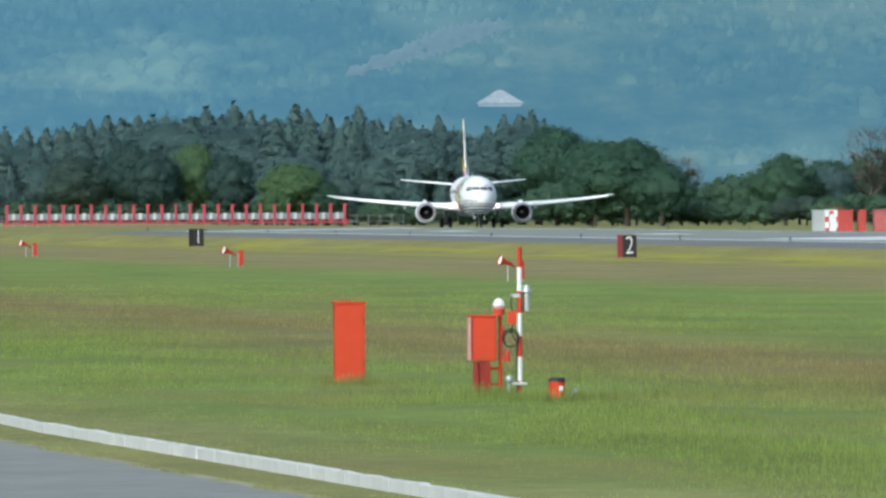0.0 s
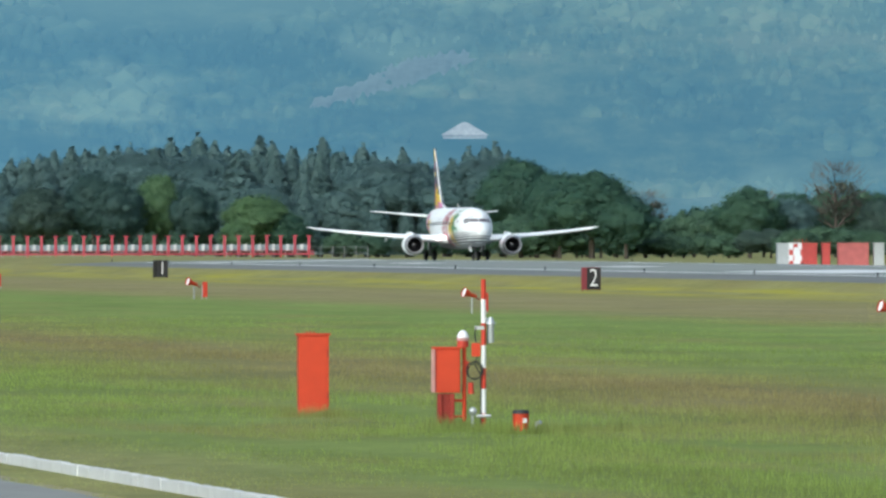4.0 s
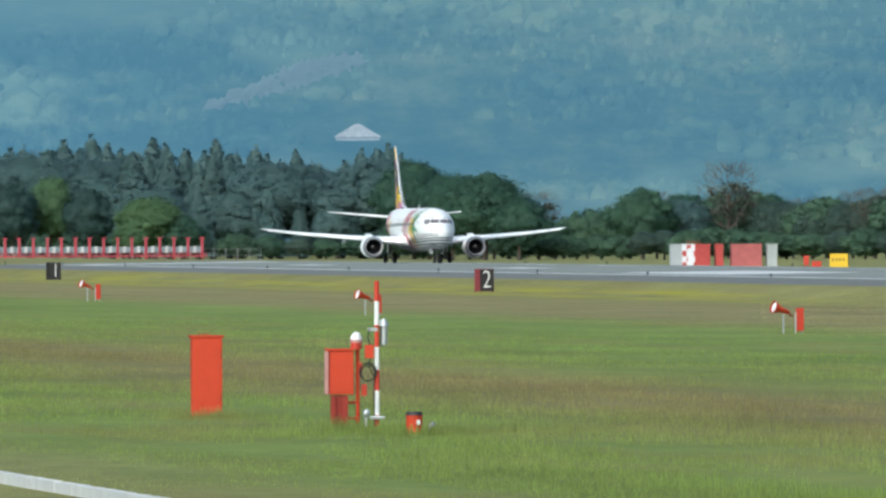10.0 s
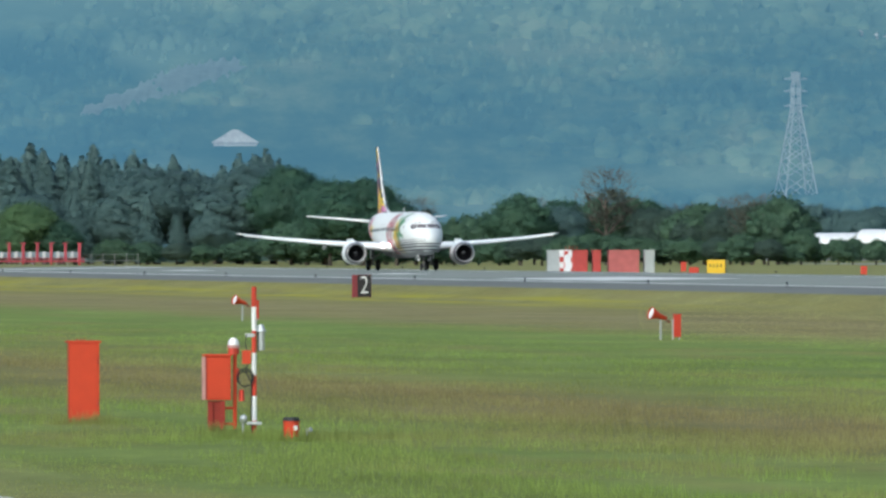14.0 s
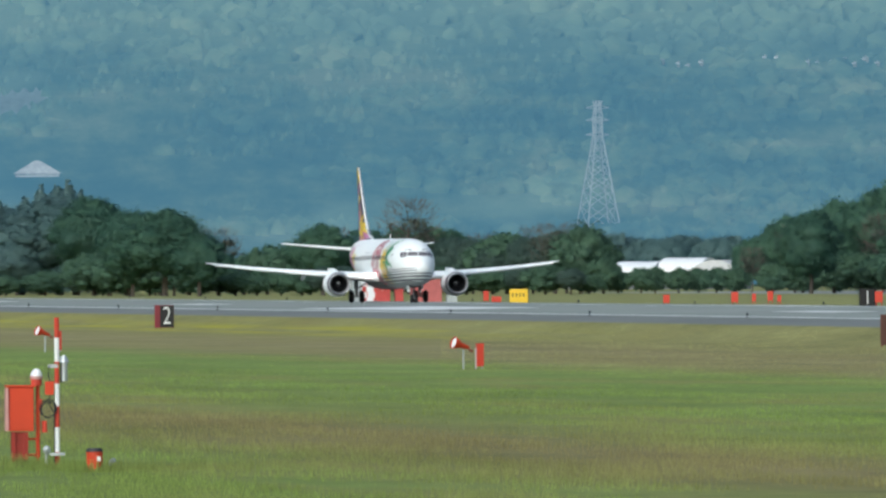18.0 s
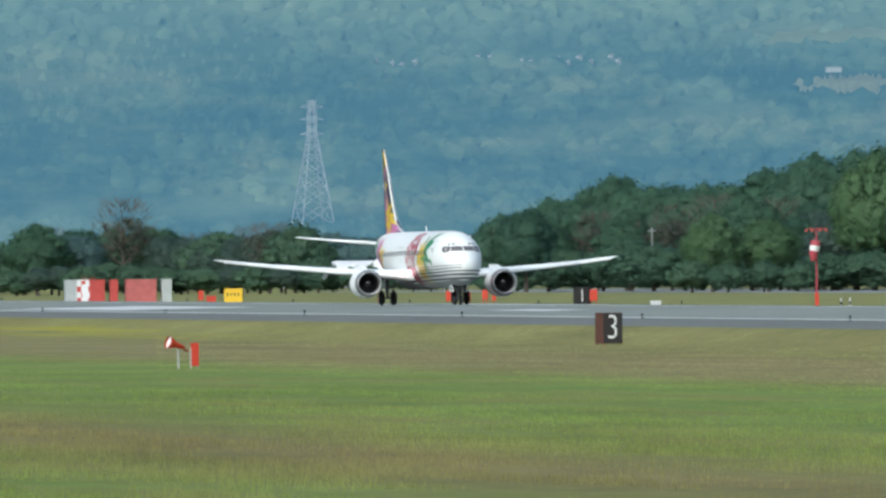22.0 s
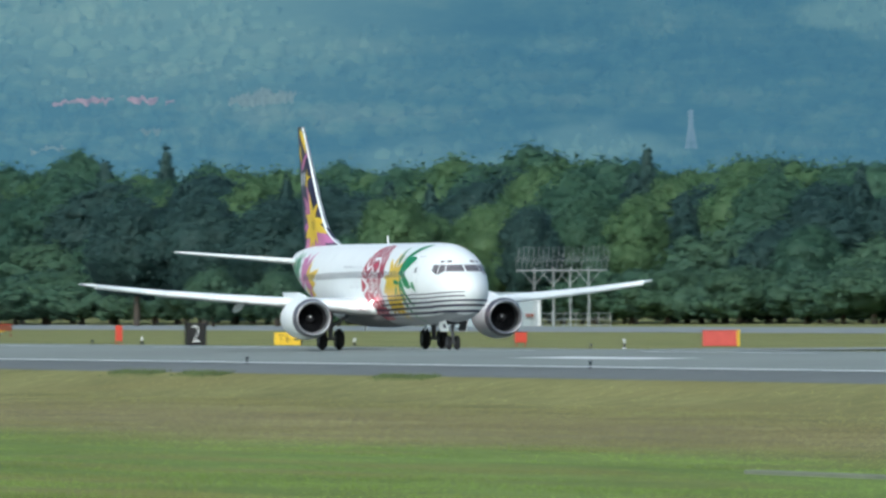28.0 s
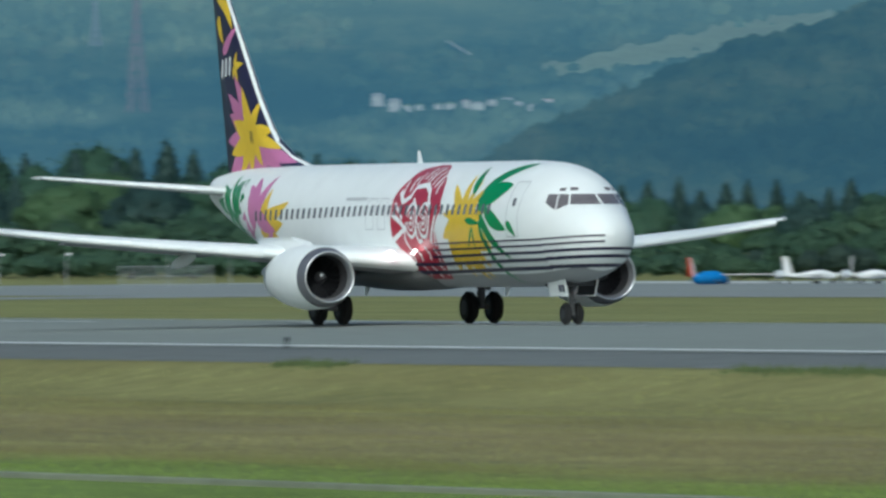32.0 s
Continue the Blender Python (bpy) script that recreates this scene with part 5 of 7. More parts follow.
WING_Y = [1.0, 1.9, 4.83, 8.0, 11.0, 14.1, 14.44]
WING_LE = [13.4, 13.6, 15.9, 17.55, 19.15, 20.75, 21.1]
WING_TE = [20.9, 20.9, 21.05, 21.5, 21.95, 22.4, 22.4]
WING_Z = [1.95, 2.02, 2.25, 2.54, 2.84, 3.22, 3.27]
WING_T = [0.14, 0.14, 0.125, 0.115, 0.11, 0.11, 0.06]


def wing_at(y, row):
    return float(np.interp(y, WING_Y, row))


def wing(parent, side):
    w = loft("wing", [aerofoil(wing_at(y, WING_LE), wing_at(y, WING_TE), y, wing_at(y, WING_Z), wing_at(y, WING_T), side) for y in WING_Y], AIR_WHITE, parent, "swept white wing with shade-grey underside")
    w.data.materials.append(SHADE_GREY)
    for q in w.data.polygons[:12 * (len(WING_Y) - 1)]:
        q.material_index = 1 if q.index % 12 in (6, 7, 8, 9) else 0
    secs = []
    for y in (5.7, 8.0, 11.0, 13.9):
        le = wing_at(y, WING_LE)
        secs.append(aerofoil(le - 0.2, le + 0.55, y, wing_at(y, WING_Z) - 0.05, 0.36, side, 0.06))
    loft("slat", secs, AIR_WHITE, w, "leading edge slat")
    for y0, y1 in ((2.1, 4.1), (5.7, 10.4)):
        secs = []
        for y in (y0, y1):
            te = wing_at(y, WING_TE)
            secs.append(aerofoil(te - 0.35, te + 0.75, y, wing_at(y, WING_Z) - 0.04, 0.1, side, 0.09))
        loft("flap", secs, SHADE_GREY, w, "trailing edge flap painted in shade grey")
    for y in (3.6, 6.6):
        te, z = wing_at(y, WING_TE), wing_at(y, WING_Z)
        bm = B()
        bmesh.ops.create_icosphere(bm, subdivisions=3, radius=1, matrix=Matrix.Translation((AX - te + 0.2, side * y, z - 0.32)) @ pose(0, 0, 0, 0, -9, 0) @ Matrix.Diagonal((1.1, 0.15, 0.2, 1)))
        part("flap_fairing", bm, AIR_WHITE, w)
    bm = B()
    ball(bm, (AX - 21.2, side * 14.46, 3.28), 0.1, 3, 0.7, 0.8, 2)
    part("tip_light", bm, GALV, w)
    # lit landing light in the wing root
    for da, y, z, r in ((13.68, 2.38, 2.2, 0.17), (12.75, 1.91, 2.36, 0.05), (12.95, 1.91, 2.28, 0.04)):
        bm = B()
        bmesh.ops.create_cone(bm, cap_ends=True, segments=14, radius1=r, radius2=r * 0.8, depth=0.14, matrix=Matrix.Translation((AX - da + 0.2, side * y, z)) @ pose(0, 0, 0, 0, 90, 0))
        part("landing_light", bm, LAMP, w, "lit landing light")


def revolve(profile, centre, material, name, parent, label="", flat=1.0, seg=40):
    """A body of revolution along x; profile rows (a, r). flat squeezes its lower half."""
    verts, faces = [], []
    for a, r in profile:
        for k in range(seg):
            q = 2 * math.pi * k / seg
            z = r * math.cos(q)
            verts.append((AX - a, centre[1] + r * math.sin(q), centre[2] + (z if z > 0 else z * flat)))
    for i in range(len(profile) - 1):
        for k in range(seg):
            faces.append((i * seg + k, i * seg + (k + 1) % seg, (i + 1) * seg + (k + 1) % seg, (i + 1) * seg + k))
    return mesh_part(name, verts, faces, material, parent, label, True)


def engine(parent, side):
    c = (0, side * 4.83, 1.53)
    e = revolve([(13.0, 0.97), (13.2, 1.001), (13.4, 1.028), (14.4, 1.056), (15.3, 0.983), (16.1, 0.837), (16.6, 0.728), (16.55, 0.673), (15.8, 0.655)], c, AIR_WHITE, "engine", parent, "white engine nacelle flattened below", 0.98)
    revolve([(13.01, 0.968), (12.85, 0.937), (12.72, 0.896), (12.62, 0.869), (12.58, 0.852)], c, METAL, "inlet_ring", e, "dull grey metal inlet ring", 0.95)
    revolve([(12.58, 0.852), (12.555, 0.835), (12.56, 0.805), (12.62, 0.77), (12.85, 0.71)], c, LIP, "inlet_lip", e, "bright bare metal inlet lip", 0.95)
    revolve([(12.84, 0.712), (13.2, 0.705), (13.6, 0.714)], c, DUCT, "inlet_duct", e, "", 0.95)
    revolve([(13.55, 0.719), (13.56, 0.0)], c, DUCT, "fan_disc", e)
    bm = B()
    for k in range(24):
        q = 2 * math.pi * k / 24
        m = Matrix.Translation((AX - 13.45, c[1], c[2])) @ Matrix.Rotation(q, 4, "X") @ Matrix.Translation((0, 0, 0.45)) @ Matrix.Rotation(0.7, 4, "Z")
        bmesh.ops.create_cube(bm, size=1, matrix=m @ Matrix.Diagonal((0.02, 0.15, 0.46, 1)))
    tagged(part("fan", bm, FAN, e, "dark fan blades"), kind="stuff")
    revolve([(12.98, 0.0), (13.05, 0.064), (13.25, 0.155), (13.45, 0.209)], c, DUCT, "spinner", e)
    bm = B()
    ball(bm, (AX - 13.12, c[1] - 0.06, c[2] + 0.07), 0.06, sub=1)
    part("spinner_mark", bm, AIR_WHITE, e, "white paint mark on the spinner")
    revolve([(15.7, 0.564), (16.9, 0.455), (17.5, 0.346), (17.5, 0.273), (17.3, 0.255), (17.9, 0.018)], c, METAL, "exhaust_nozzle", e, "heat-stained metal nozzle")
    secs = []
    for z, a0, a1, w in ((c[2] + 0.8, 13.6, 18.2, 0.14), (c[2] + 1.12, 14.2, 19.0, 0.15), (c[2] + 1.29, 15.6, 19.2, 0.1)):
        secs.append([Vector((AX - a0, c[1], z)), Vector((AX - a0 - 0.5, c[1] + w, z)), Vector((AX - a1 + 0.6, c[1] + w, z)), Vector((AX - a1, c[1], z)), Vector((AX - a1 + 0.6, c[1] - w, z)), Vector((AX - a0 - 0.5, c[1] - w, z))])
    loft("engine_pylon", secs, AIR_WHITE, parent)


def tailplane(parent, side):
    ys, le, te, z = [0.5, 1.0, 6.1, 6.35], [30.9, 31.3, 34.85, 35.2], [34.9, 34.95, 36.35, 36.35], [4.3, 4.33, 4.83, 4.86]
    t = loft("tailplane", [aerofoil(a, b, y, h, 0.1, side) for y, a, b, h in zip(ys, le, te, z)], AIR_WHITE, parent, "white horizontal tailplane with shade-grey underside")
    t.data.materials.append(SHADE_GREY)
    for q in t.data.polygons[:36]:
        q.material_index = 1 if q.index % 12 in (6, 7, 8, 9) else 0


def fin(parent):
    rows = []
    zs = list(np.linspace(4.62, 6.2, 9)) + list(np.linspace(6.6, 11.13, 10))
    us = [0, 0.01, 0.03, 0.07, 0.13, 0.22, 0.4, 0.6, 0.8, 1.0]
    for z in zs:
        le, te = fin_edges(z)
        ring = [fin_point(le + (te - le) * u, z, -1) for u in us] + [fin_point(le + (te - le) * u, z, 1) for u in reversed(us[1:])]
        rows.append(ring)
    f = loft("tail_fin", rows, NAVY, parent, "navy tail fin painted with yellow and pink flowers")
    # white leading edge
    for side in (-1, 1):
        strip("fin_leading_edge", [(fin_edges(z)[0] + 0.06, z) for z in np.linspace(6.0, 11.1, 14)], 0.12, AIR_WHITE, f, fin_point, side, 0.024)
        strip("fillet_edge", [(fin_edges(z)[0] + 0.14, z) for z in np.linspace(5.15, 6.0, 8)], 0.06, AIR_WHITE, f, fin_point, side, 0.024)
        for tip, w in (((34.1, 7.6), 0.5), ((33.95, 6.9), 0.5), ((34.2, 6.0), 0.5), ((34.0, 4.9), 0.55), ((33.2, 4.75), 0.5), ((30.0, 4.95), 0.42), ((27.6, 5.3), 0.34), ((32.4, 4.75), 0.5), ((33.4, 8.2), 0.5), ((30.7, 4.75), 0.45),
                       ((28.7, 5.12), 0.38), ((31.2, 4.7), 0.5), ((29.3, 5.5), 0.34), ((32.3, 7.4), 0.4), ((33.8, 7.2), 0.4)):
            petal("painted_petal", (31.6, 6.0) if tip[0] > 31.3 else (31.3, 5.9), tip, w * 1.65, L_PNK, f, fin_point, side, 0.01, 0.06)
        for tip, w in (((32.6, 7.85), 0.55), ((31.1, 7.35), 0.42), ((33.5, 6.7), 0.6), ((33.85, 5.6), 0.55), ((32.9, 4.9), 0.5), ((30.6, 5.15), 0.42), ((29.1, 5.72), 0.34), ((30.0, 6.35), 0.45), ((31.8, 4.8), 0.5)):
            petal("painted_petal", (31.65, 6.15), tip, w * 1.3, L_YEL, f, fin_point, side, 0.016, -0.05)
        for k in range(3):
            strip("painted_mark", [(31.45 + 0.12 * k, 5.95), (31.6 + 0.1 * k, 6.35)], 0.05, NAVY, f, fin_point, side, 0.022)
        petal("painted_petal", (35.25, 10.95), (33.7, 9.7), 0.45, L_YEL, f, fin_point, side, 0.012, -0.2)
        petal("painted_petal", (35.1, 10.2), (34.5, 9.3), 0.4, L_YEL, f, fin_point, side, 0.012, 0.1)
        petal("painted_petal", (34.6, 8.95), (33.3, 9.9), 0.4, L_PNK, f, fin_point, side, 0.012, 0.05)
        for q in ((32.6, 8.6), (33.1, 9.0), (33.0, 8.0), (33.5, 8.1)):
            petal("painted_petal", (33.35, 8.5), q, 0.26, L_YEL, f, fin_point, side, 0.016)
        for k in range(3):
            a = 34.75 - 0.42 * k
            strip("logo_bar", [(a, 8.15 + 0.04 * k), (a - 0.12, 8.75 + 0.04 * k)], 0.2, AIR_WHITE, f, fin_point, side, 0.012)
    return f


def tyre(name, centre, r, w, parent, hub):
    bm = B()
    bmesh.ops.create_cone(bm, cap_ends=True, segments=28, radius1=r, radius2=r, depth=w, matrix=Matrix.Translation(centre) @ pose(0, 0, 0, 90, 0, 0))
    es = [e for e in bm.edges if abs(e.verts[0].co.y - e.verts[1].co.y) < 1e-5]
    bmesh.ops.bevel(bm, geom=es, offset=w * 0.3, segments=3, affect="EDGES")
    t = part(name, bm, RUBBER, parent, "black rubber tyre")
    bm = B()
    bmesh.ops.create_cone(bm, cap_ends=True, segments=18, radius1=r * 0.48, radius2=r * 0.48, depth=w * 1.03, matrix=Matrix.Translation(centre) @ pose(0, 0, 0, 90, 0, 0))
    part("rim", bm, hub, t, "grey wheel rim")


def gear(parent):
    for side in (-1, 1):
        bm = B()
        y = side * 2.615
        rod(bm, (0, y, 0.5), (0, y, 2.2), 0.115, 0.14, 12)
        rod(bm, (0, y - 0.45, 0.52), (0, y + 0.45, 0.52), 0.08, None, 10)
        rod(bm, (0.02, y, 1.1), (0.02, side * 1.4, 1.85), 0.07, None, 8)
        rod(bm, (-0.15, y, 0.62), (-0.32, y, 0.95), 0.04, None, 6)
        rod(bm, (-0.32, y, 0.95), (-0.1, y, 1.25), 0.04, None, 6)
        g = part("main_gear_leg", bm, STRUT, parent, "grey main landing gear leg")
        bm = B()
        box(bm, -0.32, 0.3, y + side * 0.2 - 0.02, y + side * 0.2 + 0.02, 1.05, 1.9, 0.01)
        part("gear_door", bm, AIR_WHITE, g)
        for s in (-1, 1):
            tyre("wheel", (0, y + s * 0.43, 0.5), 0.515, 0.37, g, HUB)
    bm = B()
    x = AX - 4.01
    rod(bm, (x, 0, 0.34), (x - 0.15, 0, 1.7), 0.08, 0.1, 12)
    rod(bm, (x, -0.25, 0.34), (x, 0.25, 0.34), 0.055, None, 8)
    rod(bm, (x - 0.1, 0, 1.0), (x + 0.9, 0, 1.5), 0.05, None, 8)
    rod(bm, (x + 0.14, 0, 0.45), (x + 0.22, 0, 0.8), 0.03, None, 6)
    g = part("nose_gear_leg", bm, STRUT, parent, "grey nose landing gear leg")
    for s in (-1, 1):
        tyre("wheel", (x, s * 0.2, 0.34), 0.345, 0.2, g, HUB)
        bm = B()
        box(bm, -0.8, 0.7, -0.02, 0.02, -0.26, 0.3, 0.012)
        d = part("nose_gear_door", bm, AIR_WHITE, g, "white nose gear door with a dark code")
        d.matrix_basis = pose(x + 0.15, s * 0.5, 1.14, s * -12, 0, 0)
        # the door's shaded inner face, painted as a dark sheet
        bm = B()
        box(bm, -0.76, 0.66, -0.006, 0.006, -0.22, 0.26)
        o = part("door_lining", bm, DUCT, g, "inner face of the gear door darkened as shade")
        o.matrix_basis = pose(x + 0.15, s * 0.472, 1.145, s * -12, 0, 0)
        for k in range(2):
            bm = B()
            box(bm, 0.2 + 0.26 * k, 0.38 + 0.26 * k, -0.005, 0.005, -0.1, 0.12)
            o = part("code_bar", bm, NAVY, g)
            o.matrix_basis = pose(x + 0.05, s * 0.528, 1.14, s * -12, 0, 0)
    bm = B()
    box(bm, x - 1.0, x + 0.7, -0.5, 0.5, 1.22, 1.4)
    part("wheel_well", bm, DUCT, g, "dark open wheel well")


def airliner():
    root = empty("airliner", pose(0, 0, 0), "white twin-engined jet airliner with a flowered livery rolling on the runway", "airplane")
    f = fuselage(root)
    livery(f)
    for side in (-1, 1):
        wing(root, side)
        engine(root, side)
        tailplane(root, side)
    fin(root)
    gear(root)
    for a, z, h, s in ((16.7, 5.15, 0.42, 1), (9.2, 1.2, -0.3, -1), (21.5, 1.2, -0.3, -1)):
        mesh_part("blade_antenna", [(AX - a, 0.02, z), (AX - a - 0.4, 0.02, z), (AX - a - 0.42, 0.01, z + h), (AX - a - 0.25, 0.01, z + h),
                                    (AX - a, -0.02, z), (AX - a - 0.4, -0.02, z), (AX - a - 0.42, -0.01, z + h), (AX - a - 0.25, -0.01, z + h)],
                  [(0, 1, 2, 3), (7, 6, 5, 4), (0, 3, 7, 4), (1, 5, 6, 2), (3, 2, 6, 7), (0, 4, 5, 1)], AIR_WHITE, root)
    return root


PLANE = airliner()

# ---- airfield equipment ----
ORANGE = mat("international_orange", (0.54, 0.046, 0.008), 0.65, vary=0.12, grain=3)
ORANGE_DARK = mat("weathered_orange", (0.27, 0.022, 0.01), 0.6, vary=0.3, grain=5)
CABLE = mat("black_cable", (0.02, 0.02, 0.022), 0.6)
GLOW = mat("milky_dome", (0.8, 0.8, 0.82), 0.25, vary=0.04)
BLUE = mat("blue_cover", (0.02, 0.2, 0.55), 0.6, vary=0.15, grain=3)
WALL_GREY = mat("reflector_grey", (0.26, 0.33, 0.36), 0.6, vary=0.1)
FADED_RED = mat("faded_crimson", (0.4, 0.06, 0.085), 0.6, vary=0.15, grain=2)
PINK_FADED = mat("faded_pink_paint", (0.5, 0.27, 0.25), 0.7, vary=0.2, grain=4)
STORE = mat("blue_grey_cladding", (0.36, 0.42, 0.44), 0.7, vary=0.1, grain=0.8)
GREYW = mat("grey_white_cladding", (0.55, 0.56, 0.57), 0.6, vary=0.1, grain=1.5)


def facing(bearing, dist, z, turn=0.0):
    """A pose on the ground whose -y side faces the camera's deck."""
    p = polar(bearing, dist)
    return pose(p.x, p.y, z, 0, 0, -bearing + turn)


def bearing_of(x, y):
    return math.degrees(math.atan2(x, y))


def lettering(name, text, size, material, parent, m, label=""):
    """Raised characters in the built-in font, as a mesh."""
    cu = bpy.data.curves.new(name, "FONT")
    cu.body, cu.size, cu.align_x, cu.align_y, cu.extrude = text, size, "CENTER", "CENTER", 0.004
    cu.offset = -0.012 * size
    tmp = bpy.data.objects.new(name, cu)
    me = bpy.data.meshes.new_from_object(tmp)
    bpy.data.objects.remove(tmp)
    me.materials.clear()
    me.materials.append(material)
    ob = new(name, me)
    ob.parent = parent
    ob.matrix_basis = m
    return tagged(ob, label)


FLANK = {"1": BLACK, "2": mat("dark_red_flank", (0.2, 0.03, 0.04), 0.7, vary=0.25, grain=5), "3": mat("dark_brown_flank", (0.085, 0.035, 0.025), 0.75, vary=0.35, grain=6)}


def distance_sign(x, y, number, far=False):
    """A black box sign with one white digit towards the coming aircraft, rusty at its flank."""
    z = ground_z(y)
    s = -1 if far else 1
    word = ("black distance sign with a white %s on its face" if far else "black distance sign with a white %s and a %s flank") % ((number,) if far else (number, {"1": "black", "2": "dark red", "3": "dark brown"}.get(number, "rusty")))
    r = empty("distance_sign", pose(x, y, z), word, "airfield sign", "distance signs beside the runway")
    plan = [(0.02, -0.52), (0.02, 0.52), (-0.5, 0.52), (-0.6, -0.82)] if not far else [(0.02, -0.6), (0.02, 0.6), (-0.45, 0.8), (-0.5, -0.62)]
    h0, h1 = (0.1, 1.72) if not far else (0.02, 1.5)
    verts = [(a, b, h) for h in (h0, h1) for a, b in plan]
    mesh_part("cabinet", verts, [(0, 1, 5, 4), (1, 2, 6, 5), (2, 3, 7, 6), (3, 0, 4, 7), (4, 5, 6, 7), (3, 2, 1, 0)], FLANK.get(number, RUST) if not far else BLACK, r, "dark steel cabinet" if far or number in FLANK else "rusty orange steel cabinet")
    bm = B()
    w = 0.5 if not far else 0.58
    box(bm, 0.025, 0.06, -w, w, h0 + 0.03, h1 - 0.03, 0.008)
    part("face", bm, BLACK, r, "black number face")
    # the digit, upright on the face
    m = Matrix.Translation((0.064, 0, (h0 + h1) / 2)) @ pose(0, 0, 0, 90, 0, 90) @ Matrix.Diagonal((0.72, 1, 1, 1))
    lettering("digit", number, 1.6 if far else 1.85, WHITE, r, m, "white painted digit")
    for a, b in plan:
        bm = B()
        rod(bm, (a * 0.9 - 0.02, b * 0.9, -0.25), (a * 0.9 - 0.02, b * 0.9, 0.15), 0.04, None, 8)
        part("leg", bm, RUST, r)
    return r


for number, x in (("1", -1366.0), ("2", -1054.0), ("3", -757.6), ("4", -448.9)):
    distance_sign(x, 137.5, number)
distance_sign(-913.7, 212.3, "2", True)
distance_sign(-667.2, 216.3, "3", True)
distance_sign(-1173.0, 210.4, "1", True)


def cabinet_tall(bearing, dist):
    r = empty("equipment_cabinet", facing(bearing, dist, FIELD, 4), "tall orange steel equipment cabinet standing in the grass", "cabinet")
    bm = B()
    box(bm, -0.335, 0.385, -0.3, 0.3, 0.0, 1.93, 0.012)
    part("body", bm, ORANGE, r)
    bm = B()
    box(bm, -0.385, 0.43, -0.33, 0.33, 1.93, 1.985, 0.01)
    part("lid", bm, ORANGE, r, "overhanging orange lid")
    bm = B()
    box(bm, -0.31, 0.34, -0.312, -0.303, 0.08, 1.88, 0.004)
    part("door", bm, ORANGE, r)
    for z in (0.5, 1.5):
        bm = B()
        box(bm, 0.345, 0.37, -0.325, -0.3, z - 0.08, z + 0.08)
        part("hinge", bm, ORANGE_DARK, r)
    bm = B()
    box(bm, 0.18, 0.22, -0.32, -0.3, 0.05, 0.12)
    part("latch", bm, GALV, r, "small pale latch")
    bm = B()
    box(bm, -0.36, 0.41, -0.34, 0.34, -0.15, 0.008)
    part("plinth", bm, CONCRETE, r, "low concrete plinth")
    for x in (-0.12, -0.03, 0.05):
        bm = B()
        rod(bm, (x, 0, 1.98), (x, 0, 2.03), 0.018, None, 6)
        part("bolt", bm, ORANGE, r)


cabinet_tall(bearing_of(-347.9, 38.6), 350)


def control_box(bearing, dist):
    r = empty("control_box", facing(bearing, dist, FIELD, 3), "orange control box on a stand with a beacon lamp", "control box")
    bm = B()
    box(bm, -0.26, 0.3, -0.22, 0.22, 0.76, 1.75, 0.015)
    part("box", bm, ORANGE, r)
    bm = B()
    box(bm, -0.34, 0.33, -0.25, 0.25, 1.75, 1.8, 0.012)
    part("lid", bm, ORANGE, r)
    bm = B()
    box(bm, -0.2, 0.28, -0.232, -0.223, 0.8, 1.71, 0.004)
    part("door", bm, ORANGE, r)
    bm = B()
    box(bm, -0.345, -0.275, -0.235, 0.2, 0.77, 1.74, 0.003)
    part("side_panel", bm, PINK_FADED, r, "sun-faded pinkish side panel")
    # shadow between side panel and front, painted as a dark strip
    bm = B()
    box(bm, -0.275, -0.235, -0.228, -0.221, 0.77, 1.74)
    part("door_gap", bm, ORANGE_DARK, r, "dark strip painted as shadow beside the door")
    for x in (-0.16, 0.12):
        for y in (-0.15, 0.15):
            bm = B()
            box(bm, x - 0.05, x + 0.05, y - 0.05, y + 0.05, -0.15, 0.74, 0.008)
            part("leg", bm, ORANGE_DARK, r)
    bm = B()
    box(bm, -0.19, 0.15, -0.14, 0.14, -0.1, 0.74, 0.03)
    part("cable_duct", bm, ORANGE_DARK, r)
    bm = B()
    rod(bm, (0.4, 0, 0.1), (0.4, 0, 1.8), 0.045, None, 12)
    part("mast", bm, ORANGE, r)
    for z in (0.22, 0.58):
        bm = B()
        rod(bm, (0.15, 0, z), (0.4, 0, z), 0.03, None, 8)
        part("rung", bm, ORANGE, r)
    bm = B()
    bmesh.ops.create_cone(bm, cap_ends=True, segments=20, radius1=0.13, radius2=0.12, depth=0.16, matrix=Matrix.Translation((0.37, 0, 1.87)))
    lamp = part("beacon", bm, RED, r, "red beacon base")
    bm = B()
    ball(bm, (0.37, 0, 2.0), 0.135, 1, 1, 1.3, 3)
    for v in bm.verts:
        v.co.z = 2.0 + (v.co.z - 2.0) * (1.0 if v.co.z > 2.0 else 0.75)
    part("dome", bm, GLOW, lamp, "milky white dome")
    bm = B()
    bmesh.ops.create_cone(bm, cap_ends=True, segments=20, radius1=0.142, radius2=0.142, depth=0.07, matrix=Matrix.Translation((0.37, 0, 1.965)))
    part("ring", bm, PINK_FADED, lamp, "reddish lens ring")
    bm = B()
    bmesh.ops.create_cone(bm, cap_ends=True, segments=16, radius1=0.07, radius2=0.06, depth=0.26, matrix=Matrix.Translation((0.55, 0, 0.86)))
    part("junction_can", bm, RED, r)
    bm = B()
    box(bm, 0.43, 0.5, -0.05, 0.05, 1.28, 1.48, 0.01)
    part("bracket", bm, RED, r)


control_box(bearing_of(-329.3, 39.6), 331.6)


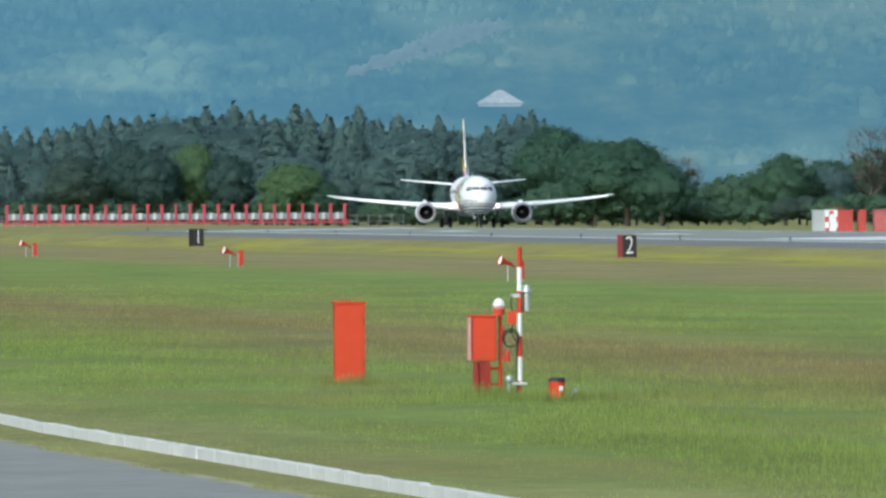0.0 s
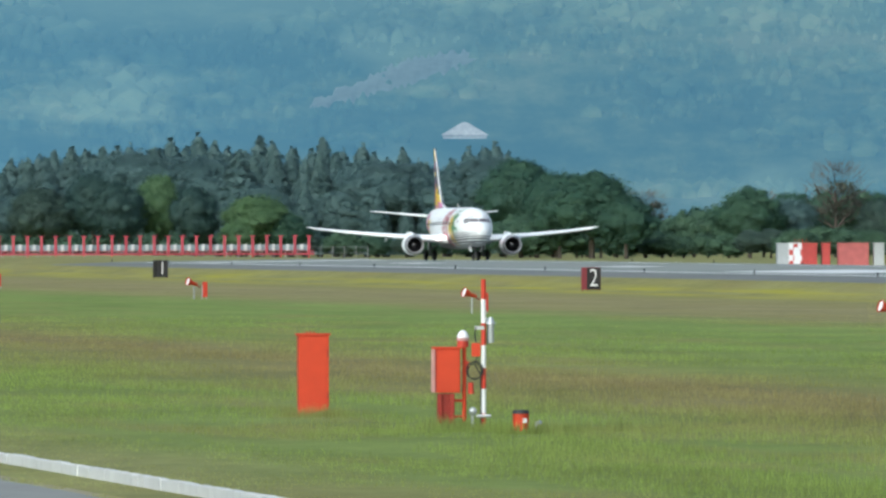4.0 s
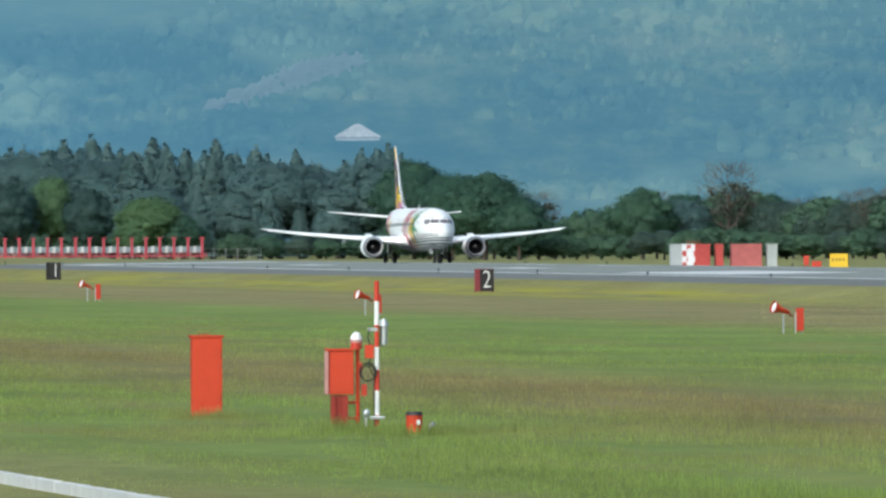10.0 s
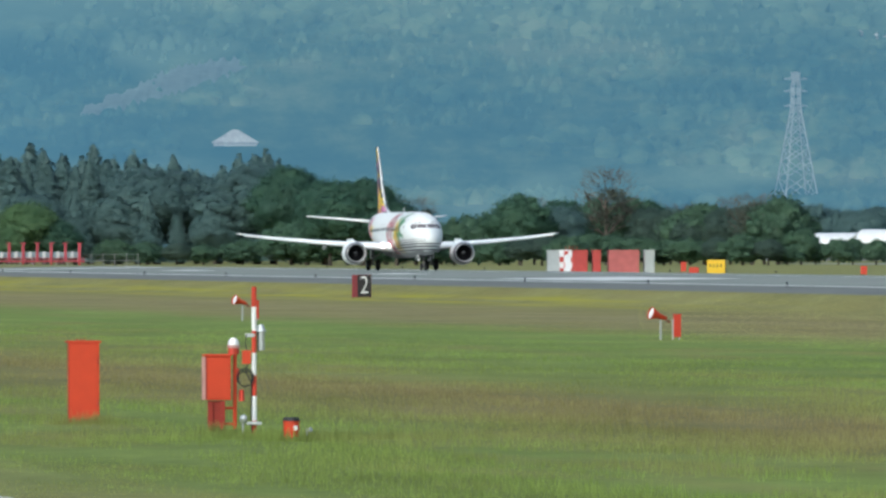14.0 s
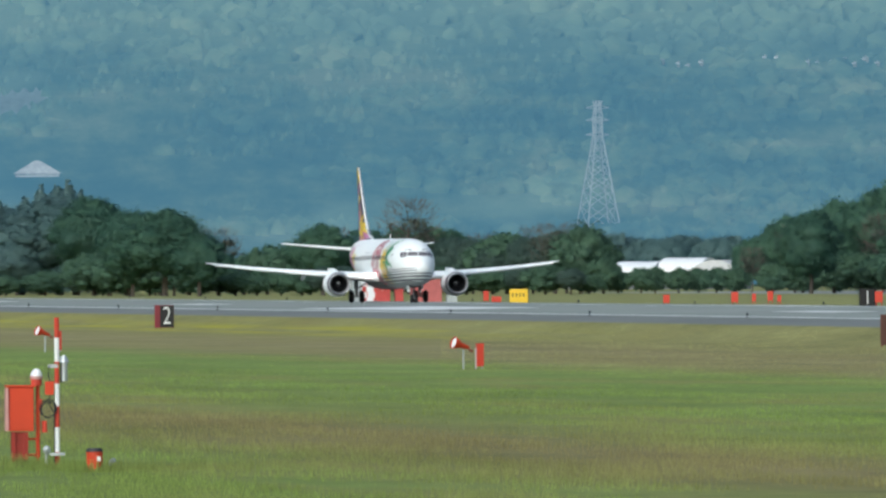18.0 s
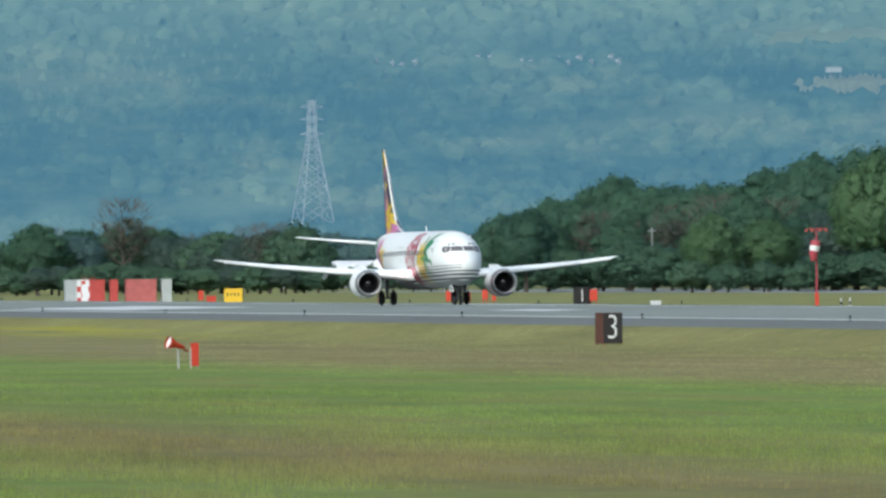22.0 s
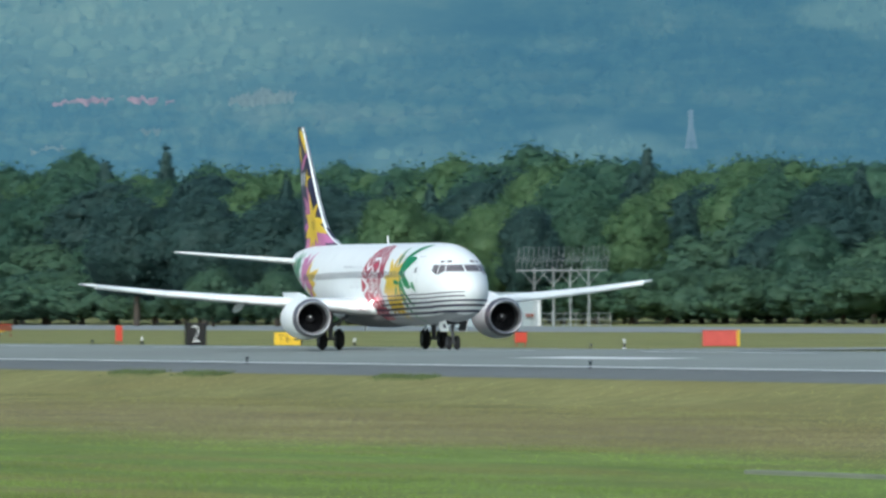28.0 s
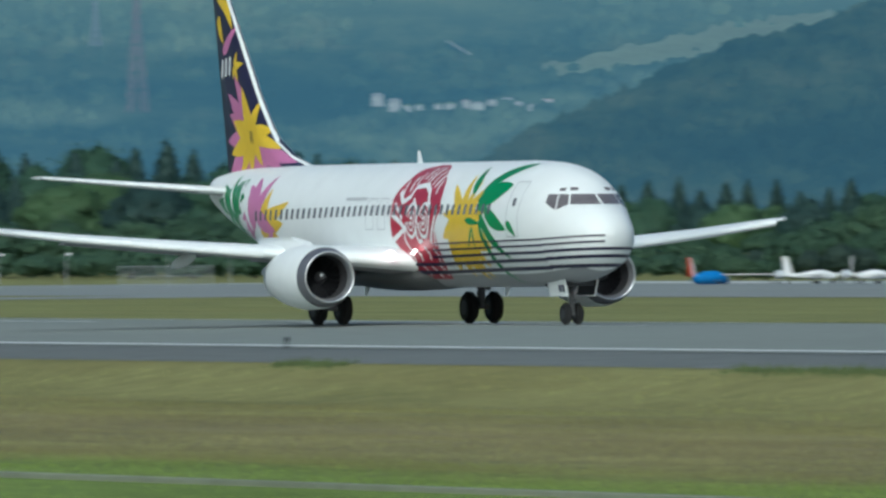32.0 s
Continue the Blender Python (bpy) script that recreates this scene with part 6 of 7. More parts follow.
def sensor_pole(bearing, dist):
    r = empty("sensor_pole", facing(bearing, dist, FIELD), "red and white banded pole with a weather sensor", "pole")
    cuts = [-0.1, 0.35, 0.9, 1.36, 1.87, 2.36, 2.89, 3.34]
    for k in range(7):
        bm = B()
        rod(bm, (0, 0, cuts[k]), (0, 0, cuts[k + 1]), 0.056, None, 16)
        part("band", bm, RED if k % 2 == 0 else WHITE, r)
    bm = B()
    rod(bm, (0.03, 0, 2.45), (0.2, 0, 2.45), 0.025, None, 8)
    part("arm", bm, GALV, r)
    bm = B()
    rod(bm, (0.16, -0.02, 1.92), (0.16, -0.02, 2.34), 0.075, None, 16)
    s = part("sensor_shield", bm, GALV, r, "grey metal sensor shield")
    bm = B()
    bmesh.ops.create_cone(bm, cap_ends=True, segments=16, radius1=0.12, radius2=0.04, depth=0.16, matrix=Matrix.Translation((0.16, -0.02, 2.42)))
    part("cap", bm, GALV, s)
    bm = B()
    rod(bm, (0.1, -0.05, 1.9), (0.1, -0.05, 2.34), 0.03, None, 8)
    part("sensor_tube", bm, CABLE, s)
    bm = B()
    box(bm, -0.27, -0.07, -0.08, 0.08, 1.62, 1.92, 0.012)
    part("terminal_box", bm, ORANGE, r, "orange terminal box")
    for k in range(3):
        bm = B()
        n = 20
        pts = [Vector((-0.2 + (0.15 + 0.02 * k) * math.cos(q), -0.07 - 0.02 * k, 1.28 + 0.02 * k + (0.17 + 0.015 * k) * math.sin(q))) for q in np.linspace(0, 6.283, n)]
        for a, b in zip(pts, pts[1:]):
            rod(bm, a, b, 0.012, None, 5)
        part("cable_loop", bm, CABLE, r, "coiled black cable")
    bm = B()
    pts = [(-0.16, -0.06, 2.28), (-0.2, -0.06, 2.1), (-0.12, -0.06, 1.7), (-0.2, -0.06, 1.45), (-0.06, -0.06, 1.2), (-0.07, -0.06, 0.5), (-0.06, -0.06, 0.1)]
    for a, b in zip(pts, pts[1:]):
        rod(bm, a, b, 0.014, None, 5)
    part("cable", bm, CABLE, r)
    bm = B()
    box(bm, -0.2, 0.02, -0.06, 0.02, 2.22, 2.3)
    part("cable_clamp", bm, GALV, r)
    bm = B()
    box(bm, -0.17, 0.17, -0.15, 0.15, 0.26, 0.33, 0.02)
    part("base_plate", bm, GALV, r)
    bm = B()
    rod(bm, (-0.25, 0, -0.1), (-0.25, 0, 0.35), 0.035, None, 8)
    ball(bm, (-0.24, -0.03, 0.4), 0.09, 1, 1, 1.1, 2)
    part("vent_cowl", bm, GALV, r)


sensor_pole(bearing_of(-324.14, 39.81), 326.6)


def junction_pot(bearing, dist):
    r = empty("junction_pot", facing(bearing, dist, FIELD), "small red junction pot with a dark lid in the grass", "junction box")
    bm = B()
    bmesh.ops.create_cone(bm, cap_ends=True, segments=20, radius1=0.17, radius2=0.18, depth=0.5, matrix=Matrix.Translation((0, 0, 0.2)))
    part("pot", bm, ORANGE, r)
    bm = B()
    bmesh.ops.create_cone(bm, cap_ends=True, segments=20, radius1=0.19, radius2=0.16, depth=0.08, matrix=Matrix.Translation((0, 0, 0.48)))
    part("lid", bm, CABLE, r, "dark lid")
    bm = B()
    box(bm, 0.05, 0.13, -0.185, -0.165, 0.24, 0.34)
    part("sticker", bm, WHITE, r, "white sticker")
    bm = B()
    rod(bm, (0.35, 0, -0.1), (0.35, 0, 0.22), 0.035, None, 8)
    rod(bm, (0.35, 0, 0.22), (0.43, -0.05, 0.26), 0.05, None, 8)
    o = part("vent_pipe", bm, GALV, None, "")
    o.matrix_basis = facing(bearing, dist, FIELD)
    tagged(o, "short bent grey vent pipe in the grass", "vent pipe")


junction_pot(bearing_of(-316.54, 39.69), 319)


def floodlight(x, y):
    """A flared orange lamp on a post and a flat red box on two posts beside it."""
    b = bearing_of(x, y)
    b, d = b - 0.058, math.hypot(x, y)
    r = empty("flood_lamp", facing(b, d, FIELD) @ pose(0.3, 0, -0.36), "orange flared lamp on a grey post in the grass", "airfield lamp", "flood lamps along the field")
    bm = B()
    rod(bm, (0, 0, -0.1), (0, 0, 1.2), 0.045, None, 10)
    part("post", bm, GALV, r)
    prof = [(-0.52, 0.27), (-0.5, 0.28), (-0.3, 0.2), (-0.1, 0.12), (0.12, 0.1), (0.3, 0.07), (0.32, 0.0)]
    verts, faces, seg = [], [], 18
    tilt = pose(0, 0, 1.36, 0, 18, 28)
    for u, rad in prof:
        for k in range(seg):
            q = 2 * math.pi * k / seg
            verts.append(tilt @ Vector((u, rad * math.cos(q), rad * math.sin(q))))
    for i in range(len(prof) - 1):
        faces += [(i * seg + k, i * seg + (k + 1) % seg, (i + 1) * seg + (k + 1) % seg, (i + 1) * seg + k) for k in range(seg)]
    h = mesh_part("hood", verts, faces, ORANGE, r, "flared orange hood", True)
    bm = B()
    bmesh.ops.create_cone(bm, cap_ends=True, segments=18, radius1=0.24, radius2=0.24, depth=0.03, matrix=tilt @ Matrix.Translation((-0.44, 0, 0)) @ pose(0, 0, 0, 0, 90, 0))
    part("lens", bm, GLOW, h, "pale lens")
    bm = B()
    rod(bm, (0.25, 0, 1.18), (0.42, 0.02, 1.12), 0.05, None, 8)
    part("bracket", bm, RUST, r)
    q = empty("control_cabinet", facing(b, d, FIELD) @ pose(0.86, 0.05, -0.3, 0, 0, 14), "narrow red control cabinet on two grey posts", "cabinet", "control cabinets along the field")
    bm = B()
    box(bm, 0.0, 0.3, -0.13, 0.13, 0.42, 1.38, 0.015)
    part("body", bm, RED, q)
    bm = B()
    box(bm, 0.03, 0.27, -0.142, -0.133, 0.47, 1.33, 0.004)
    part("door", bm, RED, q)
    bm = B()
    box(bm, -0.02, 0.32, -0.15, 0.15, 1.38, 1.41, 0.006)
    part("lid", bm, RED, q)
    for x0 in (-0.03, 0.26):
        bm = B()
        rod(bm, (x0, 0, -0.2), (x0, 0, 1.2), 0.035, None, 8)
        part("post", bm, GALV, q)


for x, y in ((-1150, 103.0), (-958, 99.2), (-777, 95.3), (-624, 94.6)):
    floodlight(x, y)


def yellow_sign(x, y, w, h, text, label, arrow=0):
    z = ground_z(y)
    r = empty("taxiway_sign", facing(bearing_of(x, y), math.hypot(x, y), z, -8), label, "airfield sign", "yellow signs beyond the runway")
    bm = B()
    box(bm, -w / 2, w / 2, -0.12, 0.12, 0.15, h, 0.015)
    part("cabinet", bm, YELLOW, r)
    bm = B()
    box(bm, w / 2, w / 2 + 0.05, -0.13, 0.13, 0.12, h + 0.03, 0.01)
    part("end_frame", bm, BLACK, r)
    for x0 in (-w / 3, w / 3):
        bm = B()
        rod(bm, (x0, 0, -0.2), (x0, 0, 0.2), 0.04, None, 8)
        part("leg", bm, GALV, r)
    if text:
        lettering("characters", text, h * 0.72, BLACK, r, Matrix.Translation((-w * 0.12 * (1 if arrow else 0), -0.125, 0.08 + h / 2)) @ pose(0, 0, 0, 90, 0, 0), "black characters")
    else:
        for k in range(4):
            bm = B()
            box(bm, -w * 0.36 + k * w * 0.2, -w * 0.29 + k * w * 0.2, -0.128, -0.12, h * 0.5, h * 0.72)
            part("lettering_bar", bm, BLACK, r)
    if arrow:
        bm = B()
        box(bm, w * 0.24, w * 0.4, -0.128, -0.12, h * 0.48, h * 0.58)
        part("arrow_bar", bm, BLACK, r)
        mesh_part("arrow_head", [(w * 0.36, -0.127, h * 0.38), (w * 0.46, -0.127, h * 0.53), (w * 0.36, -0.127, h * 0.68)], [(0, 1, 2)], BLACK, r)


yellow_sign(-1336.6, 207.1, 1.7, 1.4, "", "yellow taxiway sign with small dark lettering")
yellow_sign(-1229, 268, 1.4, 0.85, "", "low yellow taxiway sign in the far grass")
yellow_sign(-883, 211, 1.65, 0.95, "T6", "yellow taxiway sign with black characters and arrow", 1)
yellow_sign(-786, 266, 1.5, 0.85, "T6", "yellow taxiway sign beside the far taxiway", 1)


def shelter(bearing, dist, w, h, depth, material, label, checks=False):
    r = empty("equipment_shelter", facing(bearing, dist, FAR, 5), label, "equipment shelter", "shelters at the runway's side")
    bm = B()
    box(bm, -w / 2, w / 2, -depth / 2, depth / 2, 0.05, h, 0.03)
    part("body", bm, material, r)
    bm = B()
    box(bm, -w / 2 - 0.05, w / 2 + 0.05, -depth / 2 - 0.05, depth / 2 + 0.05, h, h + 0.08, 0.02)
    part("roof", bm, material, r)
    if w > 1.2:
        bm = B()
        box(bm, -0.1, min(0.75, w / 2 - 0.15), -depth / 2 - 0.03, -depth / 2 - 0.005, 0.1, h * 0.85, 0.01)
        part("door", bm, material, r)
    bm = B()
    box(bm, -w / 2 - 0.1, w / 2 + 0.1, -depth / 2 - 0.1, depth / 2 + 0.1, -0.15, 0.05)
    part("plinth", bm, CONCRETE, r)
    if checks:
        for i in range(3):
            for j in range(4):
                bm = B()
                x0, z0 = -w / 2 + 0.02 + i * w / 3, 0.08 + j * (h - 0.1) / 4
                box(bm, x0, x0 + w / 3 - 0.01, -depth / 2 - 0.012, -depth / 2 - 0.003, z0, z0 + (h - 0.1) / 4 - 0.01)
                part("paint_check", bm, WHITE if (i + j) % 2 else DULL_RED, r)
    return r


SHELTER_RED = mat("shelter_red", (0.44, 0.06, 0.05), 0.6, vary=0.2, grain=2)
SHELTER_FADED = mat("sun_bleached_red", (0.42, 0.115, 0.11), 0.65, vary=0.22, grain=1.5)
SHELTER_GREY = mat("shelter_grey", (0.4, 0.43, 0.43), 0.65, vary=0.15, grain=2)
SH = 1392
for b, w, mt, label, ch in ((-81.830, 1.05, SHELTER_GREY, "pale grey equipment shelter", False), (-81.782, 1.25, WHITE, "red and white chequered equipment shelter", True), (-81.727, 1.45, SHELTER_RED, "bright red equipment shelter", False),
                            (-81.661, 0.75, SHELTER_RED, "narrow red equipment cabinet", False), (-81.555, 2.9, SHELTER_FADED, "wide faded red equipment container", False), (-81.455, 0.95, SHELTER_GREY, "grey equipment cabinet beside the container", False)):
    s = shelter(b, SH, w, 2.25, 1.6, mt, label, ch)
bm = B()
for k in range(4):
    rod(bm, (-0.5 + 0.35 * k, 0, 0), (-0.5 + 0.35 * k, 0, 0.35), 0.03, None, 6)
o = part("roof_vents", bm, RED)
o.matrix_basis = facing(-81.76, SH, FAR + 2.3)
tagged(o, "short red vent pipes on the shelter roof", "vent pipes", kind="stuff")


def localizer():
    """The antenna row across the runway's extended centre line: red frames, red aerials and white pods."""
    r = empty("antenna_array", pose(-1737, CENTRE, -0.7), "long red antenna array with white pods beyond the runway", "antenna array")
    n = 25
    for k in range(n):
        y = -20.2 + 40.4 * k / (n - 1)
        bm = B()
        box(bm, -0.05, 0.05, y - 0.16, y + 0.16, 1.0, 3.05, 0.03)
        box(bm, -0.1, 0.1, y - 0.34, y + 0.34, 3.05, 3.15)
        part("aerial", bm, FADED_RED, r)
        if k < n - 1:
            bm = B()
            box(bm, 0.05, 0.3, y + 0.62, y + 0.98, 1.35, 2.1, 0.05)
            part("pod", bm, GREYW, r, "white antenna pod")
            # strip of the grey wall behind, added between the aerials
            bm = B()
            box(bm, -0.3, -0.24, y + 0.1, y + 1.58, 1.35, 2.05)
            part("reflector", bm, WALL_GREY, r, "grey-blue strip of the wall behind")
        if k % 2 == 0:
            bm = B()
            rod(bm, (0, y, -0.5), (0, y, 1.0), 0.09, None, 8)
            rod(bm, (0.9, y, -0.5), (0.0, y, 0.95), 0.06, None, 8)
            part("leg", bm, DULL_RED, r)
    for z, h in ((0.95, 0.2), (1.3, 0.08)):
        bm = B()
        box(bm, -0.12, 0.12, -20.8, 20.8, z - h / 2, z + h / 2)
        part("beam", bm, FADED_RED, r, "long red beam")


localizer()


def lattice_fence(p0, p1, h, n, label, z):
    (x0, y0), (x1, y1) = p0, p1
    r = empty("fence", pose(x0, y0, z), label, "fence")
    dx, dy = x1 - x0, y1 - y0
    for k in range(n + 1):
        bm = B()
        rod(bm, (dx * k / n, dy * k / n, -0.2), (dx * k / n, dy * k / n, h), 0.035, None, 6)
        part("post", bm, GALV, r)
    for q in (0.12, 0.5, 0.95):
        bm = B()
        rod(bm, (0, 0, h * q), (dx, dy, h * q), 0.018, None, 5)
        part("rail", bm, GALV, r)
    bm = B()
    for k in range(n * 5):
        u = k / (n * 5)
        rod(bm, (dx * u, dy * u, 0.1), (dx * u, dy * u, h * 0.95), 0.006, None, 4)
    tagged(part("wire_mesh", bm, GALV, r, "thin wire mesh uprights"), kind="stuff")


def pt(bearing, dist):
    q = polar(bearing, dist)
    return q.x, q.y


lattice_fence(pt(-85.3, 1770), pt(-83.45, 1790), 1.7, 40, "grey wire fence behind the antenna array", FAR)
lattice_fence(pt(-75.75, 1385), pt(-75.3, 1380), 1.3, 10, "grey fence round the antenna masts", FAR)
lattice_fence(pt(-72.75, 1115), pt(-72.05, 1085), 1.6, 22, "pale mesh fence beyond the taxiway", FAR)
lattice_fence(pt(-69.78, 1030), pt(-69.42, 1020), 1.5, 12, "pale mesh fence along the taxiway's far side", FAR)


def windsock(bearing, dist):
    r = empty("windsock", facing(bearing, dist, FAR), "hanging red and white windsock on a red lattice mast", "windsock")
    bm = B()
    rod(bm, (0, 0, -0.3), (0, 0, 6.0), 0.085, 0.05, 10)
    part("mast", bm, FADED_RED, r)
    bm = B()
    box(bm, -0.15, 0.15, -0.15, 0.15, 0.0, 1.0, 0.03)
    part("mast_base", bm, RED, r)
    for k in range(4):
        s = (-0.75, -0.3, 0.3, 0.75)[k]
        bm = B()
        rod(bm, (0, 0, 5.9), (s, 0, 5.9), 0.025, None, 6)
        part("arm", bm, DULL_RED, r)
        bm = B()
        bmesh.ops.create_cone(bm, cap_ends=True, segments=12, radius1=0.12, radius2=0.06, depth=0.22, matrix=Matrix.Translation((s, 0, 5.8)))
        part("lamp", bm, DULL_RED, r)
    rings = [(0.05, 5.0, 0.34), (0.0, 4.62, 0.4), (-0.08, 4.2, 0.36), (-0.14, 3.8, 0.28), (-0.18, 3.45, 0.14)]
    for k in range(4):
        bm = B()
        rod(bm, (rings[k][0] - 0.1, -0.25, rings[k][1]), (rings[k + 1][0] - 0.1, -0.25, rings[k + 1][1]), rings[k][2], rings[k + 1][2], 14)
        part("sock_band", bm, WHITE if k == 1 else FADED_RED, r)


windsock(-78.914, 1121)


def papi(x, y):
    r = empty("approach_light_unit", facing(bearing_of(x, y), math.hypot(x, y), FAR), "orange approach light box on short legs", "approach light", "approach light units")
    bm = B()
    box(bm, -0.55, 0.55, -0.5, 0.5, 0.5, 1.0, 0.08)
    part("housing", bm, RUST, r)
    bm = B()
    box(bm, -0.58, 0.58, -0.55, 0.55, 1.0, 1.05, 0.02)
    part("cover", bm, ORANGE, r)
    for x0 in (-0.45, 0.45):
        for y0 in (-0.4, 0.4):
            bm = B()
            rod(bm, (x0, y0, -0.2), (x0, y0, 0.45), 0.05, None, 6)
            part("leg", bm, RUST, r)


for b in (-78.6, -78.14, -77.664):
    papi(-1135, -1135 / math.tan(radians(b)))


def small_box(name, bearing, dist, w, h, material, label, category, legs=True, second=None):
    r = empty(name, facing(bearing, dist, ground_z(math.cos(radians(bearing)) * dist)), label, category)
    bm = B()
    z0 = 0.3 * h if legs else 0.0
    box(bm, -w / 2, w / 2, -w / 3, w / 3, z0, h, min(w, h) * 0.06)
    part("body", bm, material, r)
    bm = B()
    box(bm, -w / 2 - 0.02, w / 2 + 0.02, -w / 3 - 0.02, w / 3 + 0.02, h, h + 0.05)
    part("cap", bm, second or material, r)
    if legs:
        for x0 in (-w * 0.35, w * 0.35):
            bm = B()
            rod(bm, (x0, 0, -0.2), (x0, 0, z0 + 0.05), 0.04, None, 6)
            part("leg", bm, material, r)


for b, d, w, h in ((-80.616, 1251, 0.55, 0.95), (-80.349, 1247, 0.6, 1.15), (-80.274, 1300, 0.35, 0.9), (-80.21, 1290, 0.5, 1.15), (-80.175, 1300, 0.35, 0.75), (-77.22, 930, 0.45, 1.35), (-81.32, 1345, 0.5, 1.2), (-81.28, 1345, 0.9, 0.7)):
    small_box("marker_box", b, d, w, h, RED, "small red marker box on legs in the far grass", "marker box")
small_box("marker_box", -75.65, 899, 0.75, 0.85, RED, "bright red marker box in the far grass", "marker box", True)
small_box("barrier_board", -74.873, 888, 2.1, 0.92, DULL_RED, "long red-orange board with a yellow end", "board", False, DULL_RED)
small_box("board_end", -74.80, 887, 0.16, 0.95, YELLOW, "yellow end panel of a board", "panel", False)
small_box("low_marker", -79.544, 1100, 0.8, 0.35, GREYW, "low white concrete marker at the runway edge", "edge marker", False, WHITE)
for b, d in ((-78.24, 1055), (-70.93, 674)):
    small_box("low_marker", b, d, 0.75, 0.28, RED, "low red and white concrete marker at the runway edge", "edge marker", False, WHITE)
for b, d in ((-78.82, 1098), (-78.785, 1098), (-75.246, 838), (-74.037, 773), (-72.605, 703), (-77.13, 905), (-76.3, 880)):
    r = empty("marker_post", facing(b, d, ground_z(math.cos(radians(b)) * d)), "slim black and white marker post", "marker post", "marker posts")
    for k in range(3):
        bm = B()
        rod(bm, (0, 0, -0.1 + 0.25 * k), (0, 0, 0.15 + 0.25 * k), 0.09 - 0.015 * k, None, 10)
        part("band", bm, WHITE if k != 1 else BLACK, r)


def edge_light(x, y, first=None):
    if first is not None:
        return copy_thing(first, pose(x, y, ground_z(y)))
    r = empty("runway_edge_light", pose(x, y, ground_z(y)), "small elevated runway edge light", "runway light", "runway edge lights")
    bm = B()
    rod(bm, (0, 0, -0.05), (0, 0, 0.2), 0.03, None, 8)
    part("stem", bm, RUBBER, r)
    bm = B()
    ball(bm, (0, 0, 0.25), 0.07, 1, 1, 1.2, 2)
    part("globe", bm, DARK_GLASS, r)
    bm = B()
    rod(bm, (0, 0, 0), (0, 0, 0.06), 0.14, 0.1, 12)
    part("base", bm, RUBBER, r)
    return r


first = edge_light(-390, 148.7)
for k in range(-19, 8):
    for y in (148.7, 195.7):
        if (k, y) != (0, 148.7):
            edge_light(-390 + 60 * k, y, first)


small_box("equipment_cabinet", -79.786, 1192, 0.62, 1.25, RED, "red steel cabinet beside a distance sign", "cabinet")


def white_store(bearing, dist):
    r = empty("storage_container", facing(bearing, dist, FAR, 4), "long plain white storage building", "building")
    bm = B()
    box(bm, -5.4, 5.4, -1.6, 1.6, 0, 3.1, 0.04)
    part("wall", bm, STORE, r)
    bm = B()
    box(bm, -5.5, 5.5, -1.7, 1.7, 3.1, 3.25, 0.03)
    part("roof", bm, STORE, r)
    bm = B()
    box(bm, 5.1, 5.42, -1.65, -1.55, 0, 3.1)
    part("corner_post", bm, WHITE, r)
    bm = B()
    box(bm, -3.9, -3.6, -1.63, -1.6, 0.1, 0.6)
    part("vent", bm, GALV, r)
    bm = B()
    box(bm, 4.0, 4.9, -1.95, -1.6, 0.9, 1.2, 0.03)
    part("bracket", bm, RUST, r)
    bm = B()
    box(bm, -2.1, -2.05, -1.63, -1.6, 0.05, 3.05)
    part("seam", bm, GALV, r)


white_store(-75.799, 1392)


def mast_cluster():
    r = empty("antenna_masts", facing(-75.488, 1388, FAR), "pale antenna masts carrying rows of thin aerials", "antenna mast")
    for x in (-2.6, -0.8, 0.8, 2.55):
        bm = B()
        rod(bm, (x, 0, -0.3), (x, 0, 5.6), 0.085, 0.07, 10)
        m = part("mast", bm, GALV, r, "pale steel mast")
        for s in (-1, 1):
            bm = B()
            rod(bm, (x, 0, 3.9), (x + s * 1.1, 0, 5.2), 0.03, None, 6)
            part("brace", bm, GALV, m)
    for z, y in ((5.3, -0.8), (5.3, 0.8)):
        bm = B()
        rod(bm, (-4.3, y, z), (4.3, y, z), 0.04, None, 6)
        part("boom", bm, GALV, r)
    for k in range(19):
        for y, z in ((-0.8, 5.1), (0.8, 6.1)):
            x = -4.25 + 8.5 * k / 18 + (0.2 if y > 0 else 0)
            bm = B()
            rod(bm, (x, y, z), (x, y, z + 1.5), 0.028, 0.02, 5)
            part("aerial", bm, GALV, r)
    return r


mast_cluster()


def street_lamp(bearing, dist, h, src=None):
    m = facing(bearing, dist, FAR)
    if src is not None:
        return copy_thing(src, m)
    r = empty("street_lamp", m, "slim grey lamp post with a pale head", "street lamp", "lamp posts beyond the taxiway")
    bm = B()
    rod(bm, (0, 0, -0.3), (0, 0, h), 0.035, 0.025, 8)
    part("post", bm, GALV, r)
    bm = B()
    box(bm, 0.0, 0.32, -0.1, 0.1, h - 0.02, h + 0.13, 0.04)
    part("head", bm, GLOW, r, "pale lamp head")
    return r


lamp0 = street_lamp(-70.252, 1010, 2.3)
for b in (-69.987, -69.59, -69.347, -68.95):
    street_lamp(b, 1008, 2.3, lamp0)


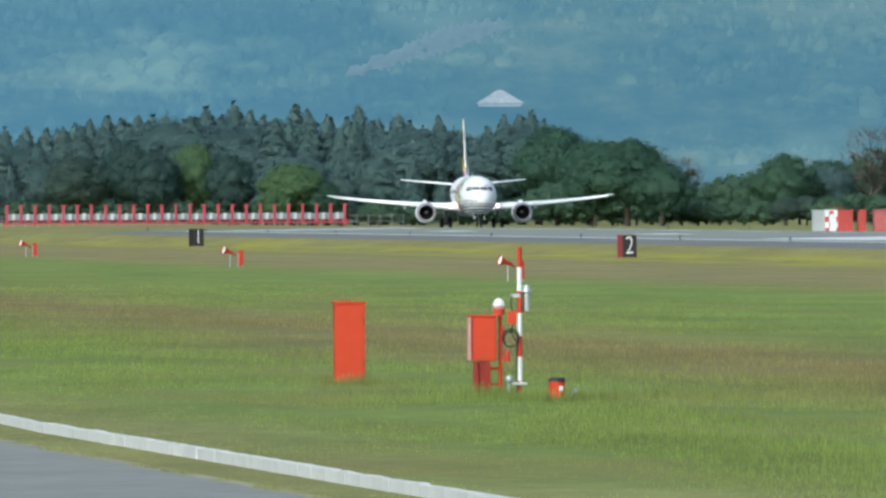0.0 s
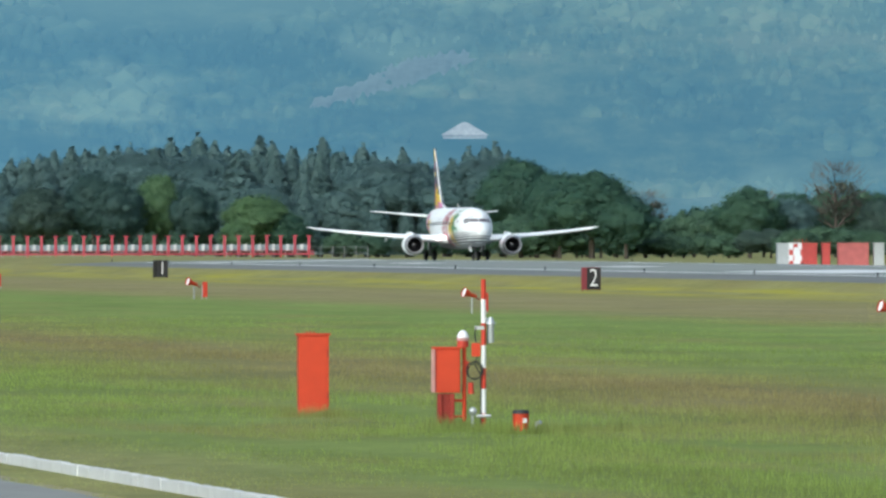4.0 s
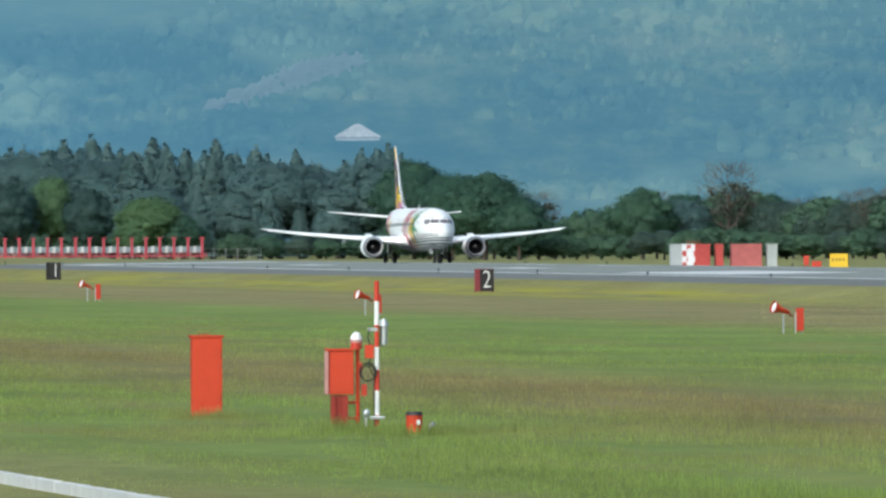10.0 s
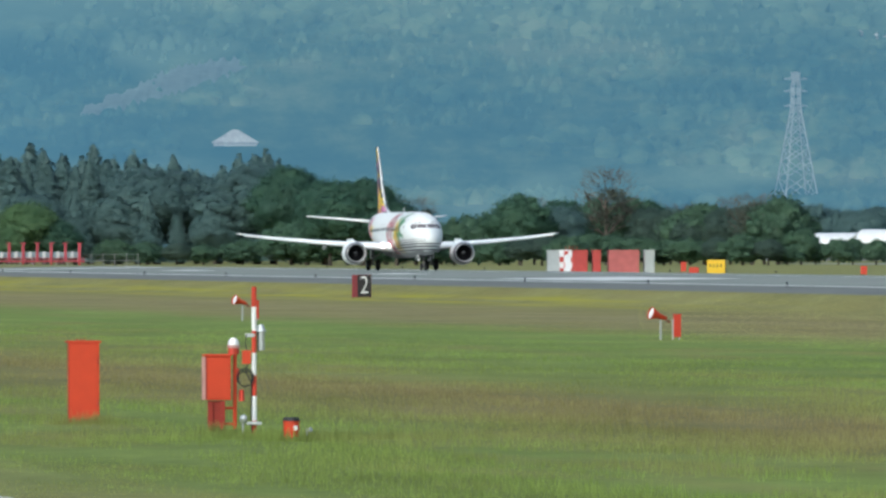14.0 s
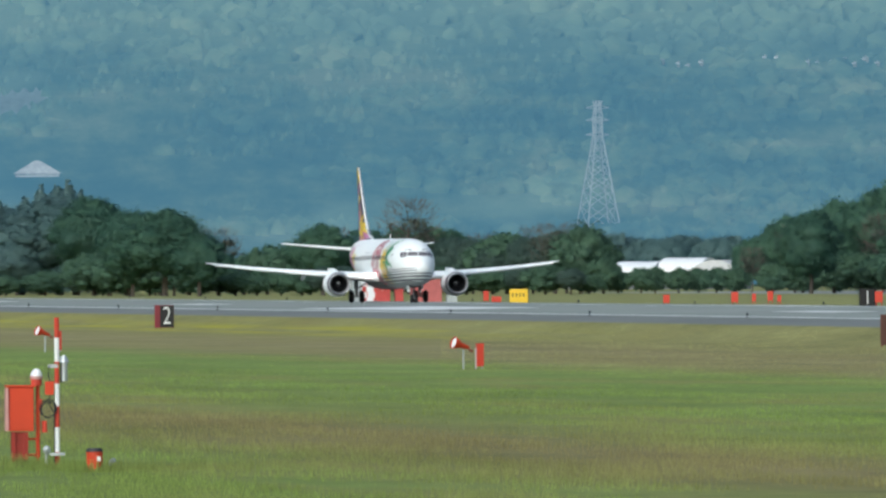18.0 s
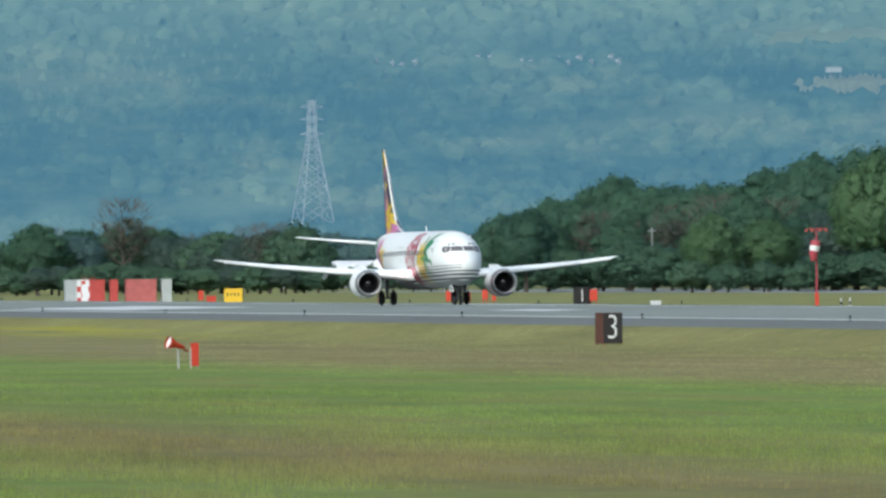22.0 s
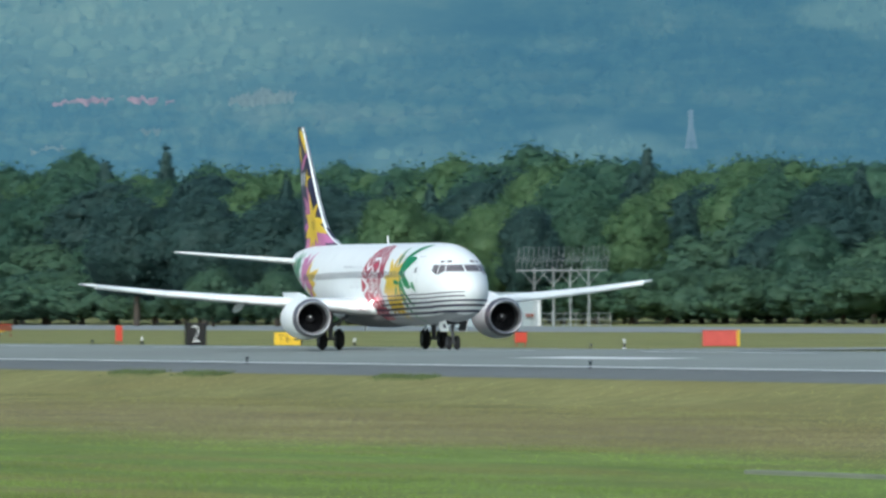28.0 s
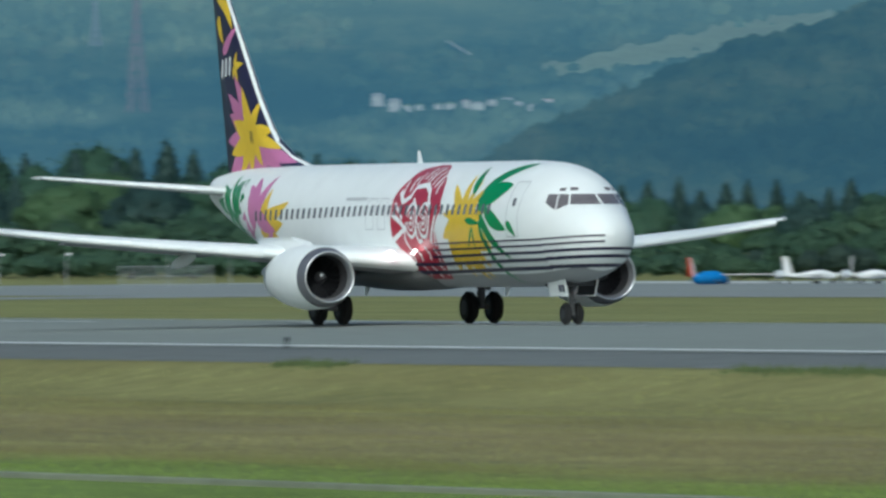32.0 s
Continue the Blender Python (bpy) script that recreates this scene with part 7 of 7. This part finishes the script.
def light_aircraft(bearing, dist, turn, tail, cover):
    r = empty("light_aircraft", facing(bearing, dist, FAR, turn) @ Matrix.Scale(0.52, 4), "small parked light aircraft under a blue cloth cover" if cover else "small white parked light aircraft with long low wings", "airplane", "parked light aircraft")
    sec = [(-3.0, 0.4, 0.7), (-2.2, 0.7, 0.75), (-1.0, 0.85, 0.85), (0.6, 0.9, 0.9), (1.6, 0.7, 0.8), (2.4, 0.45, 0.6), (2.8, 0.1, 0.5)] if cover else [(-3.6, 0.12, 1.0), (-2.6, 0.22, 1.02), (-1.0, 0.42, 1.1), (0.6, 0.6, 1.2), (1.4, 0.58, 1.15), (2.3, 0.45, 1.05), (2.9, 0.3, 1.0), (3.1, 0.08, 0.98)]
    verts, faces, seg = [], [], 12
    for x, rad, z in sec:
        for k in range(seg):
            q = 2 * math.pi * k / seg
            verts.append((x, rad * math.sin(q), z + rad * math.cos(q)))
    for i in range(len(sec) - 1):
        faces += [(i * seg + k, (i + 1) * seg + k, (i + 1) * seg + (k + 1) % seg, i * seg + (k + 1) % seg) for k in range(seg)]
    mesh_part("fuselage", verts, faces, cover or WHITE, r, "covered in blue cloth" if cover else "", True)
    if not cover:
        bm = B()
        box(bm, -0.1, 0.9, -7.4, 7.4, 1.2, 1.32, 0.05)
        part("wing", bm, WHITE, r)
        bm = B()
        box(bm, -3.7, -3.0, -1.6, 1.6, 1.05, 1.1, 0.02)
        part("tailplane", bm, WHITE, r)
    for nm, x0, x1, t0, t1, w, look_of in (("tail_fin", -3.8, -3.05, -4.0, -3.6, 0.04, tail), ("fin_edge", -3.04, -2.65, -3.59, -3.38, 0.035, WHITE)):
        mesh_part(nm, [(x, y, z) for y in (-w, w) for x, z in ((x0, 1.0), (x1, 1.1), (t1, 3.5), (t0, 3.5))],
                  [(0, 1, 2, 3), (7, 6, 5, 4), (0, 3, 7, 4), (1, 5, 6, 2), (3, 2, 6, 7), (0, 4, 5, 1)], look_of, r, "upright tail fin" if nm == "tail_fin" else "white leading edge of the fin")
    for x, y in ((0.3, -1.1), (0.3, 1.1), (2.4, 0)):
        bm = B()
        rod(bm, (x, y * 0.4, 0.9), (x, y, 0.25), 0.05, None, 6)
        part("leg", bm, GALV, r)
        bm = B()
        rod(bm, (x, y - 0.08, 0.22), (x, y + 0.08, 0.22), 0.22, None, 12)
        part("wheel", bm, RUBBER, r)
    return r


light_aircraft(-67.468, 972, 40, ORANGE, BLUE)
for k in range(5):
    light_aircraft(-67.2 + 0.13 * k, 972 - 3 * k, (96, 12, 100, 190, 95)[k], WHITE, None)


def kerb():
    """Concrete kerb between the service road and the grass; each block is a part."""
    r = tagged(new("kerb"), "white concrete kerb of separate blocks along the road", "kerb", kind="structure")
    r.matrix_basis = Matrix.Translation((-278.0, 25.1, FIELD))
    bm = B()
    box(bm, 0.012, 0.988, -0.08, 0.08, -0.3, 0.2, 0.015)
    src = part("kerb_block", bm, KERB, r)
    rng = random.Random(5)
    for k in range(1, 140):
        o = new("kerb_block", src.data)
        o.parent = r
        o.matrix_basis = pose(k, rng.uniform(-0.012, 0.012), rng.uniform(-0.014, 0.008), rng.uniform(-1.5, 1.5), 0, rng.uniform(-0.5, 0.5))
    for k in range(64):
        o = new("kerb_block", src.data)
        o.parent = r
        o.matrix_basis = pose(-(k + 1), 0.02 * k, -0.02 + rng.uniform(-0.008, 0.008), 0, 0, -1.1 + rng.uniform(-0.4, 0.4))


kerb()

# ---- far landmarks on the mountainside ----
# emission on these far materials paints the air's haze over them
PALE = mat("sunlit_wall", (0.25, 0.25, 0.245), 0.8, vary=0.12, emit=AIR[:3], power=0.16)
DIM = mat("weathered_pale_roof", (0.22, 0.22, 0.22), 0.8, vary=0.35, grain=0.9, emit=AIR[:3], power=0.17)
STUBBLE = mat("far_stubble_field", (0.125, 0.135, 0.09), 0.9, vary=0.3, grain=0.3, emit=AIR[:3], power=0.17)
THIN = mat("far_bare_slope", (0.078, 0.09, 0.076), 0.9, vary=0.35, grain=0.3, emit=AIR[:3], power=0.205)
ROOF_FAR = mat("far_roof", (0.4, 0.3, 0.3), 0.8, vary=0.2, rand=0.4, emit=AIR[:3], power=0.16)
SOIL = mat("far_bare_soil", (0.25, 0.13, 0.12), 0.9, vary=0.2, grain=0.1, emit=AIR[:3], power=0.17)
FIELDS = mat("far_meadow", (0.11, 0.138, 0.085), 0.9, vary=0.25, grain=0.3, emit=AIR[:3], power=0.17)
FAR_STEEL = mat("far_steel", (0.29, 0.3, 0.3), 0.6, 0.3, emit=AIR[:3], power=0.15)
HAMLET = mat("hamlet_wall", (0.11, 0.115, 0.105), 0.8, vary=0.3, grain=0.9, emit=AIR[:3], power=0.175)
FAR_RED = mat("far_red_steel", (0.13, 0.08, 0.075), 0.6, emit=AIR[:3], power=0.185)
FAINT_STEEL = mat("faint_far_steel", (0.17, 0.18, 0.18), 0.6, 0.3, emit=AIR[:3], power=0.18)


def dist_at(elev):
    """Distance at which the slope shows at an elevation."""
    d = np.linspace(2400, 4970, 900)
    return float(np.interp(elev, hill_elev(d), d))


def on_slope(bearing, elev, lift=0.0, near=14.0):
    """A place just before the slope where it shows at that bearing and elevation."""
    d = dist_at(elev) - near
    p = polar(bearing, d)
    p.z = math.tan(radians(elev)) * d + EYE[2] + lift
    return p, d


def slope_patch(name, columns, material, label, category):
    """A clearing that lies on the slope: columns of bearing, lower and upper elevation."""
    cols = [q[0] for q in columns]
    wob = random.Random(int(cols[0] * 100))
    verts, nb, ne = [], 60, 10
    for i in range(nb):
        b = cols[0] + (cols[-1] - cols[0]) * i / (nb - 1)
        lo, hi = np.interp(b, cols, [q[1] for q in columns]) + wob.uniform(-0.016, 0.016), np.interp(b, cols, [q[2] for q in columns]) + wob.uniform(-0.016, 0.016)
        for j in range(ne):
            d = dist_at(lo + (max(hi, lo + 0.003) - lo) * j / (ne - 1))
            x, y, z = hill_height(np.array([b]), np.array([d]))
            verts.append((float(x[0]), float(y[0]), float(z[0]) + 1.6 * min(1.0, 4 * min(i, nb - 1 - i) / nb, 2.2 * min(j, ne - 1 - j) / (ne - 1)) - 0.6))
    faces = [(i * ne + j, (i + 1) * ne + j, (i + 1) * ne + j + 1, i * ne + j + 1) for i in range(nb - 1) for j in range(ne - 1)]
    ob = mesh_part(name, verts, faces, material, None, "", True)
    return tagged(ob, label, category, kind="structure")


def house(bearing, elev, w, h, d, wall, roof, label, gable=0.4, ridge=0.3):
    p, dist = on_slope(bearing, elev)
    r = empty("house", Matrix.Translation(p) @ pose(0, 0, 0, 0, 0, -bearing), label, "house", "houses on the hillside")
    bm = B()
    box(bm, -w / 2, w / 2, -d / 2, d / 2, -0.6, h)
    part("wall", bm, wall, r)
    g = h + gable * w * 0.5
    mesh_part("roof", [(-w * 0.55, -d * 0.55, h), (w * 0.55, -d * 0.55, h), (w * 0.55, d * 0.55, h), (-w * 0.55, d * 0.55, h), (-w * ridge, 0, g), (w * ridge, 0, g)],
              [(0, 1, 5, 4), (2, 3, 4, 5), (1, 2, 5), (3, 0, 4), (3, 2, 1, 0)], roof, r)
    for k in range(max(1, int(w / 4)) if h > 0.5 else 0):
        bm = B()
        x = -w * 0.35 + k * w * 0.7 / max(1, int(w / 4) - 1 or 1)
        box(bm, x - 0.6, x + 0.6, -d / 2 - 0.06, -d / 2, h * 0.3, h * 0.7)
        part("window", bm, FAR_STEEL, r)


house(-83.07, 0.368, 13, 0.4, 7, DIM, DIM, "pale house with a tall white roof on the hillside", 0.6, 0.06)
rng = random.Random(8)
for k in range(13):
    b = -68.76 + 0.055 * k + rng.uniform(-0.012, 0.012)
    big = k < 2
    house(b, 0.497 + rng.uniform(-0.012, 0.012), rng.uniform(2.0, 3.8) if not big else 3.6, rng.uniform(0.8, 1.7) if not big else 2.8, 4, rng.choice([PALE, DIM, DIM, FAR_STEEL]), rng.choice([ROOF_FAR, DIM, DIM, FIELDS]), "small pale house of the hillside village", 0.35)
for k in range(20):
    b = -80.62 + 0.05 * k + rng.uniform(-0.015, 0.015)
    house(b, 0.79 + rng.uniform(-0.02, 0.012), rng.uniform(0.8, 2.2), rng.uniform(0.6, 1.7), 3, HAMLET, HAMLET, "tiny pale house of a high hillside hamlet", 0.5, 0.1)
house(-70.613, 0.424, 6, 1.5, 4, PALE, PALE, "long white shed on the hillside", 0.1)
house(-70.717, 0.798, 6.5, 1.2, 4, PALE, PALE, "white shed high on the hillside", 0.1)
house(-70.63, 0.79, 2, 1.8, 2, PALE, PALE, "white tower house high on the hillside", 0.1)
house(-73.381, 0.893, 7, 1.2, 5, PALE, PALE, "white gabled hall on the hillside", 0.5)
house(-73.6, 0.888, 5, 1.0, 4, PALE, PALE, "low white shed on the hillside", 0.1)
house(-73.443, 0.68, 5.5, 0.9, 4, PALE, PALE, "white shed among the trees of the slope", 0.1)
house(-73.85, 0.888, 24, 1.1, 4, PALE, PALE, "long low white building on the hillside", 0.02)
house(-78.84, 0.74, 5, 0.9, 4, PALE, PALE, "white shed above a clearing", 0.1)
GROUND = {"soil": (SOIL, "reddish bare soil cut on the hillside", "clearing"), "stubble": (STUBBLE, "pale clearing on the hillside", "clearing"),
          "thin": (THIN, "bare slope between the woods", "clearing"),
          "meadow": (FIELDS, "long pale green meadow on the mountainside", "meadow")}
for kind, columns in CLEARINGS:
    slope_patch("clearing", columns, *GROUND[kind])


def beam(p, q, r, material, parent, name):
    bm = B()
    rod(bm, p, q, r, None, 5)
    return part(name, bm, material, parent)


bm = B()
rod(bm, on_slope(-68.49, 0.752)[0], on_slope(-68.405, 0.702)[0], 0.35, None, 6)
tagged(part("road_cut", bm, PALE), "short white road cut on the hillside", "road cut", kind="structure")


def pylon(bearing, base, top, wide, steel, label):
    """A lattice power pylon; base and top are elevations in degrees."""
    p, d = on_slope(bearing, base)
    h = math.tan(radians(top - base)) * d
    r = empty("power_pylon", Matrix.Translation(p) @ pose(0, 0, 0, 0, 0, -bearing + 20), label, "pylon")

    def half(z):
        return wide * (1 - 0.78 * min(1, z / (0.72 * h)) if z < 0.72 * h else 0.22)

    levels = [h * q for q in (-0.03, 0.14, 0.27, 0.38, 0.48, 0.57, 0.65, 0.72, 0.8, 0.88, 1.0)]
    for sx, sy in ((-1, -1), (1, -1), (1, 1), (-1, 1)):
        bm = B()
        for a, b in zip(levels, levels[1:]):
            rod(bm, (sx * half(a), sy * half(a), a), (sx * half(b) * (0.3 if b == h else 1), sy * half(b) * (0.3 if b == h else 1), b), 0.2, None, 4)
        tagged(part("leg", bm, steel, r), kind="stuff")
    for a, b in zip(levels, levels[1:]):
        bm = B()
        for (x0, y0), (x1, y1) in (((-1, -1), (1, -1)), ((1, -1), (1, 1)), ((1, 1), (-1, 1)), ((-1, 1), (-1, -1))):
            rod(bm, (x0 * half(a), y0 * half(a), a), (x1 * half(b), y1 * half(b), b), 0.11, None, 4)
            rod(bm, (x1 * half(a), y1 * half(a), a), (x0 * half(b), y0 * half(b), b), 0.11, None, 4)
        tagged(part("bracing", bm, steel, r), kind="stuff")
    for q in (0.72, 0.84, 0.94):
        bm = B()
        for s in (-1, 1):
            rod(bm, (0, 0, h * q + 0.9), (s * wide * 0.75, 0, h * q), 0.14, None, 4)
            rod(bm, (0, 0, h * q - 0.3), (s * wide * 0.75, 0, h * q), 0.14, None, 4)
        part("cross_arm", bm, steel, r)


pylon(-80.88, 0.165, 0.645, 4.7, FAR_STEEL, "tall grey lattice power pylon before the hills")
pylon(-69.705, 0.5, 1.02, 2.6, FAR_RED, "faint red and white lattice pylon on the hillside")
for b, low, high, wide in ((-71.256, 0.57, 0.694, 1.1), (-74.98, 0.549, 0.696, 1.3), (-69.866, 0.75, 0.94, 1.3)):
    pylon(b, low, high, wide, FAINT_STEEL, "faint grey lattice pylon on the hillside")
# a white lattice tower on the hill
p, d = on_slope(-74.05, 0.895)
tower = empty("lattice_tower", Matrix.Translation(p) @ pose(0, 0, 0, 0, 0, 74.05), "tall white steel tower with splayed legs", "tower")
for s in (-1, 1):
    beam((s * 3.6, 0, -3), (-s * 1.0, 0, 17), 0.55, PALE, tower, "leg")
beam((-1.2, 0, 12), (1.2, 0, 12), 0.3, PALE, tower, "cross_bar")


HALL_WALL = mat("weathered_hall_wall", (0.2, 0.22, 0.23), 0.7, vary=0.25, grain=1.5)


def greenhouse(bearing, dist, w, wall, rise, turn, sheet_mat, label):
    """A low hall under a curved sheet roof."""
    r = empty("greenhouse", facing(bearing, dist, FAR, turn), label, "building", "low white-roofed buildings")
    bm = B()
    box(bm, -w / 2, w / 2, -3.6, 3.6, -0.2, wall)
    part("wall", bm, HALL_WALL, r)
    verts, seg = [], 12
    for x in (-w * 0.52, w * 0.52):
        verts += [(x, -3.8 * math.cos(math.pi * k / seg), wall + 0.004 + rise * math.sin(math.pi * k / seg)) for k in range(seg + 1)]
    m = seg + 1
    faces = [(k, k + 1, m + k + 1, m + k) for k in range(seg)] + [tuple(range(m)), tuple(2 * m - 1 - k for k in range(m)), (seg, 0, m, 2 * m - 1)]
    mesh_part("roof", verts, faces, sheet_mat, r, "curved sheet roof")


greenhouse(-80.9, 2150, 5.5, 2.6, 1.9, 28, WHITE, "white-roofed low hall behind bushes")
greenhouse(-80.72, 2170, 7.5, 2.4, 1.7, -24, WHITE, "white-roofed low hall among bushes")
greenhouse(-80.53, 2140, 6.5, 2.6, 2.0, -20, WHITE, "long white-roofed hall beside a grey one")
greenhouse(-80.4, 2120, 4.5, 2.2, 2.0, 62, GREYW, "grey-roofed hall with a rounded gable")
r = empty("utility_pole", facing(-79.556, 1752, FAR), "thin pale concrete utility pole at the wood", "utility pole")
bm = B()
rod(bm, (0, 0, -0.3), (0, 0, 7.6), 0.09, 0.07, 8)
part("pole", bm, GALV, r)
bm = B()
rod(bm, (-0.5, 0, 7.2), (0.5, 0, 7.2), 0.05, None, 6)
part("crossarm", bm, GALV, r)

# ---- what moves ----


def motions():
    """The airliner lines up, then rolls along the runway's centre line. Rows: seconds, x, y, turn."""
    line_up = [(0.0, -1468.0, 175.5, -4.0), (1.0, -1459.5, 174.9, -2.4), (2.0, -1450.5, 174.3, -0.8), (3.0, -1441.3, 173.7, 0.3), (4.0, -1431.8, 173.2, 0.5), (7.0, -1403.5, 172.6, 0.7), (9.0, -1382.8, 172.4, 0.5)]
    roll = [(10.0, -1370.4), (13.0, -1316.7), (16.0, -1241.7), (19.0, -1145.7), (20.0, -1107.4), (22.0, -1023.4), (23.0, -978.3), (24.4, -908.9), (26.6, -785.1), (27.0, -761.4), (28.0, -700.6),
            (29.0, -638.9), (30.0, -574.9), (31.0, -509.7), (32.0, -440.8)]
    rows = [(t, pose(x, y, 0.03, 0, 0, r)) for t, x, y, r in line_up] + [(t, pose(x, CENTRE, 0.03)) for t, x in roll]
    walk(PLANE, rows)


motions()
